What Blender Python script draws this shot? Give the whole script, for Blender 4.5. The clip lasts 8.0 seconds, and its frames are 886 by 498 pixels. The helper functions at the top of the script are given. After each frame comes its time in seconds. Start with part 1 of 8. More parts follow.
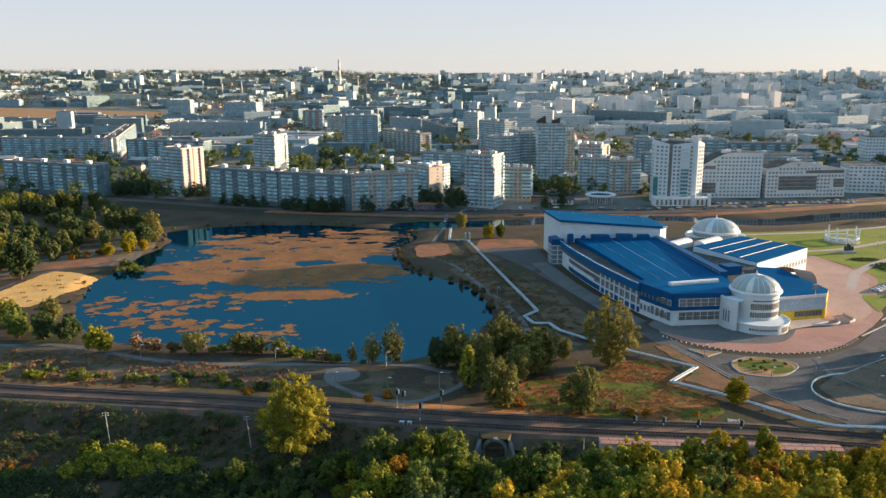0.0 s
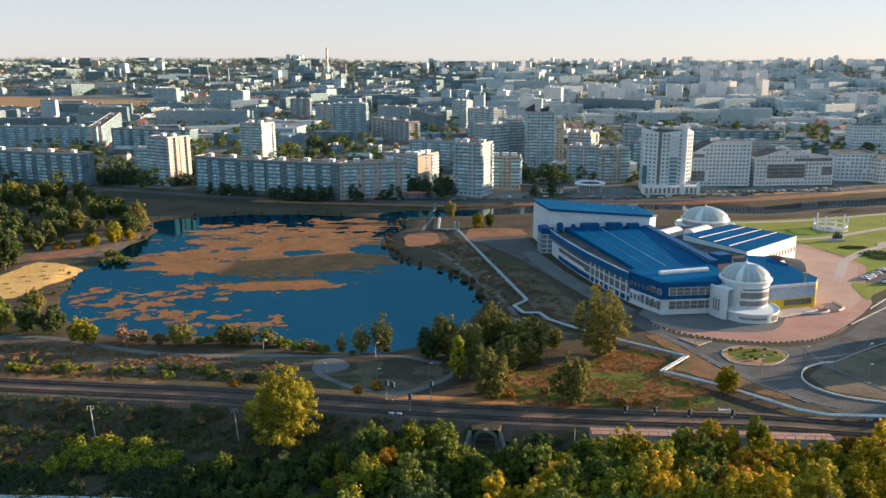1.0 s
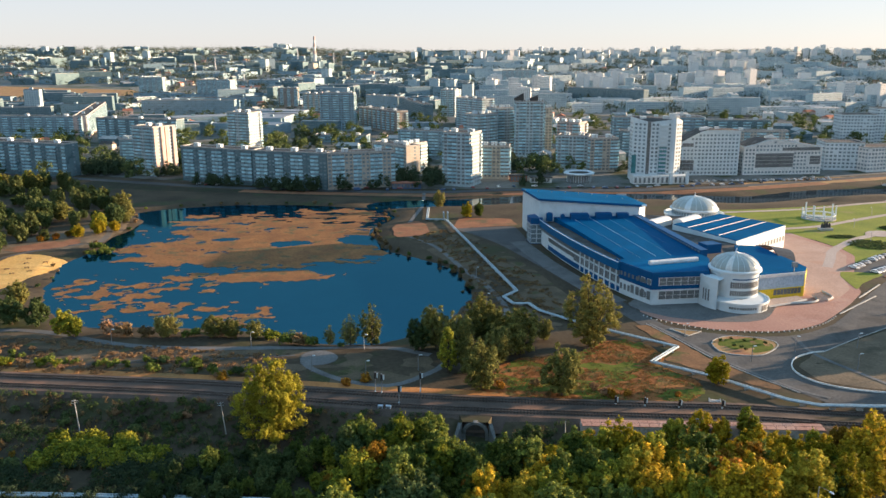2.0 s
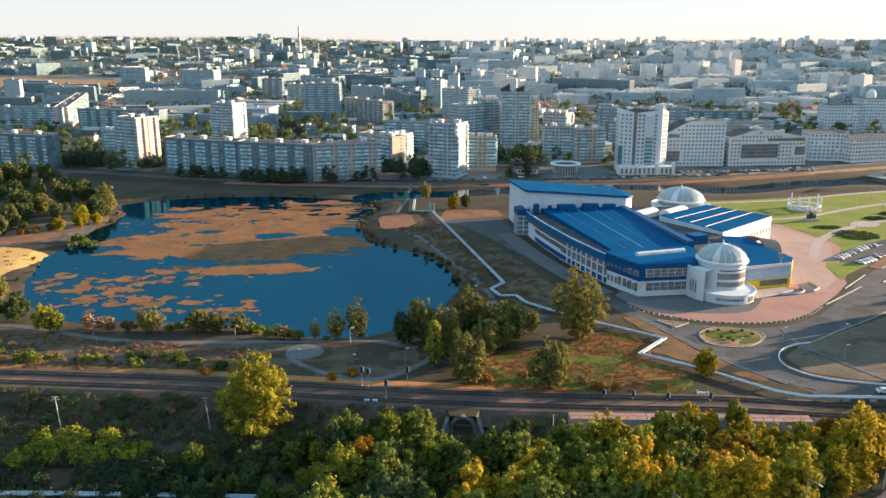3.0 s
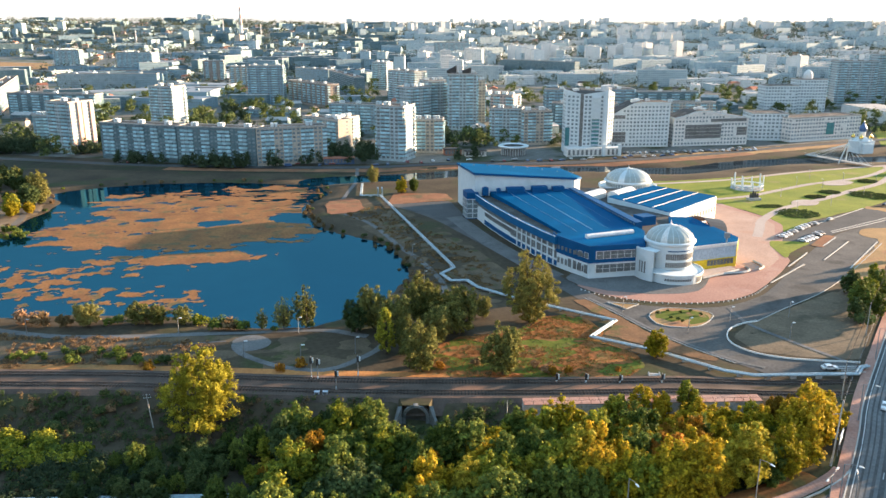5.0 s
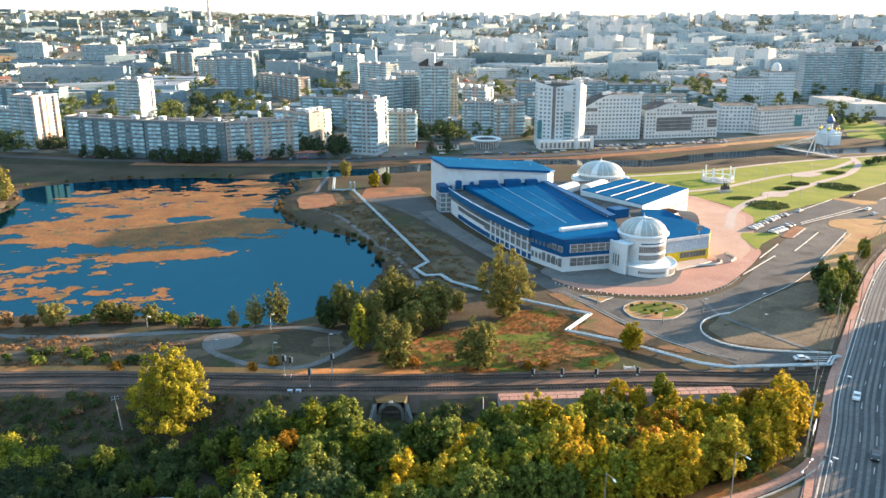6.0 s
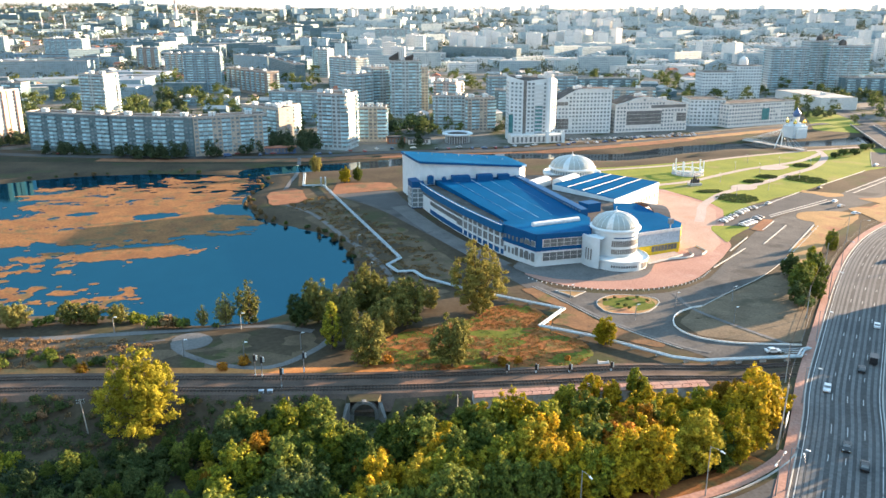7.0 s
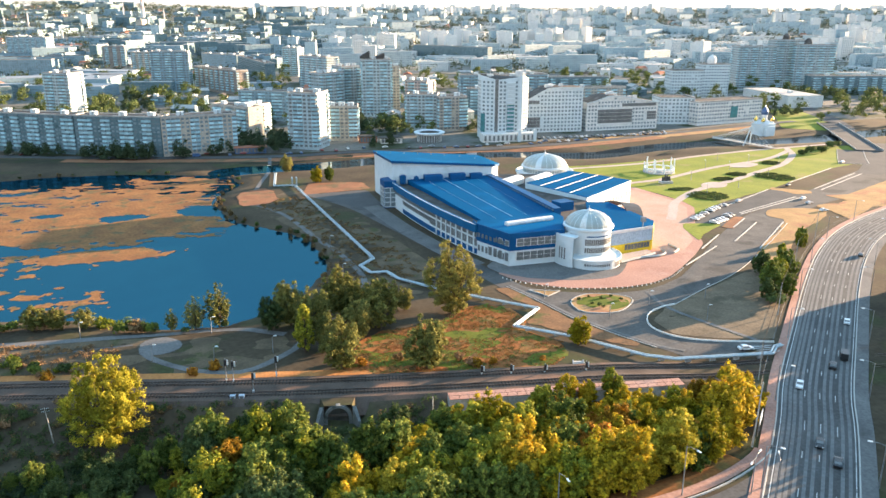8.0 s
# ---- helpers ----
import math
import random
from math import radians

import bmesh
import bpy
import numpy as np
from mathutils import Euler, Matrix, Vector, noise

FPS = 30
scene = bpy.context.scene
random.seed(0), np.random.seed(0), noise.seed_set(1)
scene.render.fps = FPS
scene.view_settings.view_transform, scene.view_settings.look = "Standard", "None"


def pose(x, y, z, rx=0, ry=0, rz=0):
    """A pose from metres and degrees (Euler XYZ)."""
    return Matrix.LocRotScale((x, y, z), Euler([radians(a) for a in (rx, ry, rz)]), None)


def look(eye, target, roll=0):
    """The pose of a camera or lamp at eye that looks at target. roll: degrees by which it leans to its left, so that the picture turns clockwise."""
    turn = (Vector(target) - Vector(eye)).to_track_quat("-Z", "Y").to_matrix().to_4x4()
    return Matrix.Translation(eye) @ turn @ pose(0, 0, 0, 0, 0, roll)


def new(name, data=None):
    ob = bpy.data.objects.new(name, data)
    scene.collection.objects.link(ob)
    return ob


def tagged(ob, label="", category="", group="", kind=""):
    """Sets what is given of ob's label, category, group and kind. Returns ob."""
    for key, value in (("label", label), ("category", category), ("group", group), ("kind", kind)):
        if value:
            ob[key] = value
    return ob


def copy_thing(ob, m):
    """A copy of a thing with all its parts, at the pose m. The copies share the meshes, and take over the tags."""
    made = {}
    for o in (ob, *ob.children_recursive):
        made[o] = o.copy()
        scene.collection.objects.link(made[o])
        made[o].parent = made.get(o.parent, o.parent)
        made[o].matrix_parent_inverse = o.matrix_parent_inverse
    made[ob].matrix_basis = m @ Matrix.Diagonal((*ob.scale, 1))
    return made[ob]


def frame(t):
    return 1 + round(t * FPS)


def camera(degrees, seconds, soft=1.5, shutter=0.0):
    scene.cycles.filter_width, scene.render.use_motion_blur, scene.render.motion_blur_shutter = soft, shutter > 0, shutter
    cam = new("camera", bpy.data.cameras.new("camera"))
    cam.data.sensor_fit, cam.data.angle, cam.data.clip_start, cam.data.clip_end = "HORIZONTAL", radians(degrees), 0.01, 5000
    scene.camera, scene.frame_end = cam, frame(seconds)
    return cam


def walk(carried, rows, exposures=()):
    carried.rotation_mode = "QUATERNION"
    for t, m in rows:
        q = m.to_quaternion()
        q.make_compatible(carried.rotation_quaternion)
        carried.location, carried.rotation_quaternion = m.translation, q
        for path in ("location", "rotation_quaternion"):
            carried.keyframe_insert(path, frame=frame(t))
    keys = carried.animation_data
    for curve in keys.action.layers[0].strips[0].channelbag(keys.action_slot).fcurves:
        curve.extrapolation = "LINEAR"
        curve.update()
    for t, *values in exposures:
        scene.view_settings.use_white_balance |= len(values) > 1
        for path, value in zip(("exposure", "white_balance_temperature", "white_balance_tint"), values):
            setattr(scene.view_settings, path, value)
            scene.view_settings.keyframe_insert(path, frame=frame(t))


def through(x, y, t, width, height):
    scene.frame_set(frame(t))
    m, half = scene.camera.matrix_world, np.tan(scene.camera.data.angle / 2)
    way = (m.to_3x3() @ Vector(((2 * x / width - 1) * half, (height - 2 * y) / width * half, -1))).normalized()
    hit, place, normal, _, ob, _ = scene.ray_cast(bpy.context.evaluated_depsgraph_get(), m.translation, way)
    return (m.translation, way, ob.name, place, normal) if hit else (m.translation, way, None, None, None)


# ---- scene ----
cam = camera(59.0, 8.0, soft=1.5)
PATH = [
    (0, (3.761, 5.402, 95.488), (3.774, 7.356, 95.061), -0.2),
    (0.5, (3.716, 6.629, 95.363), (3.743, 8.58, 94.922), -0.2),
    (1, (3.68, 7.848, 95.245), (3.721, 9.795, 94.79), -0.2),
    (1.5, (3.652, 9.056, 95.133), (3.708, 11.0, 94.664), -0.2),
    (3, (3.625, 12.625, 94.832), (3.729, 14.558, 94.329), -0.1),
    (3.5, (3.634, 13.796, 94.744), (3.766, 15.724, 94.229), -0.1),
    (4, (3.651, 14.957, 94.661), (3.815, 16.88, 94.136), -0.1),
    (4.5, (3.678, 16.109, 94.585), (3.877, 18.026, 94.049), -0.1),
    (6, (3.813, 19.508, 94.392), (4.113, 21.403, 93.83), 0.0),
    (6.5, (3.876, 20.622, 94.339), (4.211, 22.509, 93.769), 0.0),
    (7, (3.948, 21.726, 94.293), (4.318, 23.605, 93.717), 0.1),
    (7.5, (4.029, 22.821, 94.252), (4.432, 24.692, 93.673), 0.1),
    (8, (4.119, 23.907, 94.218), (4.557, 25.77, 93.639), 0.2),
]
walk(cam, [(t, look(eye, target, roll)) for t, eye, target, roll in PATH], exposures=[(0, 1.19, 6350, 15), (3.5, 1.6, 6400, 14.5), (8, 2.24, 6620, 15)])

# ---- light: low evening sun from the right, clear sky ----
SUN_AZ, SUN_EL = 17.0, 8.0          # degrees from +x towards +y, and above the horizon
sun = new("sun", bpy.data.lights.new("sun", "SUN"))
sun.data.energy, sun.data.angle, sun.data.color = 7.4, radians(0.6), (1.0, 0.72, 0.45)
sun.matrix_world = look((math.cos(radians(SUN_AZ)) * 900, math.sin(radians(SUN_AZ)) * 900, 900 * math.tan(radians(SUN_EL))), (0, 0, 0))
world = bpy.data.worlds.new("sky")
scene.world = world
world.use_nodes = True
_t = world.node_tree
_bg = _t.nodes["Background"]
_sky = _t.nodes.new("ShaderNodeTexSky")
_sky.sky_type, _sky.sun_disc = "NISHITA", False
_sky.sun_elevation, _sky.sun_rotation = radians(SUN_EL), radians(90 - SUN_AZ)
_sky.altitude, _sky.air_density, _sky.dust_density, _sky.ozone_density = 200, 0.8, 0.4, 1.8
_soft = _t.nodes.new("ShaderNodeHueSaturation")
_soft.inputs["Saturation"].default_value = 0.9
_t.links.new(_sky.outputs[0], _soft.inputs["Color"])
# evening haze: a pale even veil all round the horizon, clear blue above
_way, _xyz, _veil, _mix = (_t.nodes.new("ShaderNode" + k) for k in ("TexCoord", "SeparateXYZ", "ValToRGB", "Mix"))
_t.links.new(_way.outputs["Generated"], _xyz.inputs[0])
_t.links.new(_xyz.outputs["Z"], _veil.inputs[0])
_veil.color_ramp.elements.new(0.1)
_veil.color_ramp.elements.new(0.3)
for _e, (_p, _c) in zip(_veil.color_ramp.elements, ((0.0, (2.05, 1.98, 1.9)), (0.09, (1.85, 1.98, 2.05)), (0.25, (2.0, 2.45, 2.65)), (0.6, (0.9, 1.75, 2.5)))):
    _e.position, _e.color = _p, (*_c, 1)
_mix.data_type = "RGBA"
_mix.inputs[0].default_value = 0.87
_t.links.new(_soft.outputs[0], _mix.inputs[6])
_t.links.new(_veil.outputs[0], _mix.inputs[7])
_t.links.new(_mix.outputs[2], _bg.inputs[0])
_bg.inputs[1].default_value = 0.15

# ---- materials ----


def shade(name, c1, c2, size=3.0, fine=0.4, rough=0.8, metal=0.0, bump=0.0, spot=None, spot_size=12.0, spot_at=0.55, vary=0.0, island=0.0, local=False, spec=0.12, contrast=0.25, grain=0.2):
    """A surface with two scales of variation: large patches between c1 and c2, fine grain, and stains of the colour spot."""
    m = bpy.data.materials.new(name)
    m.use_nodes = True
    t = m.node_tree
    n, l = t.nodes, t.links
    b = n["Principled BSDF"]
    if local:
        at = n.new("ShaderNodeTexCoord").outputs["Object"]
    else:
        at = n.new("ShaderNodeNewGeometry").outputs["Position"]

    def noise_at(s, detail=4):
        k = n.new("ShaderNodeTexNoise")
        k.inputs["Scale"].default_value, k.inputs["Detail"].default_value = 1.0 / s, detail
        l.new(at, k.inputs["Vector"])
        return k.outputs["Fac"]

    def ramp(src, a, z, ca, cz):
        r = n.new("ShaderNodeValToRGB")
        r.color_ramp.elements[0].position, r.color_ramp.elements[1].position = a, z
        r.color_ramp.elements[0].color, r.color_ramp.elements[1].color = (*ca, 1), (*cz, 1)
        l.new(src, r.inputs[0])
        return r.outputs[0]

    def mixed(kind, fac, a, c):
        k = n.new("ShaderNodeMix")
        k.data_type, k.blend_type = "RGBA", kind
        if isinstance(fac, (int, float)):
            k.inputs[0].default_value = fac
        else:
            l.new(fac, k.inputs[0])
        l.new(a, k.inputs[6])
        if isinstance(c, tuple):
            k.inputs[7].default_value = (*c, 1)
        else:
            l.new(c, k.inputs[7])
        return k.outputs[2]

    col = ramp(noise_at(size), 0.5 - contrast, 0.5 + contrast, c1, c2)
    if spot:
        mask = ramp(noise_at(spot_size, 6), spot_at, spot_at + 0.1, (0, 0, 0), (1, 1, 1))
        col = mixed("MIX", mask, col, spot)
    col = mixed("MULTIPLY", 1.0, col, ramp(noise_at(fine, 3), 0.25, 0.75, (1 - grain * 1.4,) * 3, (1 + grain * 0.75,) * 3))
    for amount, node, socket in ((vary, "ShaderNodeObjectInfo", "Random"), (island, "ShaderNodeNewGeometry", "Random Per Island")):
        if amount:
            h = n.new("ShaderNodeHueSaturation")
            r = n.new("ShaderNodeMapRange")
            r.inputs[3].default_value, r.inputs[4].default_value = 1 - amount, 1 + amount
            l.new(n.new(node).outputs[socket], r.inputs[0])
            l.new(r.outputs[0], h.inputs["Value"])
            l.new(col, h.inputs["Color"])
            col = h.outputs[0]
    l.new(col, b.inputs["Base Color"])
    b.inputs["Roughness"].default_value, b.inputs["Metallic"].default_value = rough, metal
    b.inputs["Specular IOR Level"].default_value = spec
    if bump:
        k = n.new("ShaderNodeBump")
        k.inputs["Strength"].default_value, k.inputs["Distance"].default_value = 0.8, bump
        l.new(noise_at(fine * 2, 5), k.inputs["Height"])
        l.new(k.outputs[0], b.inputs["Normal"])
    return m


def leaf(name, c1, c2, c3, through=0.24):
    """Foliage: every clump takes its own tone between three, every tree its own brightness; some light passes through."""
    m = bpy.data.materials.new(name)
    m.use_nodes = True
    t = m.node_tree
    n, l = t.nodes, t.links
    b, out = n["Principled BSDF"], n["Material Output"]
    r = n.new("ShaderNodeValToRGB")
    r.color_ramp.elements.new(0.5)
    for e, (p, c) in zip(r.color_ramp.elements, ((0.0, c1), (0.55, c2), (1.0, c3))):
        e.position, e.color = p, (*c, 1)
    even = n.new("ShaderNodeMapRange")
    even.inputs[3].default_value, even.inputs[4].default_value = 0.15, 0.9
    l.new(n.new("ShaderNodeNewGeometry").outputs["Random Per Island"], even.inputs[0])
    l.new(even.outputs[0], r.inputs[0])
    h = n.new("ShaderNodeHueSaturation")
    k = n.new("ShaderNodeMapRange")
    k.inputs[3].default_value, k.inputs[4].default_value = 0.62, 1.32
    info = n.new("ShaderNodeObjectInfo")
    l.new(info.outputs["Random"], k.inputs[0])
    l.new(k.outputs[0], h.inputs["Value"])
    k2 = n.new("ShaderNodeMapRange")
    k2.inputs[3].default_value, k2.inputs[4].default_value = 0.515, 0.485
    l.new(info.outputs["Random"], k2.inputs[0])
    l.new(k2.outputs[0], h.inputs["Hue"])
    l.new(r.outputs[0], h.inputs["Color"])
    b.inputs["Roughness"].default_value, b.inputs["Specular IOR Level"].default_value = 0.75, 0.06
    l.new(h.outputs[0], b.inputs["Base Color"])
    s, x = n.new("ShaderNodeBsdfTranslucent"), n.new("ShaderNodeMixShader")
    l.new(h.outputs[0], s.inputs[0])
    x.inputs[0].default_value = through
    l.new(b.outputs[0], x.inputs[1])
    l.new(s.outputs[0], x.inputs[2])
    l.new(x.outputs[0], out.inputs[0])
    return m


def glass(name, tint=(0.05, 0.07, 0.085), rough=0.15):
    m = shade(name, tint, tuple(v * 1.8 for v in tint), 4.0, 1.5, rough, spec=0.7, island=0.3)
    return m


def water_surface(name, c1, c2, tint=(0.05, 0.235, 0.37), part_of=0.36):
    """Still water: a dark body under a smooth, slightly rippled reflecting skin."""
    m = shade(name, c1, c2, 40.0, 9.0, 0.9, spec=0.0)
    t = m.node_tree
    n, l = t.nodes, t.links
    k, z = n.new("ShaderNodeBump"), n.new("ShaderNodeTexNoise")
    z.inputs["Scale"].default_value, z.inputs["Detail"].default_value = 0.9, 5
    l.new(n.new("ShaderNodeNewGeometry").outputs["Position"], z.inputs["Vector"])
    k.inputs["Strength"].default_value, k.inputs["Distance"].default_value = 0.2, 0.02
    l.new(z.outputs["Fac"], k.inputs["Height"])
    skin, x = n.new("ShaderNodeBsdfGlossy"), n.new("ShaderNodeMixShader")
    skin.inputs["Color"].default_value, skin.inputs["Roughness"].default_value = (*tint, 1), 0.05
    l.new(k.outputs[0], skin.inputs["Normal"])
    x.inputs[0].default_value = part_of
    l.new(n["Principled BSDF"].outputs[0], x.inputs[1])
    l.new(skin.outputs[0], x.inputs[2])
    l.new(x.outputs[0], n["Material Output"].inputs[0])
    return m


EARTH = shade("earth and dry grass", (0.040, 0.032, 0.022), (0.090, 0.068, 0.043), 22, 1.6, 0.95, bump=0.1, spot=(0.05, 0.056, 0.024), spot_size=34)
ASPHALT = shade("asphalt", (0.062, 0.064, 0.066), (0.098, 0.098, 0.096), 14, 0.8, 0.85, bump=0.01, spot=(0.072, 0.071, 0.07), spot_size=25)
OLD_ASPHALT = shade("old asphalt", (0.075, 0.074, 0.072), (0.125, 0.118, 0.11), 9, 0.9, 0.9, bump=0.01, spot=(0.06, 0.06, 0.058), spot_size=16)
LAWN = shade("lawn", (0.13, 0.168, 0.022), (0.225, 0.235, 0.034), 16, 1.0, 0.9, bump=0.06, spot=(0.24, 0.20, 0.07), spot_size=22, spot_at=0.6)
WILD = shade("wild grass", (0.22, 0.078, 0.026), (0.35, 0.14, 0.045), 7, 0.8, 0.95, bump=0.12, spot=(0.16, 0.11, 0.04), spot_size=9, spot_at=0.55)
RUSTY = shade("rusty dry grass", (0.34, 0.13, 0.045), (0.50, 0.23, 0.08), 6, 0.8, 0.95, bump=0.1, spot=(0.24, 0.14, 0.06), spot_size=8)
BROWNGRASS = shade("brown dry grass", (0.115, 0.088, 0.06), (0.185, 0.14, 0.095), 8, 0.8, 0.95, bump=0.08, spot=(0.09, 0.075, 0.05), spot_size=11)
GREENWILD = shade("green meadow grass", (0.065, 0.09, 0.012), (0.125, 0.14, 0.02), 5, 0.7, 0.95, bump=0.12, spot=(0.16, 0.12, 0.04), spot_size=7, spot_at=0.6)
REDDISH = shade("reddish dry ground", (0.19, 0.085, 0.048), (0.30, 0.14, 0.075), 9, 0.9, 0.95, bump=0.05, spot=(0.14, 0.10, 0.055), spot_size=13)
DRYGRASS = shade("dry ochre grass", (0.26, 0.16, 0.075), (0.40, 0.24, 0.11), 9, 0.8, 0.95, bump=0.08, spot=(0.30, 0.14, 0.08), spot_size=15)
ROUGH = shade("rough brown grass", (0.075, 0.058, 0.04), (0.15, 0.11, 0.07), 6, 0.7, 0.95, bump=0.1, spot=(0.07, 0.07, 0.03), spot_size=9)
# grass colour darkened to carry the shade on the north bank
SHADEGRASS = shade("dark bank grass", (0.026, 0.027, 0.017), (0.055, 0.05, 0.03), 7, 0.8, 0.95, bump=0.1, spot=(0.035, 0.042, 0.018), spot_size=12)
RUSTDARK = shade("brown rusty grass", (0.13, 0.075, 0.042), (0.24, 0.125, 0.062), 6, 0.8, 0.95, bump=0.1, spot=(0.10, 0.095, 0.035), spot_size=9)
SAND = shade("sand", (0.55, 0.31, 0.09), (0.68, 0.42, 0.15), 8, 1.0, 0.95, bump=0.08, spot=(0.50, 0.27, 0.09), spot_size=9, spot_at=0.58)
PINK = shade("pink paving", (0.33, 0.175, 0.135), (0.41, 0.235, 0.18), 12, 0.7, 0.85, bump=0.01, spot=(0.40, 0.25, 0.20), spot_size=18)
PALEPAVE = shade("pale paving", (0.36, 0.28, 0.24), (0.45, 0.37, 0.32), 10, 0.7, 0.85, bump=0.01)
PEACH = shade("peach paving", (0.38, 0.24, 0.18), (0.46, 0.31, 0.24), 10, 0.7, 0.85, bump=0.01, spot=(0.42, 0.25, 0.18), spot_size=14)
GREYPAVE = shade("grey paving", (0.11, 0.11, 0.108), (0.165, 0.16, 0.155), 8, 0.7, 0.85, bump=0.01, spot=(0.095, 0.094, 0.092), spot_size=12)
CONCRETE = shade("concrete", (0.34, 0.33, 0.31), (0.46, 0.44, 0.41), 4, 0.5, 0.9, bump=0.01, spot=(0.28, 0.265, 0.25), spot_size=5)
KERB = shade("pale kerb stone", (0.34, 0.33, 0.31), (0.44, 0.43, 0.40), 2, 0.4, 0.85)
OLDCONCRETE = shade("stained old concrete", (0.13, 0.135, 0.135), (0.22, 0.225, 0.22), 3, 0.5, 0.9, bump=0.02, spot=(0.08, 0.085, 0.075), spot_size=3)
BALLAST = shade("rail ballast", (0.070, 0.052, 0.043), (0.125, 0.092, 0.074), 6, 0.35, 0.95, bump=0.06, spot=(0.18, 0.105, 0.075), spot_size=14)
SLEEPER = shade("sleeper", (0.032, 0.028, 0.026), (0.06, 0.05, 0.044), 2, 0.3, 0.9, island=0.3)
RAIL = shade("rail steel", (0.12, 0.09, 0.075), (0.20, 0.16, 0.14), 3, 0.4, 0.4, 0.8)
STEEL = shade("galvanised steel", (0.22, 0.23, 0.24), (0.32, 0.33, 0.34), 2, 0.3, 0.5, 0.5)
DARKSTEEL = shade("dark steel", (0.03, 0.03, 0.032), (0.06, 0.06, 0.062), 1, 0.2, 0.5, 0.4)
CABLE = shade("dull cable", (0.02, 0.02, 0.022), (0.035, 0.035, 0.037), 1, 0.3, 0.95, spec=0.02)
FENCE = shade("grey painted metal", (0.13, 0.135, 0.14), (0.18, 0.185, 0.19), 2, 0.4, 0.85, spec=0.1)
FOIL = shade("pipe cladding", (0.30, 0.38, 0.42), (0.40, 0.47, 0.50), 3, 0.6, 0.6, 0.15, spot=(0.36, 0.39, 0.40), spot_size=4)
WHITE = shade("white paint", (0.52, 0.58, 0.60), (0.60, 0.65, 0.665), 9, 2.5, 0.6, spot=(0.48, 0.54, 0.555), spot_size=7, spot_at=0.6, grain=0.05)
CREAM = shade("cream panel", (0.62, 0.61, 0.58), (0.72, 0.70, 0.67), 6, 0.8, 0.7)
BLUE = shade("blue roof sheet", (0.001, 0.066, 0.165), (0.002, 0.084, 0.20), 14, 1.2, 0.65, spot=(0.002, 0.092, 0.22), spot_size=20, spec=0.01, grain=0.06)
NAVY = shade("navy cladding", (0.002, 0.062, 0.165), (0.003, 0.078, 0.20), 6, 0.8, 0.55, spec=0.12, grain=0.06)
SKYBLUE = shade("mid blue cladding", (0.002, 0.085, 0.20), (0.003, 0.105, 0.24), 6, 0.8, 0.6, spec=0.15, grain=0.08)
GREYBLUE = shade("grey blue panel", (0.34, 0.42, 0.50), (0.42, 0.50, 0.58), 6, 0.8, 0.6)
YELLOW = shade("yellow plaster", (0.62, 0.43, 0.03), (0.72, 0.52, 0.05), 5, 0.6, 0.7)
BITUMEN = shade("bitumen roof", (0.055, 0.05, 0.047), (0.10, 0.092, 0.085), 7, 0.8, 0.9, spot=(0.13, 0.12, 0.11), spot_size=6)
DOMEGLASS = shade("frosted dome glazing", (0.25, 0.285, 0.27), (0.34, 0.37, 0.35), 5, 2.0, 0.3, island=0.12, grain=0.06, spec=0.6)
GLASS = glass("window glass", (0.10, 0.135, 0.15), 0.3)
DARKGLASS = glass("dark window glass", (0.095, 0.10, 0.10), 0.35)
TEALGLASS = glass("teal glass", (0.05, 0.16, 0.17), 0.15)
BRICKRED = shade("brick", (0.30, 0.12, 0.075), (0.40, 0.17, 0.11), 5, 0.6, 0.85)
GOLD = shade("gilded metal", (0.75, 0.50, 0.12), (0.85, 0.60, 0.18), 3, 0.5, 0.25, 1.0)
BARK = shade("bark", (0.06, 0.045, 0.034), (0.13, 0.10, 0.075), 1.5, 0.25, 0.95, bump=0.03, local=True)
WATER = water_surface("pond water", (0.001, 0.012, 0.020), (0.002, 0.016, 0.026))
RIVER = water_surface("river water", (0.020, 0.026, 0.028), (0.030, 0.036, 0.038), (0.36, 0.42, 0.46), 0.45)
ALGAE = shade("floating pond weed", (0.17, 0.076, 0.034), (0.30, 0.14, 0.052), 11, 1.1, 0.9, bump=0.03, spot=(0.13, 0.095, 0.045), spot_size=7, spot_at=0.54, grain=0.32)
PANEL_MATS = [shade("concrete panel " + w, a, b, 7, 0.7, 0.85, spot=tuple(v * 0.82 for v in a), spot_size=6) for w, a, b in (
    ("grey", (0.10, 0.165, 0.185), (0.16, 0.225, 0.24)), ("white", (0.36, 0.445, 0.465), (0.46, 0.53, 0.545)), ("beige", (0.42, 0.37, 0.31), (0.50, 0.44, 0.37)),
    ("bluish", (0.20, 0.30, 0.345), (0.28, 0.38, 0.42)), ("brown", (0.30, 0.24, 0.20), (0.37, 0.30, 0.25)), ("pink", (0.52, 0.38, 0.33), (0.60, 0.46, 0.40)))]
BALCONY = shade("white balcony panel", (0.27, 0.48, 0.54), (0.47, 0.63, 0.67), 3, 0.6, 0.7, island=0.3)
LANE = shade("lane paint", (0.40, 0.40, 0.39), (0.52, 0.52, 0.50), 3, 0.5, 0.8, spot=(0.16, 0.16, 0.155), spot_size=2.5, spot_at=0.58)
LEAF_GREEN = leaf("green leaves", (0.044, 0.068, 0.018), (0.095, 0.128, 0.028), (0.22, 0.245, 0.038))
LEAF_DARK = leaf("dark green leaves", (0.034, 0.054, 0.022), (0.062, 0.09, 0.032), (0.125, 0.155, 0.048))
LEAF_YELLOW = leaf("yellowing leaves", (0.064, 0.09, 0.016), (0.165, 0.18, 0.022), (0.42, 0.375, 0.03))
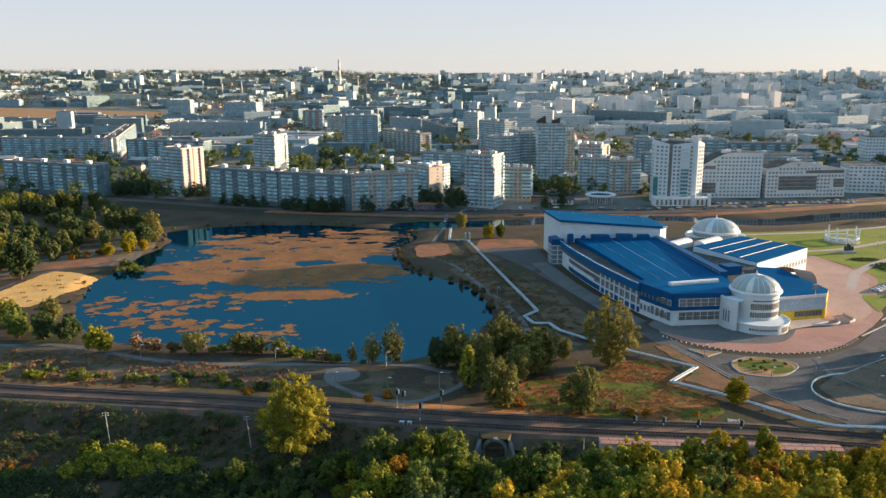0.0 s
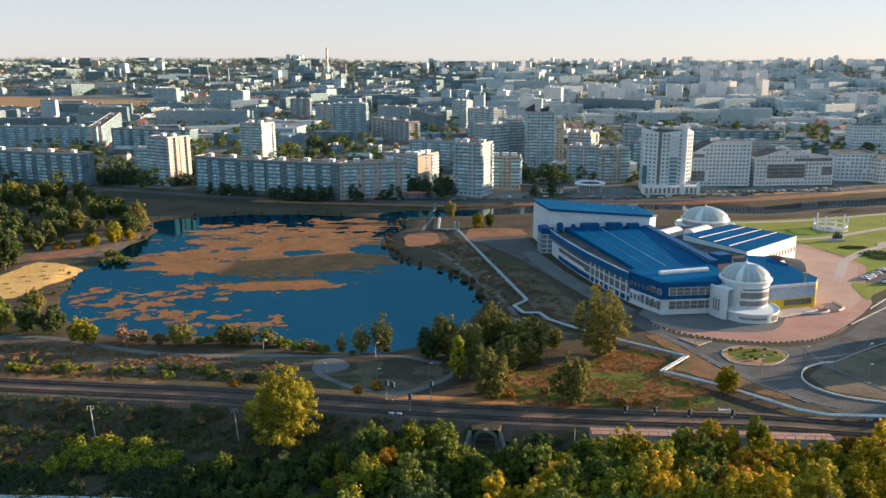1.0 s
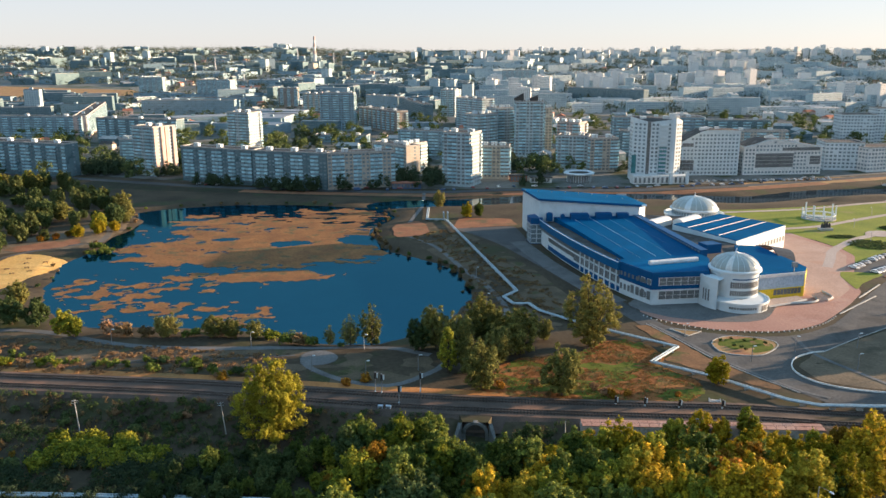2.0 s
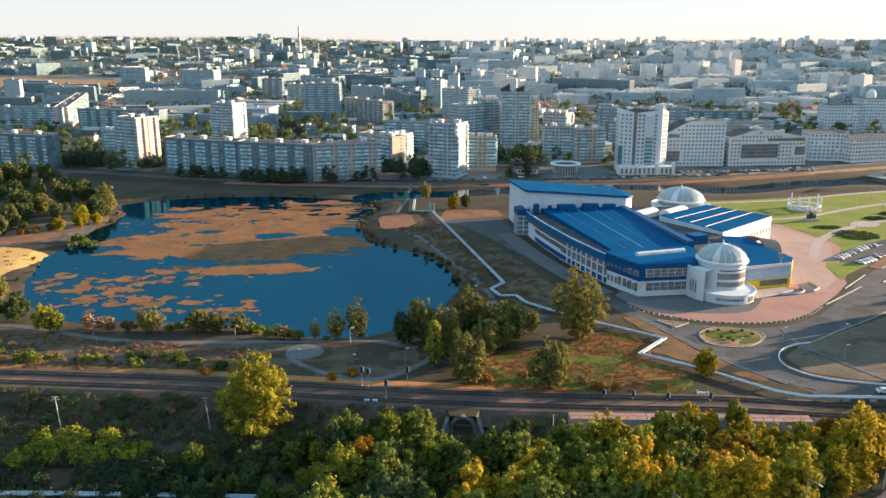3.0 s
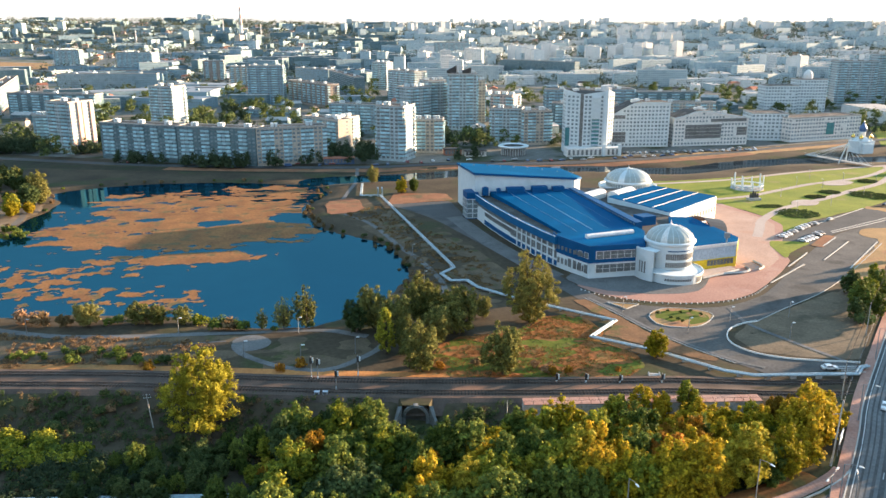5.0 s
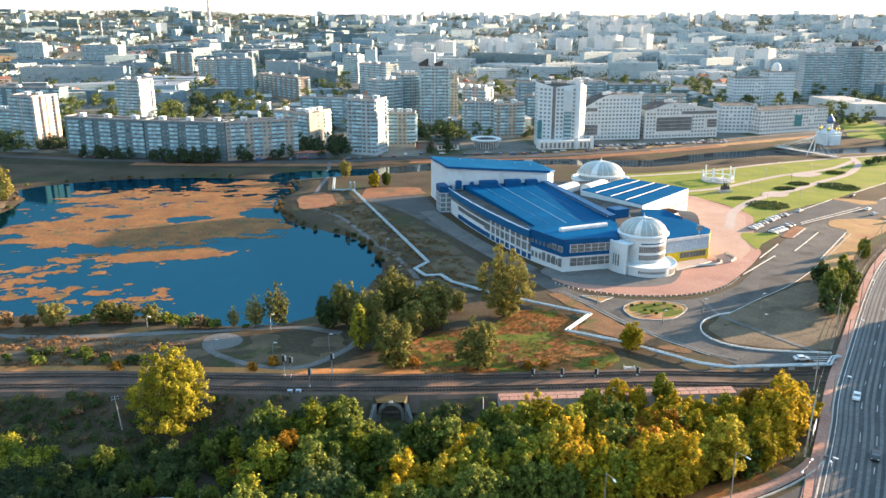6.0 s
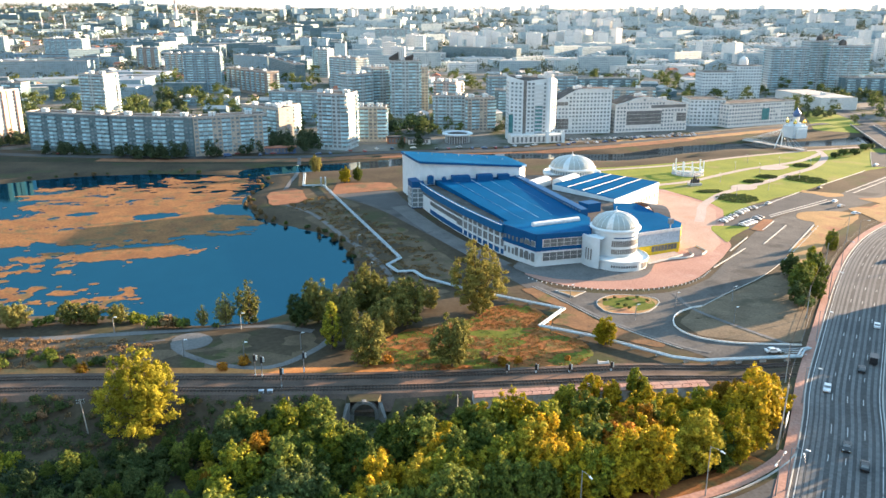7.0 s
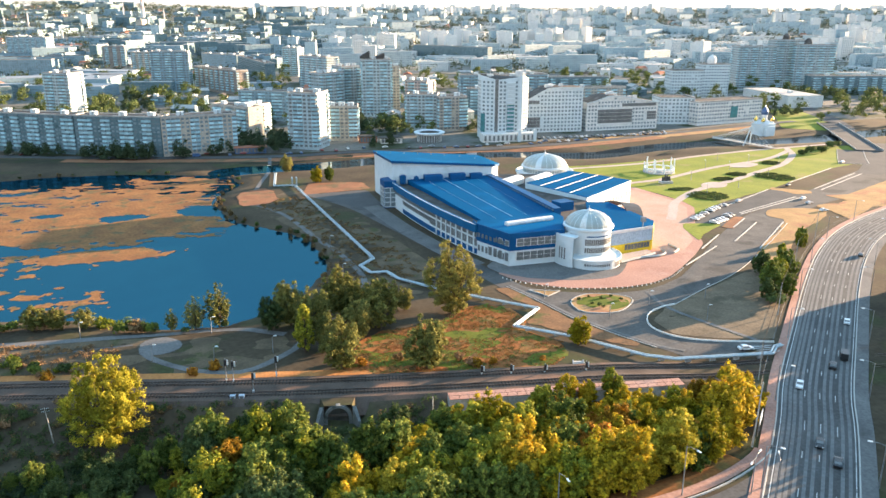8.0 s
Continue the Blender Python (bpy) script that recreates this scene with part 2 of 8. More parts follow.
LEAF_GOLD = leaf("golden leaves", (0.125, 0.105, 0.012), (0.32, 0.24, 0.017), (0.60, 0.43, 0.022))
LEAF_ORANGE = leaf("orange leaves", (0.15, 0.072, 0.014), (0.33, 0.155, 0.02), (0.52, 0.26, 0.028))
LEAF_WILLOW = leaf("olive willow leaves", (0.075, 0.085, 0.03), (0.15, 0.15, 0.042), (0.32, 0.28, 0.07))
LEAF_BRIGHT = leaf("bright yellow leaves", (0.15, 0.14, 0.018), (0.31, 0.265, 0.026), (0.52, 0.42, 0.045))
# distance haze put into this leaf colour: greyer and lighter than the near leaves
LEAF_HAZED = leaf("olive leaves muted for haze", (0.055, 0.072, 0.05), (0.085, 0.105, 0.07), (0.13, 0.145, 0.09))
LEAF_OLIVE = leaf("olive green leaves", (0.058, 0.076, 0.028), (0.11, 0.13, 0.044), (0.21, 0.215, 0.068))
LEAF_POPLAR = leaf("yellowing poplar leaves", (0.16, 0.14, 0.042), (0.30, 0.255, 0.07), (0.48, 0.40, 0.11))
# leaf colour darkened to stand in for shade on the plants
LEAF_SHADED = leaf("green leaves darkened for shade", (0.022, 0.036, 0.02), (0.038, 0.058, 0.03), (0.066, 0.09, 0.044))
LEAF_RUST = leaf("rusty grass blades", (0.15, 0.066, 0.026), (0.25, 0.112, 0.04), (0.35, 0.17, 0.056))
LEAF_DRY = leaf("brown dry leaves", (0.11, 0.073, 0.038), (0.20, 0.128, 0.064), (0.31, 0.20, 0.10))

# ---- building tools ----


class Mesh:
    """Collects faces for one mesh; every face names a material slot."""

    def __init__(self):
        self.v, self.f, self.m = [], [], []

    def face(self, pts, m=0):
        k = len(self.v)
        self.v += [tuple(p) for p in pts]
        self.f.append(tuple(range(k, k + len(pts))))
        self.m.append(m)

    def solid(self, vs, fs, m=0):
        k = len(self.v)
        self.v += [tuple(p) for p in vs]
        self.f += [tuple(i + k for i in f) for f in fs]
        self.m += [m] * len(fs)

    def box(self, x0, x1, y0, y1, z0, z1, m=0):
        self.solid([(x, y, z) for z in (z0, z1) for y in (y0, y1) for x in (x0, x1)],
                   [(0, 2, 3, 1), (4, 5, 7, 6), (0, 1, 5, 4), (2, 6, 7, 3), (0, 4, 6, 2), (1, 3, 7, 5)], m)

    def prism(self, poly, z0, z1, m=0, top=None):
        """poly counter-clockwise; z1 may be a list, one height a corner."""
        n = len(poly)
        hs = z1 if isinstance(z1, (list, tuple)) else [z1] * n
        self.solid([(x, y, z0) for x, y in poly] + [(x, y, h) for (x, y), h in zip(poly, hs)],
                   [(i, (i + 1) % n, (i + 1) % n + n, i + n) for i in range(n)] + [tuple(range(n - 1, -1, -1))], m)
        self.face([(x, y, h) for (x, y), h in zip(poly, hs)], m if top is None else top)

    def revolve(self, profile, cx, cy, m=0, seg=40, a0=0.0, a1=360.0):
        """profile: (radius, z) from below to above."""
        k, whole = len(self.v), abs(a1 - a0) >= 360
        steps = seg if whole else seg + 1
        for i in range(steps):
            a = radians(a0 + (a1 - a0) * i / seg)
            self.v += [(cx + r * math.cos(a), cy + r * math.sin(a), z) for r, z in profile]
        p = len(profile)
        for i in range(seg):
            j = (i + 1) % steps
            for q in range(p - 1):
                self.f.append((k + i * p + q, k + j * p + q, k + j * p + q + 1, k + i * p + q + 1))
                self.m.append(m)

    def tube(self, pts, radius, m=0, seg=6):
        """A round bar along points; radius may be a list."""
        pts = [Vector(p) for p in pts]
        rs = radius if isinstance(radius, (list, tuple)) else [radius] * len(pts)
        k = len(self.v)
        for i, p in enumerate(pts):
            d = (pts[min(i + 1, len(pts) - 1)] - pts[max(i - 1, 0)]).normalized()
            s = d.cross(Vector((0, 0, 1)) if abs(d.z) < 0.95 else Vector((1, 0, 0))).normalized()
            u = s.cross(d)
            self.v += [tuple(p + (s * math.cos(a) + u * math.sin(a)) * rs[i]) for a in (2 * math.pi * q / seg for q in range(seg))]
        for i in range(len(pts) - 1):
            for q in range(seg):
                self.f.append((k + i * seg + q, k + i * seg + (q + 1) % seg, k + (i + 1) * seg + (q + 1) % seg, k + (i + 1) * seg + q))
                self.m.append(m)
        self.f += [tuple(k + q for q in range(seg)), tuple(k + (len(pts) - 1) * seg + q for q in range(seg - 1, -1, -1))]
        self.m += [m, m]

    def data(self, name, mats, smooth=False):
        me = bpy.data.meshes.new(name)
        me.from_pydata(self.v, [], self.f)
        for x in mats if isinstance(mats, (list, tuple)) else [mats]:
            me.materials.append(x)
        me.polygons.foreach_set("material_index", self.m)
        if smooth:
            me.polygons.foreach_set("use_smooth", [True] * len(self.f))
        me.update()
        return me


def part(name, mesh, mats, parent=None, label="", smooth=False):
    ob = new(name, mesh.data(name, mats, smooth) if isinstance(mesh, Mesh) else mesh)
    ob.parent = parent
    return tagged(ob, label=label)


def thing(name, label, category, at=None, group="", kind=""):
    ob = new(name)
    ob.empty_display_size = 1.0
    if at is not None:
        ob.matrix_basis = at
    return tagged(ob, label, category, group, kind)


def structure(name, mesh, mats, label, category, smooth=False, kind="structure"):
    return tagged(part(name, mesh, mats, None, "", smooth), label, category, "", kind)


def spline(pts, step=4.0):
    """A smooth line through points of the plan, in even steps."""
    p = np.array(pts, float)
    p = np.vstack([2 * p[0] - p[1], p, 2 * p[-1] - p[-2]])
    out = []
    for i in range(1, len(p) - 2):
        n = max(2, int(np.linalg.norm(p[i + 1] - p[i]) / step))
        for k in range(n):
            t = k / n
            out.append(0.5 * (2 * p[i] + (p[i + 1] - p[i - 1]) * t + (2 * p[i - 1] - 5 * p[i] + 4 * p[i + 1] - p[i + 2]) * t * t
                              + (3 * p[i] - p[i - 1] - 3 * p[i + 1] + p[i + 2]) * t ** 3))
    return np.array(out + [p[-2]])


def ring(pts, step=4.0):
    """A smooth closed outline."""
    p = list(pts)
    n = len(p)
    k = spline(p[-2:] + p + p[:3], step)
    a = int(np.argmin(np.linalg.norm(k[: len(k) // 2] - np.array(p[0]), axis=1)))
    d = np.linalg.norm(k - np.array(p[0]), axis=1)
    d[: a + 5] = 1e9
    return k[a:int(np.argmin(d))]


def sides(line):
    """The normals to the left of a line's points."""
    d = np.gradient(line, axis=0)
    d /= np.linalg.norm(d, axis=1)[:, None] + 1e-9
    return np.stack([-d[:, 1], d[:, 0]], 1)


def to_line(xy, line, closed=False):
    """Distance of many points to a line."""
    a = np.array(line)
    b = np.roll(a, -1, 0) if closed else a[1:]
    a = a if closed else a[:-1]
    best = np.full(len(xy), 1e9)
    for p, q in zip(a, b):
        d = q - p
        t = np.clip(((xy - p) @ d) / (d @ d + 1e-9), 0, 1)
        best = np.minimum(best, np.hypot(*(xy - p - t[:, None] * d).T))
    return best


def inside(xy, poly):
    """Signed distance to a closed outline, above 0 inside it."""
    a = np.array(poly)
    b = np.roll(a, -1, 0)
    odd = np.zeros(len(xy), bool)
    for p, q in zip(a, b):
        cut = (p[1] > xy[:, 1]) != (q[1] > xy[:, 1])
        odd ^= cut & (xy[:, 0] < (q[0] - p[0]) * (xy[:, 1] - p[1]) / (q[1] - p[1] + 1e-12) + p[0])
    return to_line(xy, a, True) * np.where(odd, 1, -1)


def fbm(xy, size, seed=0.0):
    return np.array([noise.fractal((x / size, y / size, seed), 0.8, 2.1, 4) for x, y in xy])


def ease(v):
    v = np.clip(v, 0, 1)
    return v * v * (3 - 2 * v)

# ---- the plan: outlines and lines of the ground ----
LAKE = ring([(-170, 500), (-130, 521), (-77, 522), (-24, 506), (-10, 482), (-20, 440), (-12, 398), (10, 372), (22, 350), (25, 322), (18, 294), (2, 271),
             (-20, 263), (-75, 283), (-114, 286), (-135, 300), (-151, 327), (-158, 356), (-163, 376), (-158, 400), (-161, 430), (-156, 452), (-160, 478)], 5)
RIVER_LINE = spline([(-16, 518), (10, 526), (52, 530), (110, 545), (170, 544), (226, 527), (280, 546), (320, 554), (370, 556), (440, 560), (560, 590), (760, 640)], 8)
RAIL_LINE = spline([(-420, 285), (-260, 256), (-137, 236), (-95, 230), (-60, 225), (-8, 215), (26, 209.5), (65, 205), (98, 202), (126, 199), (175, 194), (300, 180)], 4)
HIGHWAY = spline([(62, 82), (95, 122), (128, 162), (143, 181.5), (164, 206), (206, 254), (238, 287), (270, 313), (315, 338), (380, 366), (520, 420)], 5)
RAMP = spline([(121, 158), (112, 150), (98, 143), (82, 138.5), (55, 135), (0, 131), (-90, 128)], 4)
STREET = spline([(-420, 700), (-330, 668), (-263, 640), (-156, 598), (-68, 575), (14, 563), (77, 570), (176, 566), (267, 584), (357, 614), (480, 650)], 8)


def rail_z(x):
    return 0.9 - 1.3 * float(ease((x - 85) / 40))


def ground_z(xy):
    """The height of the ground at many points of the plan."""
    xy = np.asarray(xy, float)
    x, y = xy[:, 0], xy[:, 1]
    r = np.hypot(x, y)
    left = ease((0.05 - x / (r + 1)) / 0.25) * (y > 0)
    z = ease((r - 1300) / 3500) * (97 + 22 * left)
    near = r < 1100
    k = xy[near]
    d = inside(k, LAKE) + 2.2 * fbm(k, 16)
    zz = np.interp(d, [-9, 0, 7], [0.0, -1.05, -3.0])
    d = 10.5 - to_line(k, RIVER_LINE) + 2 * fbm(k, 22, 3.0)
    zz = np.minimum(zz, np.interp(d, [-13, 0, 5], [0.0, -1.2, -2.8]))
    south = np.interp(k[:, 0], RAIL_LINE[:, 0], RAIL_LINE[:, 1]) - k[:, 1]
    road = np.minimum(to_line(k, HIGHWAY) - 12, to_line(k, RAMP) - 9)
    zz = zz - 4.0 * ease((south - 8) / 8) * ease((road - 3) / 12)
    zz = np.where(k[:, 0] > 95, np.minimum(zz, np.interp(np.abs(south), [7, 11], [-0.5, 0.0]) * ease((k[:, 0] - 95) / 30) * ease((road + 1) / 5)), zz)
    hollow = (np.abs(k[:, 0] - 18.8) < 5.6) & (k[:, 1] < 201) & (k[:, 1] > 180)
    zz = np.where(hollow, np.minimum(zz, -4.3), zz)
    z[near] = z[near] + zz
    return z


def axis(spans):
    """Grid lines: (from, to, step) one after the other."""
    out = []
    for a, b, s in spans:
        out += list(np.arange(a, b, s))
    return np.array(out + [spans[-1][1]])


xs = axis([(-4800, -1200, 300), (-1200, -420, 60), (-420, -210, 10), (-210, 66, 3), (66, 210, 5), (210, 420, 10), (420, 1200, 60), (1200, 4800, 300)])
ys = axis([(-1500, 0, 150), (0, 120, 20), (120, 260, 4), (260, 535, 3), (535, 680, 8), (680, 1300, 40), (1300, 4800, 140)])
gx, gy = np.meshgrid(xs, ys)
pts = np.stack([gx.ravel(), gy.ravel()], 1)
gz = ground_z(pts)
nx = len(xs)
g = Mesh()
g.v = [(x, y, z) for (x, y), z in zip(pts.tolist(), gz.tolist())]
g.f = [(j * nx + i, j * nx + i + 1, (j + 1) * nx + i + 1, (j + 1) * nx + i) for j in range(len(ys) - 1) for i in range(nx - 1)]
g.m = [0] * len(g.f)
# city ground beyond 1290 m, its colour also lightened to stand in for haze
CITYGROUND = shade("city ground paled for haze", (0.13, 0.135, 0.125), (0.22, 0.215, 0.19), 60, 12, 0.95, spot=(0.09, 0.105, 0.07), spot_size=90, spot_at=0.52)
far_cell = np.hypot(gx, gy)[:-1, :-1].ravel() > 1290
g.m = [int(v) for v in far_cell]
structure("ground", g, [EARTH, CITYGROUND], "dark dry earth with patchy autumn grass", "ground", smooth=True)


def sheet(name, outline, step, lift, mat, label, category, wobble=0.0, wave=8.0, field=None, box=None, level=None, kind="structure"):
    """A thin layer on the ground inside an outline, or where a field is above 0; its rim is cut to the outline."""
    if box is None:
        o = np.array(outline)
        box = (o[:, 0].min() - 3, o[:, 0].max() + 3, o[:, 1].min() - 3, o[:, 1].max() + 3)
    ax, ay = np.arange(box[0], box[1] + step, step), np.arange(box[2], box[3] + step, step)
    X, Y = np.meshgrid(ax, ay)
    xy = np.stack([X.ravel(), Y.ravel()], 1)
    d = field(xy) if field else inside(xy, outline)
    if wobble:
        d = d + wobble * fbm(xy, wave, 5.0)
    z = np.full(len(xy), level) if level is not None else ground_z(xy) + lift
    n, out = len(ax), Mesh()
    ids = {}

    def corner(key, p):
        if key not in ids:
            ids[key] = len(out.v)
            out.v.append(p)
        return ids[key]

    pos = (d > 0).reshape(len(ay), n)
    any4 = pos[:-1, :-1] | pos[1:, :-1] | pos[:-1, 1:] | pos[1:, 1:]
    for j, i in zip(*np.nonzero(any4)):
        c = [j * n + i, j * n + i + 1, (j + 1) * n + i + 1, (j + 1) * n + i]
        loop = []
        for a, b in zip(c, c[1:] + c[:1]):
            if d[a] > 0:
                loop.append(corner(a, (xy[a, 0], xy[a, 1], z[a])))
            if (d[a] > 0) != (d[b] > 0):
                t = d[a] / (d[a] - d[b])
                loop.append(corner((min(a, b), max(a, b)), tuple((xy[a] + (xy[b] - xy[a]) * t).tolist()) + (z[a] + (z[b] - z[a]) * t,)))
        if len(loop) > 2:
            out.f.append(tuple(loop))
            out.m.append(0)
    return structure(name, out, mat, label, category, kind=kind)


def ribbon(name, line, width, lift, mat, label, category, flat=None):
    """A strip of road or path along a line."""
    line = np.array(line)
    w = sides(line)
    cols = [line + w * width * k for k in (0.5, 0.25, 0.0, -0.25, -0.5)]
    out = Mesh()
    for c in cols:
        z = np.full(len(c), flat) if flat is not None else ground_z(c) + lift
        out.v += [(x, y, k) for (x, y), k in zip(c.tolist(), z.tolist())]
    n = len(line)
    out.f = [(a * n + i, (a + 1) * n + i, (a + 1) * n + i + 1, a * n + i + 1) for a in range(4) for i in range(n - 1)]
    out.m = [0] * len(out.f)
    return structure(name, out, mat, label, category)


def kerb(name, line, label, width=0.3, height=0.16, mat=None, base=0.0, category="kerb"):
    """A raised edge stone swept along a line."""
    line = np.array(line)
    w = sides(line)
    z = ground_z(line)
    out = Mesh()
    for (x, y), (a, b), k in zip(line.tolist(), w.tolist(), z.tolist()):
        k += base
        h = width / 2
        out.v += [(x + a * h, y + b * h, k - 0.1), (x + a * h * 0.8, y + b * h * 0.8, k + height), (x - a * h * 0.8, y - b * h * 0.8, k + height), (x - a * h, y - b * h, k - 0.1)]
    out.f = [(4 * i + q, 4 * i + q + 1, 4 * i + q + 5, 4 * i + q + 4) for i in range(len(line) - 1) for q in range(3)]
    n = 4 * (len(line) - 1)
    out.f += [(0, 3, 2, 1), (n, n + 1, n + 2, n + 3)]
    out.m = [0] * len(out.f)
    return structure(name, out, mat or KERB, label, category)


# ---- water ----
w = Mesh()
w.face([(-190, 250, -1.0), (40, 250, -1.0), (40, 535, -1.0), (-190, 535, -1.0)])
structure("water_pond", w, WATER, "still dark blue pond water between earthen banks", "water")
ribbon("water_river", RIVER_LINE, 34, 0, RIVER, "grey river water behind the arena", "water", flat=-1.15)

# floating weed: large mats in the north of the pond, loose islands in the south-west


def weed(xy):
    x, y = xy[:, 0], xy[:, 1]
    def blob(cx, cy, rx, ry, turn=0.0):
        c, s = math.cos(radians(turn)), math.sin(radians(turn))
        u, v = (x - cx) * c + (y - cy) * s, -(x - cx) * s + (y - cy) * c
        return 1 - (u / rx) ** 2 - (v / ry) ** 2
    mass = np.maximum.reduce([blob(-78, 440, 60, 60, 20), blob(-118, 400, 26, 28), blob(-62, 388, 45, 26, 10), blob(-62, 351, 33, 10, 6), blob(-95, 350, 14, 8), blob(-45, 480, 30, 24), blob(-100, 470, 45, 25, 10),
                              blob(-95, 305, 30, 11, -8) * 0.8, blob(-123, 328, 24, 14, -20) * 0.55, blob(-62, 294, 14, 9) * 0.5, blob(-105, 335, 22, 10) * 0.5, blob(-140, 340, 12, 10) * 0.4])
    loose = ease((385 - y) / 40) * ease((-45 - x) / 20) * (1 - np.clip(blob(-62, 351, 33, 10, 6) * 3, 0, 1))
    n = fbm(xy * np.array([0.6, 1.0]), 9, 7.0) * 0.75 * (1 - loose) + fbm(xy * np.array([0.75, 1.0]), 5.5, 17.0) * (0.3 + 1.9 * loose) + fbm(xy * np.array([0.5, 1.0]), 34, 2.0) * (0.8 - 0.5 * loose) - 0.5 * loose - 0.9 * ease((y - 425) / 40) * np.clip(fbm(xy * np.array([0.4, 1.0]), 7, 31.0) + 0.1, 0, 1) * 2.2
    open_water = np.maximum.reduce([blob(-62, 414, 17, 7, 10), blob(-98, 424, 8, 6), blob(-24, 420, 16, 12)])
    n = n + 0.42 * fbm(xy * np.array([0.6, 1.0]), 2.3, 41.0)
    return np.minimum(np.clip(mass, -3, 0.8) + n * 0.95 - np.clip(open_water, 0, 1) * 1.6, inside(xy, LAKE) - 2)


sheet("floating_weed", None, 0.8, 0, ALGAE, "rusty brown pond weed floating in ragged mats", "pond weed", field=weed, box=(-165, 0, 268, 515), level=-0.95, kind="stuff")

# ---- paved and planted ground ----
sheet("beach", [(-199, 350), (-197, 366), (-193, 394), (-181, 391), (-168, 384), (-160, 376), (-164, 362), (-167, 346), (-172, 330), (-181, 327), (-190, 338)], 2, 0.08, SAND, "bare yellow sand beach by the pond", "beach", 1.5)
sheet("shore_grass_west", [(-212, 372), (-199, 396), (-182, 404), (-168, 404), (-163, 424), (-161, 450), (-166, 474), (-182, 470), (-196, 440), (-215, 415), (-230, 385)], 2, 0.06, BROWNGRASS, "brown and reddish grass on the wooded shore", "grass", 2.5, 7)
sheet("shore_red_ground", ring([(-196, 398), (-180, 406), (-172, 416), (-178, 424), (-194, 416), (-206, 404)], 3), 2, 0.1, REDDISH, "reddish bare ground under shore trees", "bare ground", 2.0, 6)
PLAZA = [(88, 292), (92, 283), (99, 276), (108, 270.5), (118, 267.7), (129, 266.8), (140, 268.8), (150, 274), (159, 282), (174, 297), (186, 311), (193, 330), (206, 352), (216, 370), (217, 384), (213, 400), (208, 421),
         (190, 421), (176, 400), (160, 370), (150, 330), (120, 310), (98, 306)]
sheet("plaza", PLAZA, 3, 0.10, PINK, "pale pink paved plaza round the arena", "plaza")
sheet("plaza_apron", [(86, 300), (89, 292), (98, 283.5), (112, 278), (124, 277), (131, 279), (136, 284), (150, 305), (120, 312), (95, 312)], 3, 0.15, GREYPAVE, "grey paving along the arena's south side", "paving")
sheet("plaza_east", [(164, 301), (172, 303), (184, 316), (190, 332), (203, 354), (212, 370), (214, 384), (208, 402), (202, 418), (192, 418), (190, 395), (176, 372), (165, 340), (161, 312)], 3, 0.14, PEACH, "peach-coloured paving east of the arena", "paving")
sheet("road_junction", [(86, 284), (98, 270), (110, 265), (120, 262), (132, 262), (142, 265.5), (154, 273), (163, 282), (177, 297), (190, 311), (213, 334), (232, 350), (290, 386), (350, 425), (420, 468), (470, 500),
      (490, 480), (420, 436), (330, 382), (292, 366), (262, 350), (243, 333), (205, 297), (177, 273), (152, 257), (137, 247), (128, 244.5), (123, 240.5), (119.5, 233), (121, 224), (130, 217.5), (149, 211.6), (152, 206), (143, 204.5), (120, 207.5),
      (114, 216), (107, 227), (102, 236.5), (98.2, 244.5), (92.4, 262.6), (87, 277)], 4, 0.05, OLD_ASPHALT, "worn grey asphalt of the access roads and car park", "road")
ribbon("road_arena_west", spline([(26, 446), (38, 428), (50, 405), (62, 368), (74, 328), (83, 296), (90, 272)], 5), 8, 0.06, OLD_ASPHALT, "grey service road west of the arena", "road")
sheet("parking_west", [(30, 436), (36, 443), (60, 446), (63, 410), (54, 398), (46, 412)], 4, 0.08, ASPHALT, "dark asphalt yard beside the arena", "road")
ribbon("paving_arena_west", spline([(57, 408), (60, 392), (66, 360), (75, 326), (83, 303)], 5), 9, 0.11, GREYPAVE, "grey paved strip along the arena wall", "paving")
sheet("parking_lot", [(194, 342), (214, 358), (235, 375), (283, 400), (289, 384), (232, 351), (212, 336), (203, 331)], 4, 0.09, ASPHALT, "dark asphalt car park beside the lawn", "road")
sheet("median_island", ring([(103, 252), (104.5, 258.5), (112.4, 263), (122.4, 259.7), (125, 253.8), (115.4, 245), (105, 246.8)], 2), 2, 0.16, DRYGRASS, "oval island of dry grass with green patches", "lawn")
sheet("island_green", None, 0.8, 0.19, GREENWILD, "green grass patches on the oval island", "lawn", field=lambda xy: np.minimum(1 - ((xy[:, 0] - 114) / 9) ** 2 - ((xy[:, 1] - 254) / 7) ** 2, fbm(xy, 6, 3.0) + 0.25), box=(102, 126, 244, 264))
kerb("kerb_island", np.vstack([k := ring([(103, 252), (104.5, 258.5), (112.4, 263), (122.4, 259.7), (125, 253.8), (115.4, 245), (105, 246.8)], 2), k[:1]]), "white kerb round the lawn island", 0.36, 0.25)
sheet("triangle_island", [(93.6, 271.2), (104, 267.9), (98, 263.8)], 1.5, 0.14, DRYGRASS, "small dry grass triangle", "lawn")
kerb("kerb_triangle", [(93.6, 271.2), (96, 267.4), (98, 263.8), (101, 266), (104, 267.9), (98.5, 269.7), (93.6, 271.2)], "white kerb of a small island", 0.4, 0.3)
sheet("lawn_park", [(205, 424), (214, 402), (217.5, 384), (216, 370), (207, 356), (194, 341), (214, 359), (235, 376.5), (283, 401.5), (350, 443), (402, 464), (440, 480), (470, 520), (420, 520), (377, 524), (330, 512), (270, 498), (215, 488), (170, 486), (160, 462), (186, 452)], 5, 0.07, LAWN, "bright green mown park lawn", "lawn", 0.6)
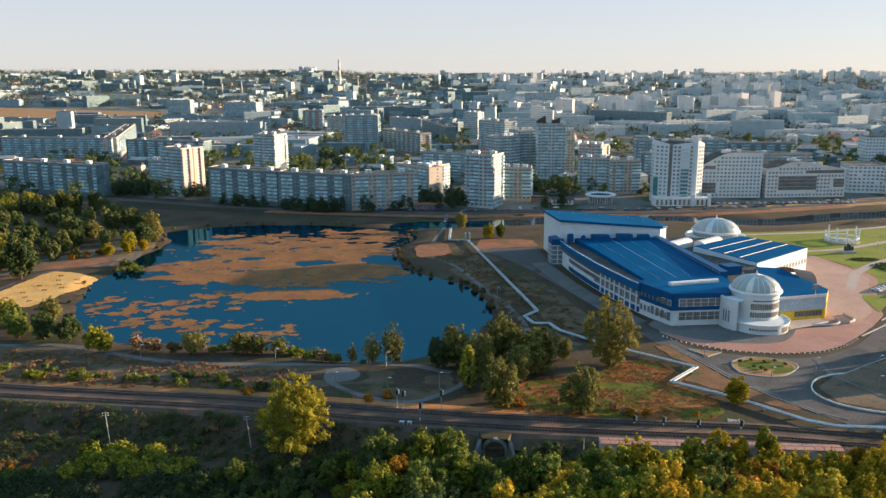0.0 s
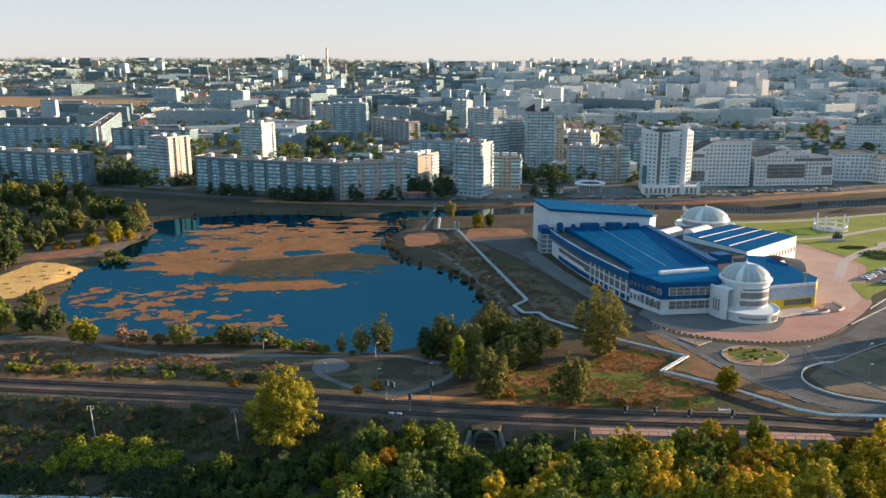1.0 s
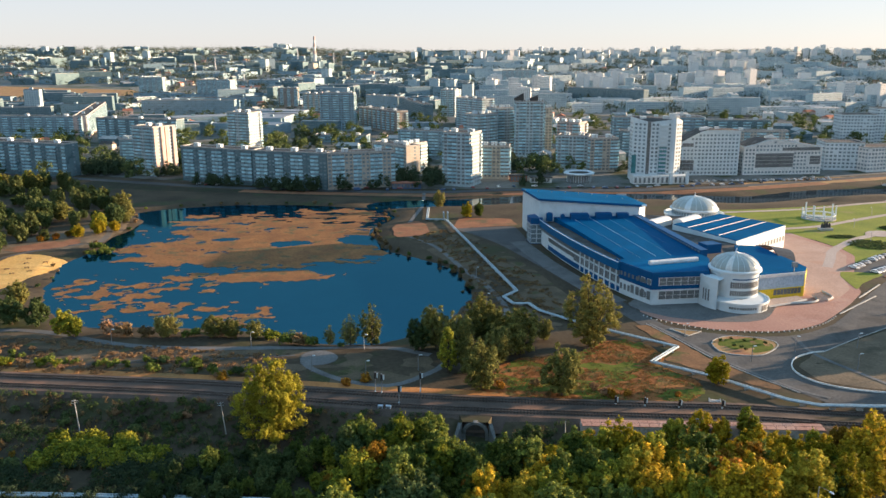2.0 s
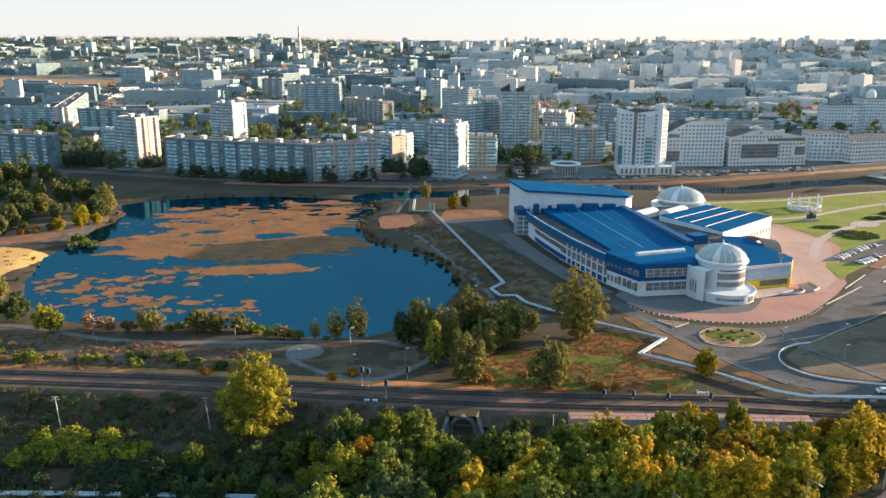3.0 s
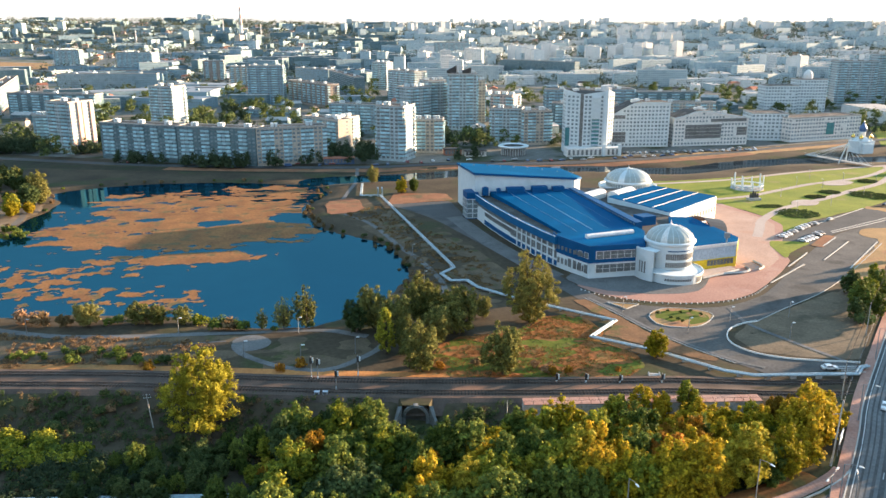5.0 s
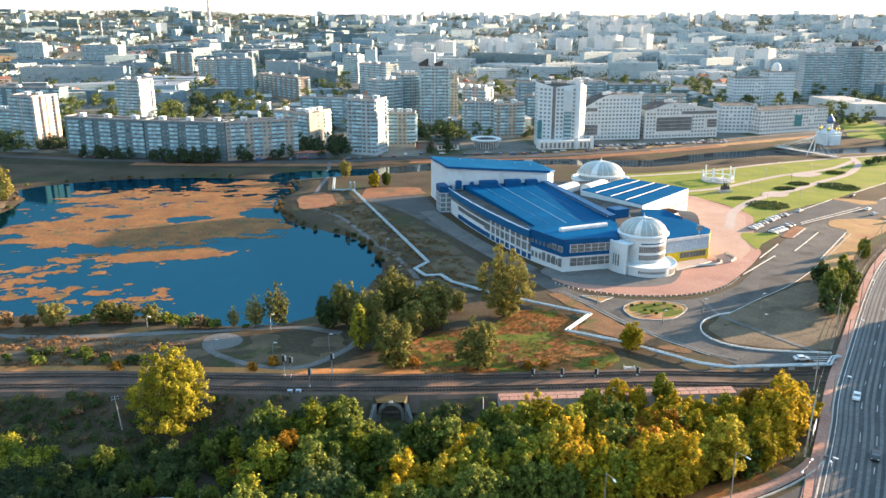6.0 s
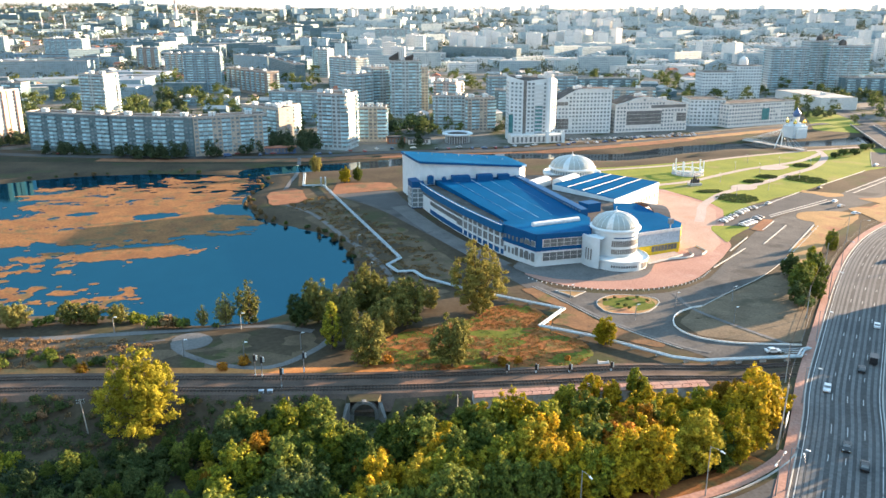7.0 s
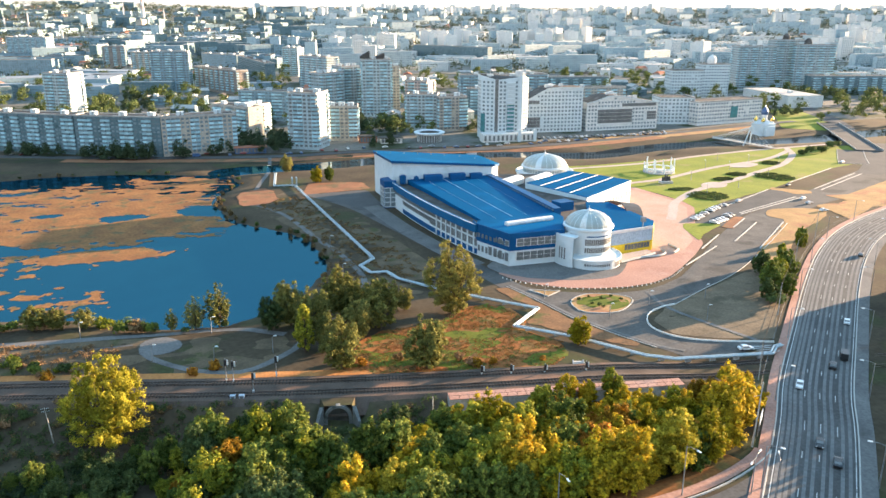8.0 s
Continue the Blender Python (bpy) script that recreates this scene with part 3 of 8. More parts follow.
sheet("lawn_tip", [(186, 314), (193, 323), (203, 331), (211, 336.5), (205, 340), (194, 342.5), (190, 335)], 2, 0.17, LAWN, "green lawn tip at the car park", "lawn")
for k, (nm, line, wd) in enumerate((("path_park_north", [(205, 430), (233, 437), (258, 450), (289, 466), (326, 479), (348, 491), (372, 510)], 4),
                                    ("path_park_south", [(192, 350), (202, 366), (209, 378), (221, 391), (237, 405), (256, 416), (276, 427), (302, 444), (333, 463), (363, 493), (378, 520)], 4.5),
                                    ("path_river", [(160, 476), (202, 480), (249, 487), (299, 504), (357, 518), (430, 530)], 4))):
    ribbon(nm, spline(line, 4), wd, 0.13 + 0.02 * k, PALEPAVE, "pale paved park path through the lawn", "path")
sheet("lawn_church", [(441, 614), (450, 606), (469, 589), (489, 607), (523, 679), (546, 746), (510, 730), (470, 660)], 6, 0.09, LAWN, "green lawn beside the church", "lawn", 1.0)
sheet("bank_grass_north", [(250, 566), (330, 590), (400, 612), (436, 622), (430, 634), (380, 624), (300, 606), (250, 590)], 5, 0.05, DRYGRASS, "dry ochre grass on the river bank", "verge", 2.5, 9)
ribbon("road_church", spline([(470, 570), (500, 610), (540, 690), (570, 760), (640, 860)], 8), 14, 0.08, ASPHALT, "asphalt road past the church", "road")
sheet("path_circle", ring([(246, 412), (256, 409), (264, 416), (262, 423), (252, 422)], 3), 2, 0.20, PALEPAVE, "round pale paved spot in the park", "path")
sheet("path_oval", ring([(296, 462), (308, 460), (320, 469), (314, 474), (302, 471)], 3), 2, 0.21, PALEPAVE, "pale paved oval in the park", "path")
sheet("road_bridge_approach", [(446, 532), (470, 520), (440, 478), (400, 440), (372, 420), (362, 430), (385, 452), (409, 480)], 4, 0.10, ASPHALT, "grey asphalt approach to the road bridge", "road")
sheet("parking_bridge", [(411, 508), (424, 497), (391, 453), (372, 458)], 3, 0.13, ASPHALT, "dark asphalt car park by the bridge", "road")
kerb("kerb_bridge_lot", [(424, 497), (407, 475), (391, 453), (381, 456), (372, 458), (391, 483), (411, 508)], "pale kerb of the bridge car park", 0.5, 0.2)
sheet("meadow", ring([(28, 219), (22, 226), (36, 244), (56, 250), (66, 258), (76, 260), (84, 246), (78, 238), (88, 226), (80, 211), (60, 212), (44, 214)], 4), 2.5, 0.09, WILD, "rusty autumn grass with green patches", "meadow", 3.0, 7)
sheet("verge_pipeline", [(82, 276), (87.5, 275.5), (91.5, 262), (97.2, 244), (101.2, 236), (106.4, 226.5), (113, 216.5), (105, 220), (98.5, 226.5), (89, 236), (83, 242.5), (91, 253.5), (86, 262)], 1.5, 0.08, RUSTDARK, "brown and rusty grass verge by the pipeline", "verge", 1.0, 6)
sheet("verge_east", ring([(247, 356), (266, 358), (277, 350), (265, 337), (246, 323), (224, 303), (206, 284), (196, 281), (204, 298), (242, 334), (242, 346)], 4), 2.5, 0.12, DRYGRASS, "dry ochre grass between roads", "verge", 1.0, 8)
sheet("verge_lots", [(284, 404), (291, 397), (300, 391), (296, 385), (286, 385), (284, 394), (279, 399)], 2, 0.13, DRYGRASS, "dry ochre grass strip between two car parks", "verge")
sheet("verge_island", [(208, 333), (225, 349), (229, 347), (212, 329)], 1.5, 0.15, REDDISH, "reddish dry grass island in the car park", "verge")
sheet("verge_triangle", [(278, 360), (289, 363), (311, 355), (276, 331), (279, 349)], 2.5, 0.13, DRYGRASS, "dry ochre grass triangle by the highway", "verge", 0.6)
sheet("verge_wedge", [(299, 380), (314, 379), (364, 407), (328, 368), (304, 365)], 2.5, 0.13, DRYGRASS, "dry ochre grass wedge by the highway", "verge", 0.6)
sheet("verge_far_east", ring([(292, 361), (330, 379), (420, 430), (500, 470), (520, 440), (430, 395), (340, 358), (310, 352)], 6), 6, 0.08, DRYGRASS, "dry ochre grass along the highway", "verge", 2.0, 10)
sheet("reddish_yard", [(24, 441), (62, 448.5), (61, 466), (46, 469), (30, 471)], 3, 0.07, REDDISH, "reddish bare ground north of the yard", "bare ground", 1.0)
sheet("reddish_promontory", ring([(-9, 440), (-7, 453), (5, 463), (10, 446), (9, 428), (-6, 420)], 4), 3, 0.12, REDDISH, "reddish dry grass on the spit by the pond", "bare ground", 2.0)
ribbon("verge_rail", RAIL_LINE[20:112] + np.array([0, 9.6]), 3.4, 0.08, RUSTY, "rusty grass strip along the railway", "verge")
ribbon("bank_reddish", STREET[38:92] + np.array([0, -12.0]), 11, 0.06, REDDISH, "reddish bare strip below the embankment street", "bare ground")
ribbon("road_embankment", STREET, 9, 0.1, ASPHALT, "asphalt embankment street in front of the flats", "road")
sheet("city_yards", [(-700, 640), (-270, 662), (-150, 612), (-60, 588), (20, 575), (170, 580), (260, 596), (420, 640), (800, 660), (900, 1250), (300, 1290), (-300, 1290), (-800, 1250)], 22, 0.05, shade("city ground", (0.11, 0.108, 0.098), (0.19, 0.18, 0.16), 30, 4, 0.95, spot=(0.05, 0.06, 0.03), spot_size=40, spot_at=0.5), "grey yards and drives between the flats", "yard")
sheet("field_brown", [(-1150, 1650), (-620, 1800), (-660, 1960), (-1150, 2060)], 40, 0.3, DRYGRASS, "brown ploughed field beyond the flats", "field")
def patches(outline, cut, size, seed):
    """Ragged patches inside an outline."""
    return lambda xy: np.minimum(inside(xy, outline), (fbm(xy * np.array([0.45, 1.0]), size, seed) - cut) * 8)


MEADOW = ring([(28, 219), (22, 226), (36, 244), (56, 250), (66, 258), (76, 260), (84, 246), (78, 238), (88, 226), (80, 211), (60, 212), (44, 214)], 4)
sheet("meadow_green_grass", None, 1.2, 0.13, GREENWILD, "green grass in ragged patches on the meadow", "grass", field=lambda xy: np.minimum(inside(xy, MEADOW) - 3 * fbm(xy, 5, 9.0), (fbm(xy * np.array([0.55, 1.0]), 11, 6.0) - 0.06) * 8), box=(18, 92, 208, 262))
SHORE = [(-165, 246), (-165, 282), (-130, 277), (-88, 260), (-40, 257), (8, 249), (10, 236), (0, 226), (-12, 224), (-60, 236), (-100, 241)]
sheet("rough_grass_south", None, 2.2, 0.03, ROUGH, "brown rough grass in streaks between pond and railway", "grass", field=patches(SHORE, -0.05, 9, 21.0), box=(-166, 12, 222, 284))
EAST = [(18, 262), (30, 292), (28, 335), (20, 365), (6, 398), (-4, 425), (20, 455), (44, 400), (58, 350), (66, 310), (60, 285), (50, 262)]
sheet("rough_grass_east", None, 2.2, 0.03, ROUGH, "brown rough grass between pond and arena", "grass", field=patches(EAST, -0.1, 12, 22.0), box=(-6, 70, 258, 458))
BERM = [(135, 258), (150, 255), (176, 270), (204, 294), (190, 268), (172, 240), (152, 214), (136, 218), (124, 224), (123, 236), (132, 244)]
sheet("rough_grass_berm", None, 2.5, 0.03, BROWNGRASS, "brown dry grass below the highway", "grass", field=patches(BERM, -0.55, 10, 23.0), box=(120, 208, 210, 298))
NORTH = [(-250, 600), (-150, 572), (-60, 550), (0, 540), (70, 548), (78, 560), (14, 556), (-68, 566), (-156, 588), (-250, 630)]
# sheet of darker grass where the bank lies in the buildings' shade
sheet("rough_grass_north", None, 4, 0.03, SHADEGRASS, "dark rough grass on the north bank", "grass", field=patches(NORTH, -0.75, 16, 24.0), box=(-252, 80, 538, 632))
# footpaths
ribbon("path_pond_south", spline([(-200, 283), (-157, 280), (-132, 279), (-89, 262), (-40, 258.5), (-11, 259), (8, 250)], 4), 3, 0.08, GREYPAVE, "grey footpath along the pond", "path")
ribbon("path_loop", spline([(-29, 253), (-33, 248.5), (-30, 241), (-20, 231.5), (-9, 226.5), (-1, 227.5), (10, 238), (14, 246), (26, 262), (38, 292), (33, 330), (25, 357), (13, 400), (-2, 430), (2, 470), (8, 510), (10, 560)], 4), 2.3, 0.10, GREYPAVE, "winding grey asphalt footpath", "path")
sheet("path_square", ring([(-34, 252), (-28, 256), (-22, 250), (-24, 244), (-31, 243)], 2), 2, 0.13, GREYPAVE, "widened grey end of the footpath", "path")
ribbon("path_shore_west", spline([(-240, 330), (-205, 350), (-196, 388), (-178, 408), (-164, 420), (-168, 450)], 4), 3.2, 0.09, OLD_ASPHALT, "footpath along the wooded shore", "path")
# highway
ribbon("road_highway", HIGHWAY + sides(HIGHWAY) * 1.5, 17.8, 0.12, ASPHALT, "grey asphalt highway with worn lanes", "road")
ribbon("road_ramp", RAMP, 11, 0.10, ASPHALT, "grey asphalt slip road", "road")
HN = sides(HIGHWAY)
LEFT = HIGHWAY + HN * 11.8
ribbon("pavement_highway", LEFT[10:], 2.5, 0.2, PINK, "reddish paved pavement along the highway", "pavement")
ribbon("pavement_highway_east", HIGHWAY[4:] - HN[4:] * 9.3, 3.2, 0.2, GREYPAVE, "grey pavement along the highway", "pavement")
RN = sides(RAMP)
ribbon("pavement_ramp", RAMP[2:] - RN[2:] * 8.8, 2.6, 0.18, PINK, "reddish paved pavement along the slip road", "pavement")
ribbon("verge_ramp", RAMP[4:] - RN[4:] * 13.0, 5.5, 0.06, WILD, "rusty fallen leaves beside the pavement", "verge")
kerb("kerb_highway_west", HIGHWAY[9:] + HN[9:] * 10.35, "pale kerb of the highway", 0.4, 0.3)
kerb("kerb_highway_east", HIGHWAY + HN * -7.5, "pale kerb of the highway", 0.4, 0.3)
kerb("kerb_ramp", RAMP[1:] - RN[1:] * 6.9, "pale kerb of the slip road", 0.4, 0.3)
for off in (-6.8, 9.3):
    ribbon("lane_line", HIGHWAY + HN * off, 0.22, 0.15, LANE, "white painted edge line", "road marking")
WORN = shade("worn wheel track", (0.115, 0.118, 0.12), (0.17, 0.17, 0.168), 20, 1.2, 0.8)
for off in (-5.7, -4.2, -2.0, -0.5, 1.5, 3.0, 4.9, 6.3, 7.4, 8.6):
    ribbon("wheel_track", HIGHWAY + HN * off, 0.75, 0.135, WORN, "paler worn wheel track on the asphalt", "road marking")
dash = Mesh()
for off in (-3.1, 0.5, 4.0):
    for i in range(2, len(HIGHWAY) - 2, 3):
        a, b = HIGHWAY[i] + HN[i] * off, HIGHWAY[i + 1] + HN[i + 1] * off
        q = (b - a) * 0.62
        s = HN[i] * 0.09
        dash.face([(*(a + s), 0.15), (*(a - s), 0.15), (*(a - s + q), 0.15), (*(a + s + q), 0.15)])
zebra = Mesh()
for y in (206.0, 207.3, 208.6, 209.9):
    zebra.face([(141.5, y + 0.5, 0.16), (141.5, y, 0.16), (147.5, y - 0.7, 0.16), (147.5, y - 0.2, 0.16)])
structure("crossing_stripes", zebra, LANE, "worn white stripes of a pedestrian crossing", "road marking")
structure("lane_dashes", dash, LANE, "dashed white lane lines", "road marking", kind="stuff")
for nm, line in (("wall_curve", [(137, 247), (131, 245.4), (124, 240.6), (119.9, 232), (122, 223.6), (131, 217), (150, 211.6)]),):
    kerb(nm, spline(line, 2), "low white concrete wall along the bend", 0.35, 0.5, CREAM, category="low wall")
kerb("kerb_plaza_south", spline([(87, 277), (92.4, 262.6), (98.2, 244.5), (102, 236.5), (107, 227), (114, 216)], 3), "grey kerb of the access road", 0.3, 0.16)
kerb("kerb_parking", spline([(137, 247), (152, 257), (177, 273), (205, 297), (243, 333)], 4), "pale kerb of the car park", 0.35, 0.18)
ribbon("path_verge", spline([(88.4, 277.4), (93.8, 263), (99.6, 245), (103.4, 237), (108.4, 227.6), (115.4, 216.6), (121, 212)], 3), 1.3, 0.10, GREYPAVE, "grey footpath beside the access road", "path")
for nm, line in (("trail_bank", [(-120, 246), (-84, 247.5), (-62, 249.5), (-45, 251), (-36, 251.5)]), ("trail_shore", [(-110, 244), (-84, 250), (-68, 255), (-56, 259)])):
    ribbon(nm, spline(line, 3), 1.1, 0.07, OLD_ASPHALT, "narrow trodden trail through rough grass", "path")
ribbon("path_ditch", spline([(134, 261), (133, 247), (137, 234), (147, 212)], 3), 1.6, 0.12, GREYPAVE, "narrow grey concrete path down the slope", "path")
for a, b in (((163, 285), (189, 306)), ((201, 311), (229, 337)), ((205, 299), (242, 335)), ((213, 331), (228, 345)), ((232, 355), (282, 380)), ((231, 352.5), (284, 378)), ((305, 395), (360, 429)), ((307, 392), (362, 426)), ((302, 413), (358, 447)), ((232, 368.5), (279, 399.5)), ((181, 304), (200, 322))):
    kerb("kerb_median", spline([a, ((a[0] + b[0]) / 2, (a[1] + b[1]) / 2), b], 3), "pale median kerb in the car park", 0.7, 0.2)

# ---- the blue and white sports arena ----
arena = thing("sports_arena", "blue-roofed white sports arena with two glazed domes", "sports arena", pose(100, 350, 0))


def loc(p):
    return (p[0] - 100.0, p[1] - 350.0)


def apart_of(name, mesh, mats, label="", parent=None, smooth=False):
    return part(name, mesh, mats, parent or arena, label, smooth)


def along(mesh, a, b, z0, z1, out, m=0, cuts=1, gap=0.0, lift=0.0):
    """Panes on the wall from a to b: cuts panes with gaps, out metres proud of it."""
    a, b = np.array(a, float), np.array(b, float)
    d = b - a
    n = np.array([d[1], -d[0]]) / np.linalg.norm(d)
    for i in range(cuts):
        p, q = a + d * (i + gap / 2) / cuts, a + d * (i + 1 - gap / 2) / cuts
        f, g2 = p + n * out, q + n * out
        mesh.solid([(*p, z0), (*q, z0), (*q, z1), (*p, z1), (*f, z0), (*g2, z0), (*g2, z1), (*f, z1)],
                   [(4, 5, 6, 7), (0, 1, 5, 4), (2, 3, 7, 6), (1, 2, 6, 5), (3, 0, 4, 7)], m)


def panes(name, mat, a, b, z0, z1, out, cuts=1, gap=0.0):
    """Single panes, each a part of its own, along a wall."""
    a, b = np.array(a, float), np.array(b, float)
    for i in range(cuts):
        k = Mesh()
        along(k, a + (b - a) * (i + gap / 2) / cuts, a + (b - a) * (i + 1 - gap / 2) / cuts, z0, z1, out)
        apart_of(name, k, mat)


def curved(name, mat, r, z0, z1, cx, cy, a0, step, wide, n):
    """Single curved panes round a drum."""
    for i in range(n):
        k = Mesh()
        k.revolve([(r, z0), (r, z1)], cx, cy, 0, 1, a0 + i * step, a0 + i * step + wide)
        apart_of(name, k, mat)


WEST = [loc(p) for p in spline([(67.5, 410), (70.6, 385), (76, 356), (81.5, 334), (87, 316), (95, 298.5)], 4)]
FRONT_E = loc((118, 300.5))
hall = Mesh()
body = WEST + [FRONT_E, loc((125, 331)), loc((117, 415)), loc((68, 412))]
hall.prism(body, -0.3, 11.2, 0, 1)
apart_of("hall_wall", hall, [WHITE, BITUMEN], "white plastered lower walls")
# main roof: blue sheets, higher at the north
roof = Mesh()
se, ne = loc((124.5, 331)), loc((116.5, 414))
eave = [loc(p) for p in spline([(74.5, 408), (80.5, 380), (85.5, 352), (88.5, 337), (91.0, 322)], 6)]
rp = eave + [se, ne]
rz = [12.3 + 1.3 * (p[1] + 28) / 86 for p in rp]
roof.prism(rp, 11.0, rz, 0)
apart_of("main_roof", roof, BLUE, "deep blue standing seam roof")
for k in (0.2, 0.42, 0.63, 0.82):
    seam = Mesh()
    a = np.array(eave[-1]) * (1 - k) + np.array(se) * k
    b = np.array(eave[0]) * (1 - k) + np.array(ne) * k
    seam.tube([(*a, 12.36), (*b, 13.66)], 0.05 if k != 0.42 else 0.12, 0, 4)
    apart_of("roof_seam", seam, WHITE, "pale ridge strip on the blue roof")
# west front: parapet band, glazing, blue base panels, stair tower
out_line = [tuple(np.array(p) + np.array((-1.1, -0.5))) for p in WEST if p[1] > -38]
for p, q in zip(out_line[:-1], out_line[1:]):
    d = np.array(q) - np.array(p)
    n = np.array((d[1], -d[0])) / np.linalg.norm(d)
    i0, i1 = np.array(p) - n * 1.3, np.array(q) - n * 1.3
    band = Mesh()
    band.solid([(*p, 9.6), (*q, 9.6), (*i1, 9.6), (*i0, 9.6), (*p, 12.9), (*q, 12.9), (*i1, 12.9), (*i0, 12.9)],
               [(0, 1, 2, 3), (4, 7, 6, 5), (0, 4, 5, 1), (2, 6, 7, 3), (1, 5, 6, 2), (3, 7, 4, 0)])
    apart_of("parapet_panel", band, SKYBLUE)
cap = Mesh()
cap.tube([(*p, 12.95) for p in out_line], 0.16, 0, 5)
apart_of("parapet_cap", cap, WHITE, "white curved parapet cap")
mull = Mesh()
for i, (p, q) in enumerate(zip(WEST[:-1], WEST[1:])):
    y = (p[1] + q[1]) / 2
    if y > -32:
        panes("west_window", DARKGLASS, p, q, 7.4, 9.5, -0.05 + 0.15, 3, 0.06)
        if y < 40:
            panes("cladding_panel", NAVY, p, q, 0.4, 2.6, 0.12)
            panes("west_window", DARKGLASS, p, q, 3.6 if y < 5 else 4.6, 6.6, 0.1, 2, 0.12)
        if y < 2:
            along(mull, p, q, 0.3, 9.6, 0.35, 0, 1, 0.82)
    else:
        panes("cladding_panel", NAVY, p, q, 6.2, 12.9, 0.12)
        panes("west_window", DARKGLASS, p, q, 2.2, 4.6, 0.16, 2, 0.5)
        panes("west_window", DARKGLASS, p, q, 8.0, 9.6, 0.26, 2, 0.5)
apart_of("west_mullion", mull, WHITE, "white window piers")
tower = Mesh()
tp = [loc((62.2, 411)), loc((63.0, 402.5)), loc((69, 402)), loc((70, 412)), loc((66, 413))]
tower.prism(tp, -0.3, 13.6)
apart_of("stair_tower", tower, NAVY, "navy stair tower with gridded windows")
for z in (0.8, 3.2, 5.6, 8.0):
    panes("stair_window", GLASS, tp[0], tp[1], z, z + 2.0, 0.1, 2, 0.16)
    panes("stair_window", GLASS, tp[1], tp[2], z, z + 2.0, 0.1, 2, 0.16)
tf = Mesh()
for a, b in ((tp[0], tp[1]), (tp[1], tp[2])):
    along(tf, a, b, 0.4, 10.4, 0.06, 0, 1, 0.04)
apart_of("stair_frame", tf, WHITE, "white window frame")
# south block: white below, navy above, with two glazed bands
S0, S1 = loc((95, 298.5)), FRONT_E
sb = Mesh()
blk = [loc((86.8, 317)), S0, S1, loc((126, 322)), loc((124.6, 331)), loc((88.4, 322.5))]
sb.prism(blk, 11.0, 12.2, 0)
along(sb, blk[0], S0, 6.3, 13.2, 0.25)
along(sb, S0, S1, 6.3, 13.2, 0.25)
along(sb, loc((87.0, 322.4)), loc((86.8, 317)), 6.3, 13.2, 0.25)
apart_of("south_upper_wall", sb, NAVY, "navy clad upper storey")
sr = Mesh()
sr.prism([(x * 0.985 + 0.2, y * 0.985 - 0.3) for x, y in blk], 12.0, 12.5)
apart_of("south_roof", sr, BLUE, "blue flat roof with a low parapet")
for z0, z1, e0, e1 in ((8.0, 10.9, 0.12, 0.88), (2.4, 5.6, 0.12, 0.88)):
    a, b = np.array(S0), np.array(S1)
    panes("south_window", DARKGLASS, a + (b - a) * e0, a + (b - a) * e1, z0, z1, 0.34, 6, 0.08)
    f = Mesh()
    along(f, a + (b - a) * (e0 - 0.01), a + (b - a) * (e1 + 0.01), z0 - 0.15, z1 + 0.15, 0.29, 0, 1)
    along(f, a + (b - a) * e0, a + (b - a) * e1, (z0 + z1) / 2 - 0.06, (z0 + z1) / 2 + 0.06, 0.4, 0, 1)
    apart_of("south_window_frame", f, CREAM, "pale window frame")
for u in (0.45, 0.6, 0.75, 0.93):
    for z0, z1 in ((2.0, 5.4), (8.2, 10.2)):
        k = Mesh()
        a, b = np.array(blk[0]), np.array(S0)
        along(k, a + (b - a) * (u - 0.05), a + (b - a) * (u + 0.05), z0, z1, 0.33)
        apart_of("window_pane", k, DARKGLASS)
        along(f := Mesh(), a + (b - a) * (u - 0.06), a + (b - a) * (u + 0.06), z0 - 0.15, z1 + 0.15, 0.29)
        apart_of("window_frame", f, WHITE, "white window frame")
vent = Mesh()
vent.tube([(-2 + 100 - 100, -37.0, 13.0), (19.5, -31.5, 13.0)], 1.15, 0, 10)
apart_of("roof_skylight", vent, CREAM, "long white rounded skylight on the roof")
# tall north wedge with a tilted blue roof
wp = [loc((67.5, 404.6)), loc((120, 406.5)), loc((125, 413)), loc((122, 441)), loc((64.2, 443))]
wz = [22.5, 18.3, 17.0, 16.8, 21.0]
wd = Mesh()
wd.prism(wp, -0.3, wz)
apart_of("north_wall", wd, WHITE, "tall white wedge wall")
wr = Mesh()
grow = [(wp[0][0] - 0.8, wp[0][1] - 1.2), (wp[1][0] + 1.0, wp[1][1] - 1.2), (wp[2][0] + 1.0, wp[2][1] + 0.8), (wp[3][0], wp[3][1] + 1.0), (wp[4][0] - 0.8, wp[4][1] + 1.0)]
n5 = len(grow)
wr.solid([(x, y, z + 0.05) for (x, y), z in zip(grow, wz)] + [(x, y, z + 1.15) for (x, y), z in zip(grow, wz)],
         [(i, (i + 1) % n5, (i + 1) % n5 + n5, i + n5) for i in range(n5)] + [tuple(range(n5 - 1, -1, -1))], 0)
wr.face([(x, y, z + 1.15) for (x, y), z in zip(grow, wz)], 1)
apart_of("north_roof", wr, [NAVY, BLUE], "tilted blue roof with a dark fascia")
for i in range(9):
    k = Mesh()
    x = -36 + i * 7.4
    z = 22.3 - 4.2 * (x + 36) / 63
    k.box(x, x + 0.5, 84.5 - 0.02 * i - (0 if x < 0 else (x) * 0.55), 85.0 - (0 if x < 0 else x * 0.55), z - 0.6, z + 0.7)
    apart_of("roof_vent", k, STEEL, "small steel roof vent")
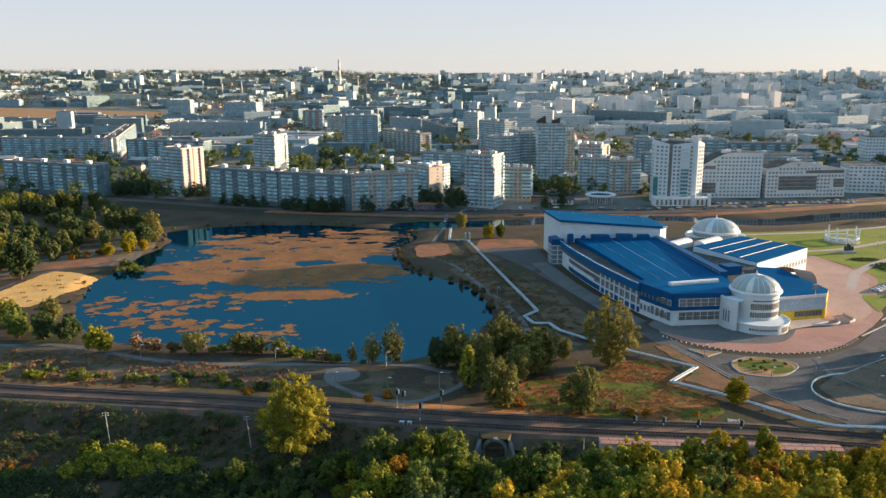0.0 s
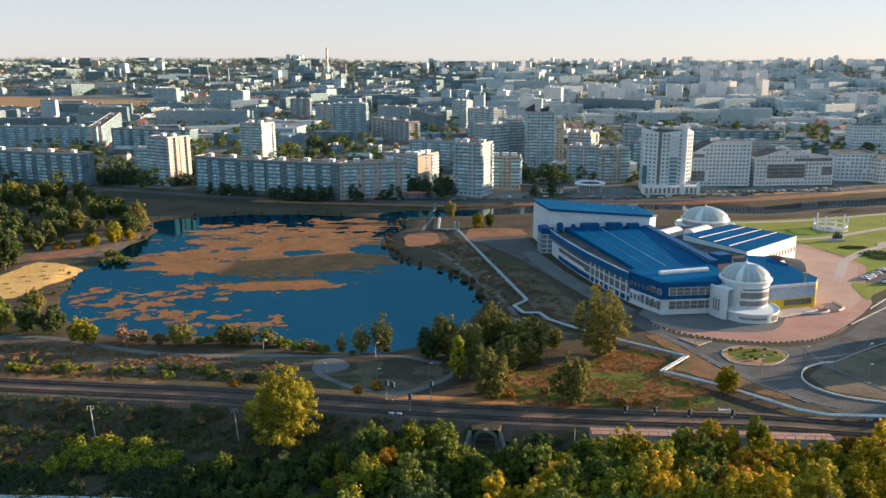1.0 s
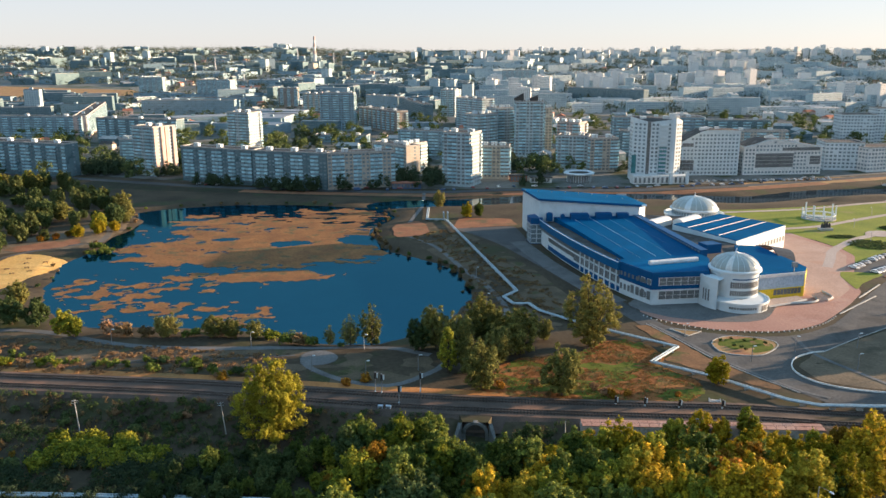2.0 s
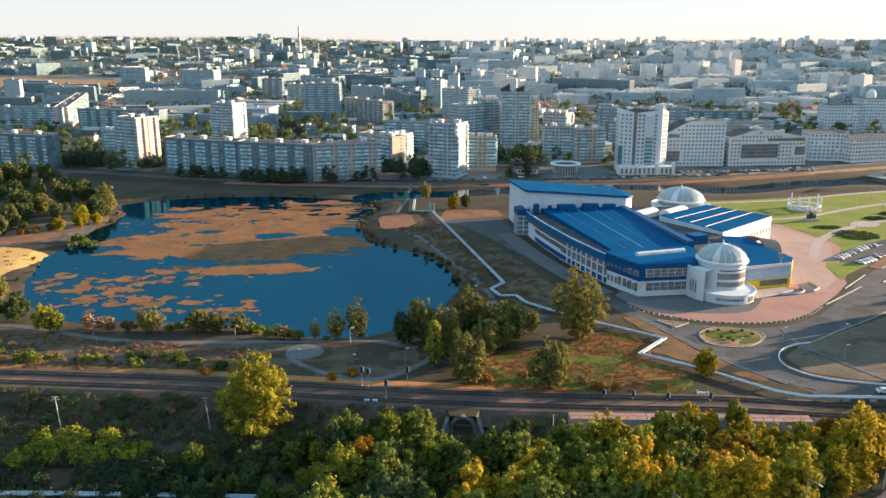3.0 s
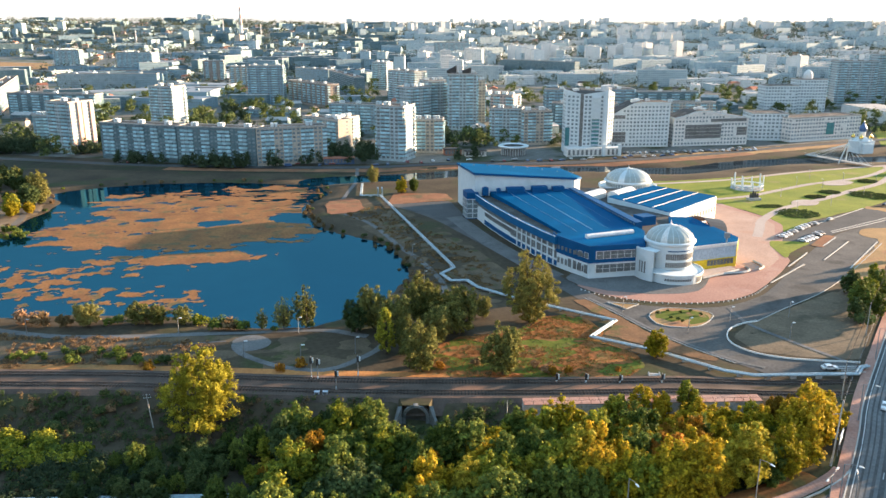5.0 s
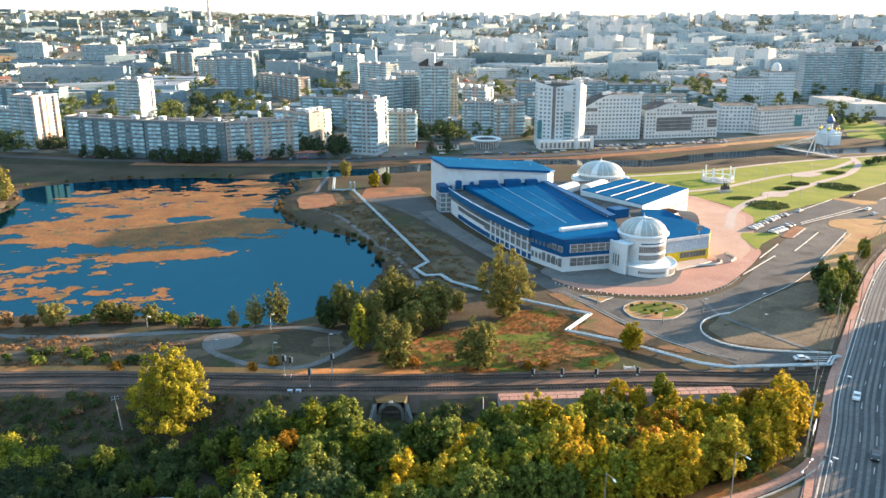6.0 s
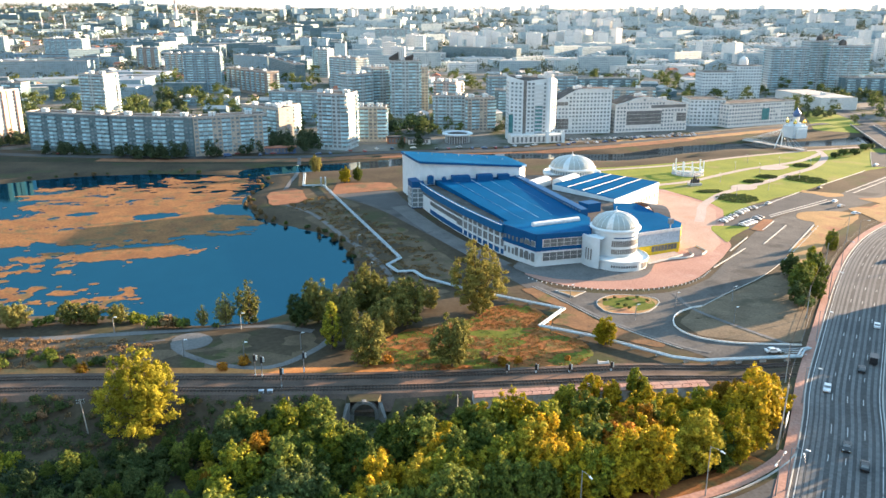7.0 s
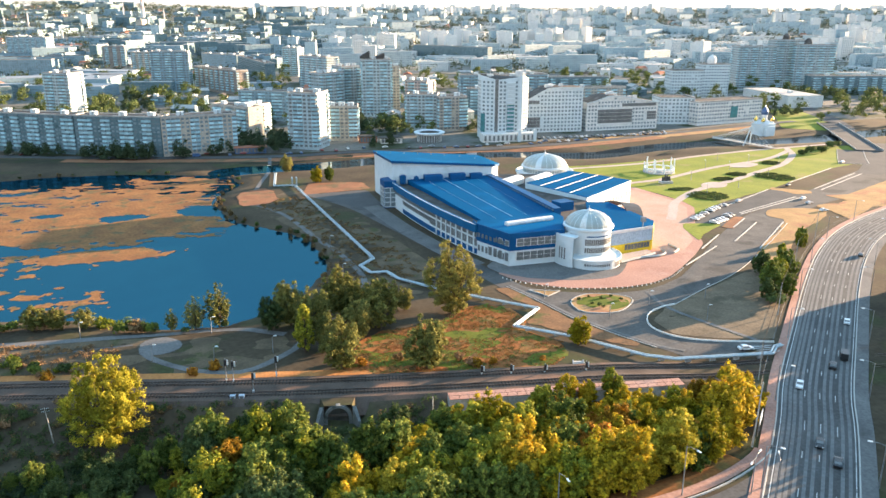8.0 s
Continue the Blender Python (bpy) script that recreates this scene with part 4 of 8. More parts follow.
for x0, x1, y0, y1, z0, z1 in ((-17, -8, 48, 53, 14, 16.2), (-4, 4, 49, 53, 14, 16.4), (7, 13, 50, 53.5, 14, 16), (-29, -26, 52, 54, 13.5, 16), (-22, -20, 50, 52, 13.5, 15.6)):
    k = Mesh()
    k.box(x0, x1, y0, y1, z0 - 1.5, z1)
    k.tube([(x0 + 0.6, y0 + 1, z1), (x1 - 0.6, y0 + 1, z1)], 0.5, 0, 6)
    apart_of("roof_plant", k, NAVY, "navy roof plant housing")
# dark parapet gallery on the east side of the main roof
gl = Mesh()
gp = [loc((124.5, 329)), loc((128, 330)), loc((120.5, 406)), loc((116.8, 406))]
gl.prism(gp, 8, 14.2)
apart_of("east_gallery", gl, NAVY, "navy roof gallery with small windows")
panes("gallery_window", GLASS, gp[0], gp[3], 13.0, 13.8, -0.12, 26, 0.35)
panes("gallery_window", GLASS, gp[3], gp[0], 13.0, 13.8, 0.1, 26, 0.35)
mid = Mesh()
mid.prism([loc((124, 320)), loc((140, 312)), loc((150, 345)), loc((150.8, 355)), loc((133, 387)), loc((150, 420)), loc((128, 424)), loc((118, 405))], -0.3, 10.2)
apart_of("centre_block", mid, [BITUMEN], "low dark flat-roofed middle block")
cube = Mesh()
cube.prism([loc((131, 338)), loc((138, 340)), loc((136, 346)), loc((129, 344))], 10, 14.2)
apart_of("plant_room", cube, NAVY, "navy rooftop plant room")
for cx, cy, ln in ((127, 396.2, 16), (143, 399, 18)):
    k = Mesh()
    pr = [(3.0, -2.6)] + [(3.0 * math.cos(radians(a)), 1.7 * math.sin(radians(a))) for a in range(0, 181, 20)] + [(-3.0, -2.6)]
    c, s = math.cos(radians(41)), math.sin(radians(41))
    for u in (-ln / 2, ln / 2):
        k.v += [(cx - 100 + u * c - w_ * s, cy - 350 + u * s + w_ * c, 12.6 + h_) for w_, h_ in pr]
    n10 = len(pr)
    k.f = [(i, i + 1, n10 + i + 1, n10 + i) for i in range(n10 - 1)] + [tuple(range(n10 - 1, -1, -1)), tuple(range(n10, 2 * n10))]
    k.m = [0] * len(k.f)
    apart_of("barrel_skylight", k, CREAM, "white barrel vaulted skylight")
# east hall with a striped blue roof
eh = [loc((150.8, 354.9)), loc((189, 387.5)), loc((165, 412)), loc((131.5, 387))]
e = Mesh()
e.prism(eh, -0.3, [11.6, 11.6, 12.8, 12.8])
apart_of("east_hall_wall", e, WHITE, "white east hall walls")
er = Mesh()
ec = np.mean(eh, axis=0)
er.prism([tuple(ec + (np.array(p) - ec) * 0.985) for p in eh], 11.0, [11.9, 11.9, 13.1, 13.1])
apart_of("east_hall_roof", er, BLUE, "blue roof with white ridge strips")
for k in (0.28, 0.52, 0.76):
    st = Mesh()
    a, b = np.array(eh[0]) * (1 - k) + np.array(eh[3]) * k, np.array(eh[1]) * (1 - k) + np.array(eh[2]) * k
    z = 11.95 + 1.2 * k
    st.tube([(*(a + (b - a) * 0.02), z), (*(a + (b - a) * 0.98), z)], 0.2, 0, 5)
    apart_of("roof_strip", st, CREAM, "white ridge strip")
panes("east_hall_window", DARKGLASS, eh[0], eh[1], 4.2, 6.6, 0.08, 16, 0.5)
panes("east_hall_window", DARKGLASS, eh[3], eh[0], 4.2, 6.4, 0.08, 10, 0.5)
# entrance shell: a dark arched roof between hall and wing
sh = Mesh()
for i in range(13):
    u = i / 12
    y, z = 322 + 45 * u, 4.0 + 8.2 * math.sin(math.pi * (0.12 + 0.88 * u))
    sh.v += [(157.0 - 100 + 4 * math.sin(math.pi * u), y - 350, z), (163 - 100 + 7 * math.sin(math.pi * u), y - 350, z - 1.6), (163 - 100 + 7 * math.sin(math.pi * u), y - 350, z - 2.1), (157.0 - 100 + 4 * math.sin(math.pi * u), y - 350, z - 0.6)]
sh.f = [(4 * i + q, 4 * i + (q + 1) % 4, 4 * i + 4 + (q + 1) % 4, 4 * i + 4 + q) for i in range(12) for q in range(4)]
sh.m = [0] * len(sh.f)
apart_of("entrance_shell", sh, DARKSTEEL, "dark arched entrance roof")
# south-east wing: yellow below, grey-blue above, blue roof
wg = [loc((138, 302)), loc((159.5, 307.3)), loc((164.5, 316)), loc((158, 347)), loc((148, 350)), loc((136, 318))]
k = Mesh()
k.prism(wg, -0.3, 9.4)
apart_of("wing_wall", k, GREYBLUE, "grey-blue upper wing walls")
k = Mesh()
k.prism([tuple(np.array(p) * 1.0) for p in wg], 9.3, [9.9, 9.9, 9.9, 11.2, 11.2, 10.4])
apart_of("wing_roof", k, BLUE, "blue wing roof")
k = Mesh()
along(k, wg[0], wg[1], 0.0, 4.4, 0.25)
along(k, wg[1], wg[2], 0.0, 9.2, 0.25)
apart_of("wing_base", k, YELLOW, "bright yellow plastered base")
a, b = np.array(wg[0]), np.array(wg[1])
panes("wing_window", DARKGLASS, a + (b - a) * 0.35, b - (b - a) * 0.06, 1.7, 4.0, 0.33, 8, 0.12)
panes("wing_window", DARKGLASS, wg[1], wg[2], 1.0, 3.2, 0.33, 3, 0.3)
panes("wing_window", DARKGLASS, wg[1], wg[2], 4.2, 6.2, 0.33, 3, 0.3)
k = Mesh()
along(k, wg[0], wg[1], 9.3, 10.5, 0.35)
apart_of("wing_fascia", k, CREAM, "pale roof fascia")
k = Mesh()
k.tube([(55.5, -41.5, 9.9), (55.5, -41.5, 12.5)], 0.25, 0, 6)
k.box(54.6, 56.6, -42.1, -40.9, 12.0, 14.0)
apart_of("roof_antenna", k, STEEL, "roof antennas")
# rotunda with the front dome
cx, cy = loc((129, 303))
k = Mesh()
k.revolve([(9.0, -0.3), (9.0, 12.6), (9.5, 12.8), (9.5, 13.6), (9.0, 13.9)], cx, cy, 0, 48)
apart_of("rotunda_wall", k, WHITE, "round white rotunda wall", smooth=False)
for z0, z1 in ((4.6, 6.6), (7.6, 10.0)):
    curved("rotunda_window", DARKGLASS, 9.15, z0, z1, cx, cy, 240, 5.2, 4.4, 30)
k = Mesh()
k.revolve([(9.06, 10.9), (9.2, 10.9), (9.2, 11.3), (9.06, 11.3)], cx, cy, 0, 36, 244, 400)
apart_of("letter_band", k, NAVY, "thin dark blue line of lettering bars")
k = Mesh()
k.revolve([(11.0, -0.3), (11.0, 3.3), (11.5, 3.4), (11.5, 3.95), (11.2, 3.95), (11.2, 3.6), (4.0, 3.6)], cx - 0.5, cy - 6.0, 0, 40, 170, 390)
apart_of("rotunda_terrace", k, WHITE, "round white terrace with a parapet")
curved("terrace_window", DARKGLASS, 11.1, 1.5, 2.4, cx - 0.5, cy - 6.0, 232, 5.0, 3.6, 11)
curved("terrace_door", DARKGLASS, 11.1, 0.6, 2.8, cx - 0.5, cy - 6.0, 300, 5.0, 4.0, 5)
k = Mesh()
k.revolve([(12.8, -0.3), (12.8, 12.2), (12.0, 12.2), (12.0, 11.6), (7.0, 11.6)], cx - 2.0, cy - 2.5, 0, 14, 178, 226)
apart_of("rotunda_shield_wall", k, WHITE, "tall curved white wall with slit windows")
curved("slit_window", DARKGLASS, 12.9, 3.0, 7.6, cx - 2.0, cy - 2.5, 196, 6, 3, 3)


def dome(cx, cy, z0, r, rise, mats):
    """A low glazed dome in sectors: white and frosted panes with ribs."""
    prof = [(r * math.cos(radians(a)), z0 + rise * math.sin(radians(a))) for a in range(0, 91, 10)]
    prof[-1] = (0.35, prof[-1][1])
    for i in range(24):
        k = Mesh()
        k.revolve(prof, cx, cy, 0, 2, i * 15 + 0.3, i * 15 + 14.7)
        apart_of("dome_pane", k, mats[0] if i % 6 != 3 else mats[1])
        q = Mesh()
        a = radians(i * 15)
        q.tube([(cx + x * math.cos(a), cy + x * math.sin(a), z + 0.05) for x, z in prof], 0.09, 0, 4)
        apart_of("dome_rib", q, WHITE, "white dome rib")
    k = Mesh()
    k.revolve([(r + 0.5, z0 - 1.2), (r + 0.9, z0 - 0.8), (r + 0.9, z0 - 0.2), (r + 0.1, z0 + 0.1)], cx, cy, 0, 48)
    apart_of("dome_ring", k, WHITE, "white dome ring beam")
    k = Mesh()
    k.revolve([(0.9, z0 + rise - 0.1), (0.9, z0 + rise + 0.5), (0.2, z0 + rise + 0.9), (0.08, z0 + rise + 2.2)], cx, cy, 0, 10)
    apart_of("dome_lantern", k, CREAM, "small dome lantern")


dome(cx, cy, 14.2, 9.1, 5.2, (DOMEGLASS, CREAM))
cx, cy = loc((159, 434))
k = Mesh()
k.revolve([(15.5, -0.3), (15.5, 8.0), (16.2, 8.2), (16.2, 9.4), (15.6, 9.4), (15.6, 8.6), (12.0, 8.6), (12.0, 11.5)], cx, cy, 0, 48)
apart_of("rear_rotunda_wall", k, WHITE, "round white rear rotunda")
curved("rear_window", GLASS, 12.1, 9.2, 11.0, cx, cy, 0, 7.5, 5.5, 48)
dome(cx, cy, 12.4, 12.2, 6.0, (DOMEGLASS, WHITE))
# ramps and low walls before the entrance
for pts_ in (((150, 297), (158, 297.5), (162, 300), (163, 305)), ((166, 300), (170, 304), (170, 312)), ((139, 292.5), (150, 297), (158, 301))):
    k = Mesh()
    ln = spline(pts_, 1.5)
    k.tube([(x - 100, y - 350, 0.55) for x, y in ln], 0.55, 0, 4)
    apart_of("entrance_wall", k, CONCRETE, "low curved entrance wall")
k = Mesh()
k.prism([loc((140, 293)), loc((149, 298.5)), loc((157, 302)), loc((157, 306)), loc((139, 301))], 0.05, 0.7)
apart_of("entrance_steps", k, PALEPAVE, "pale entrance landing")

# ---- trees and bushes ----
rng = np.random.default_rng(7)


def crown_mesh(name, lobes, count, size, mat, seed, droop=0.0):
    """A crown of many small leaf clumps on the outside of uneven lobes (x, y, z, radius, height)."""
    r = np.random.default_rng(seed)
    lob = np.array(lobes, float)
    share = lob[:, 3] ** 2
    pick = r.choice(len(lob), count, p=share / share.sum())
    d = r.normal(size=(count, 3))
    d /= np.linalg.norm(d, axis=1)[:, None]
    d[:, 2] = np.where(d[:, 2] < -0.35, -d[:, 2], d[:, 2])
    rad = r.uniform(0.25, 1.15, count) + 0.55 * r.random(count) ** 6
    c = lob[pick]
    rough = 1 + 0.22 * np.sin(d[:, 0] * 6 + pick) * np.sin(d[:, 1] * 7 + pick * 2) + 0.12 * np.sin(d[:, 2] * 11 + pick)
    p = c[:, :3] + d * np.stack([c[:, 3], c[:, 3], c[:, 4]], 1) * (rad * rough)[:, None]
    p[:, 2] -= droop * rad * np.hypot(d[:, 0], d[:, 1]) * c[:, 3]
    n = d + r.normal(size=(count, 3)) * 0.4
    n /= np.linalg.norm(n, axis=1)[:, None]
    a = np.cross(n, r.normal(size=(count, 3)))
    a /= np.linalg.norm(a, axis=1)[:, None]
    b = np.cross(n, a)
    s = size * r.uniform(0.55, 1.4, count)[:, None]
    v = np.stack([p + a * s, p - a * s * 0.45 + b * s * 0.6 + n * s * 0.2, p - a * s * 0.45 - b * s * 0.6 + n * s * 0.2], 1).reshape(-1, 3)
    me = bpy.data.meshes.new(name)
    me.vertices.add(count * 3)
    me.vertices.foreach_set("co", v.ravel())
    me.loops.add(count * 3)
    me.loops.foreach_set("vertex_index", np.arange(count * 3))
    me.polygons.add(count)
    me.polygons.foreach_set("loop_start", np.arange(count) * 3)
    me.polygons.foreach_set("loop_total", np.full(count, 3))
    me.materials.append(mat)
    me.update(calc_edges=True)
    return me


def lobes_for(kind, h, w, r):
    """The tufts of a crown: upright ones for poplars, hanging ones for willows, a ragged dome for the rest."""
    out = []
    if kind == "poplar":
        for i in range(100):
            u = (i + r.random()) / 100
            wide = w * 0.5 * math.sin(math.pi * min(0.97, 0.24 + 0.72 * u)) ** 0.8
            a, q = i * 2.4 + r.uniform(-0.5, 0.5), wide * math.sqrt(r.random()) * 0.86
            out.append((math.cos(a) * q, math.sin(a) * q, h * (0.10 + 0.80 * u), w * r.uniform(0.045, 0.085), h * r.uniform(0.05, 0.095)))
    elif kind == "bush":
        for i in range(11):
            a = r.uniform(0, 6.28)
            q = w * r.uniform(0.1, 0.42)
            out.append((math.cos(a) * q, math.sin(a) * q, h * r.uniform(0.15, 0.62), w * r.uniform(0.12, 0.22), h * r.uniform(0.2, 0.36)))
    else:
        n, fall = {"round": (11, 0.34), "wide": (15, 0.30), "willow": (16, 0.26), "tall": (26, 0.36)}[kind]
        for i in range(n):
            a = i * 2.4 + r.uniform(-0.5, 0.5)
            e = math.sqrt((i + 0.3) / n) * r.uniform(0.7, 1.2)
            q = w * 0.5 * min(e, 1.12) * 0.86
            top = h * (1.0 - fall * e ** 2.2) * r.uniform(0.76, 1.06)
            low = h * (0.05 + 0.12 * r.random())
            m = max(5, int((top - low) / (h * 0.06)))
            for k in range(m):
                u = (k + r.random() * 0.7) / m
                f = (0.50 + 0.60 * math.sin(math.pi * (0.10 + 0.60 * u)) if kind != "tall" else 0.40 + 0.72 * math.sin(math.pi * 0.62 * u ** 0.8)) + r.uniform(-0.12, 0.16)
                b = a + r.uniform(-0.45, 0.45)
                rad = w * (0.040 + 0.05 * math.sin(math.pi * (0.10 + 0.75 * u))) * r.uniform(0.5, 1.45) * {"tall": 0.6, "willow": 0.85}.get(kind, 0.95)
                out.append((math.cos(b) * q * f, math.sin(b) * q * f, low + (top - low) * u, rad, rad * r.uniform(0.7, 1.5)))
    return out


def make_tree(name, label, kind, h, w, mat, seed, count=2200, size=0.5, bark=None):
    r = random.Random(seed)
    t = thing(name, label, "tree" if kind != "bush" else "bush", group="trees and bushes")
    lob = lobes_for(kind, h, w, r)
    k = Mesh()
    lean = (r.uniform(-0.3, 0.3), r.uniform(-0.3, 0.3))
    if kind != "bush":
        k.tube([(0, 0, -0.4), (lean[0] * 0.4, lean[1] * 0.4, h * 0.2), (lean[0], lean[1], h * 0.45), (lean[0] * 1.5, lean[1], h * 0.8)], [h * 0.024, h * 0.018, h * 0.013, h * 0.004], 0, 7)
    for x, y, z, q, v in lob[::9]:
        b = h * r.uniform(0.12, 0.42) if kind != "bush" else 0
        k.tube([(lean[0] * 0.6, lean[1] * 0.6, min(b, z * 0.7)), (x * 0.55, y * 0.55, (b + z) / 2), (x, y, z)], [h * 0.008, h * 0.006, h * 0.002], 0, 3)
    part("trunk", k, bark or BARK, t, "dark branching trunk" if kind != "bush" else "thin stems")
    part("crown", crown_mesh("crown", lob, count, size, mat, seed, 0.35 if kind == "willow" else 0.0), None, t, "uneven leafy crown")
    return t


PROTO = {}


def proto(key, *a, **k):
    t = make_tree(*a, **k)
    PROTO[key] = t
    t["free"] = 1
    return t


def plant(key, x, y, scale=1.0, z=None, tall=1.0, turn=None):
    """Puts a tree of a kind at a place; the first one is the original, later ones are copies."""
    z = float(ground_z([(x, y)])[0]) if z is None else z
    m = pose(x, y, z - 0.05, 0, 0, rng.uniform(0, 360) if turn is None else turn) @ Matrix.Diagonal((scale, scale, scale * tall, 1))
    t = PROTO[key]
    if "free" in t:
        del t["free"]
        t.matrix_basis = m
        return t
    sc = t.scale.copy()
    t.scale = (1, 1, 1)
    c = copy_thing(t, m)
    t.scale = sc
    return c


for i, (key, mat, lab) in enumerate((("green", LEAF_GREEN, "green broadleaved tree in early autumn"), ("dark", LEAF_DARK, "dark green broadleaved tree in full leaf"), ("yellow", LEAF_YELLOW, "yellow-green broadleaved tree in early autumn"),
                                     ("gold", LEAF_GOLD, "golden yellow broadleaved tree in autumn leaf"), ("orange", LEAF_ORANGE, "orange-brown broadleaved tree in autumn leaf"))):
    for j in range(2 if key in ("orange",) else 3):
        proto(key + str(j), "autumn_tree" if i > 1 else "green_tree", lab, "round" if j != 1 else "wide", 11 + j, 8.2 + 0.6 * j, LEAF_BRIGHT if key == "yellow" and j == 2 else mat, 100 + i * 10 + j, 9000, 0.36)
for key, mat, lab in (("fgreen", LEAF_OLIVE, "green broadleaved tree on the shore"), ("fdark", LEAF_DARK, "dark green broadleaved tree on the shore"), ("fyellow", LEAF_YELLOW, "yellow-green broadleaved tree on the shore"), ("fwillow", LEAF_WILLOW, "olive broadleaved tree on the shore")):
    for j in range(2):
        proto(key + str(j), "shore_tree", lab, "round" if j else "wide", 12, 9.5, mat, 500 + j + len(key) * 7, 4200, 0.5)
for j in range(2):
    proto("willow" + str(j), "willow_tree", "olive willow with drooping branches", "willow", 14, 10.5, LEAF_WILLOW, 300 + j, 13000, 0.32)
proto("poplar", "poplar_tree", "tall yellowing poplar in the rough grass", "tall", 27.5, 18.5, LEAF_POPLAR, 320, 30000, 0.32)
proto("bigyellow", "poplar_tree", "broad bright yellow poplar beside the railway", "tall", 22, 21.0, LEAF_BRIGHT, 330, 32000, 0.32)
proto("birch", "young_birch", "slender pale olive tree by the pond", "tall", 12.5, 8.0, LEAF_WILLOW, 345, 3600, 0.34)
proto("slim", "young_poplar", "slim yellow-green young tree", "poplar", 14, 6.4, LEAF_YELLOW, 340, 4200, 0.34)
for j, (mat, lab) in enumerate(((LEAF_GREEN, "rounded green bush in rough grass"), (LEAF_YELLOW, "yellow-green bush catching the sun"), (LEAF_DRY, "dry brown bush with thin stems"), (LEAF_DARK, "dark green bush in rough grass"), (LEAF_ORANGE, "rusty bush in autumn leaf"))):
    proto("bush" + str(j), "bush", lab, "bush", 3.2, 4.6, mat, 400 + j, 620, 0.42)

plant("poplar", 61.7, 255.6, z=-1.6)
plant("bigyellow", -35, 201.5, z=-4.3)
for key, x, y, s in (("willow0", 45, 217, 1.12), ("willow1", 22, 222, 1.12), ("willow0", 10, 257, 1.1), ("willow1", 26, 261, 1.2), ("willow0", 37, 248, 1.22), ("willow0", 17, 250, 1.05), ("willow0", 29, 242, 0.95), ("slim", 13, 235.5, 1.1), ("willow1", 31, 256, 1.0), ("willow1", 20, 234, 0.9), ("dark2", 4, 254, 0.9),
                     ("birch", -19, 262, 0.85), ("birch", -12, 263.5, 1.12), ("birch", -26, 263, 0.55), ("willow1", 39, 262, 0.8), ("willow0", 47, 262, 0.6), ("gold1", 92, 222.5, 0.8), ("gold0", 34.5, 470, 0.95), ("willow1", 19, 507, 0.8), ("green1", 42, 474, 0.7),
                     ("yellow0", -121, 276, 0.95), ("yellow1", -116, 273, 0.8), ("dark0", -134, 284, 1.2), ("dark1", -144, 287, 1.1), ("green0", -155, 289, 1.25), ("green2", -164, 300, 1.1), ("yellow2", -168, 306, 1.0), ("willow1", -152, 308, 0.9),
                     ("willow0", -83, 271, 0.88), ("willow1", -67, 270.5, 0.8), ("willow1", -60.5, 270, 0.7), ("willow0", -52.5, 270, 0.66), ("bush0", -75, 271, 1.3), ("bush2", -64, 271, 1.2), ("bush1", -47, 271, 1.4), ("bush2", -104, 274, 1.7), ("bush2", -98, 272, 1.6), ("bush2", -90, 271, 1.4), ("bush0", -40, 263, 1.4), ("bush2", -36, 262, 1.4), ("bush0", -33, 262, 1.2),
                     ("green1", 175, 249, 1.02), ("green0", 180.5, 256, 1.0), ("dark1", 185, 270, 0.8), ("yellow0", 200, 278, 0.75), ("green2", 192, 265, 0.9), ("bush3", 169, 238, 1.5), ("yellow1", 187, 262, 0.8), ("bush0", 195, 271, 1.6), ("green0", 230, 306, 0.6), ("yellow1", 222, 296, 0.6), ("dark0", 170, 243, 0.8), ("green2", 180, 247, 0.7)):
    plant(key, x, y, s, tall=0.72 if -90 < x < -42 and y > 268 else 0.85 if x < -105 else 1.0)
for x, y, s_ in ((-157, 392, 1.0), (-153, 397, 1.2), (-149, 394, 0.9), (-155, 402, 1.1), (-160, 405, 1.3), (-150, 399, 0.8)):
    plant("bush0", x, y, s_, z=-0.9)
for x, y in ((107, 257.9), (111.1, 259.5), (114.9, 257.6), (119, 258.5), (109.8, 253), (112.2, 249.5), (121, 254.9), (111.6, 251.5)):
    plant("bush3", x, y, 0.26 + 0.1 * rng.random(), z=0.15)
for x, y, s_ in ((369.5, 491, 1.3), (380, 496, 1.7), (389, 498, 1.6), (396, 505, 1.2), (410, 513, 1.7), (418, 517, 1.4)):
    plant("bush3", x, y, s_)
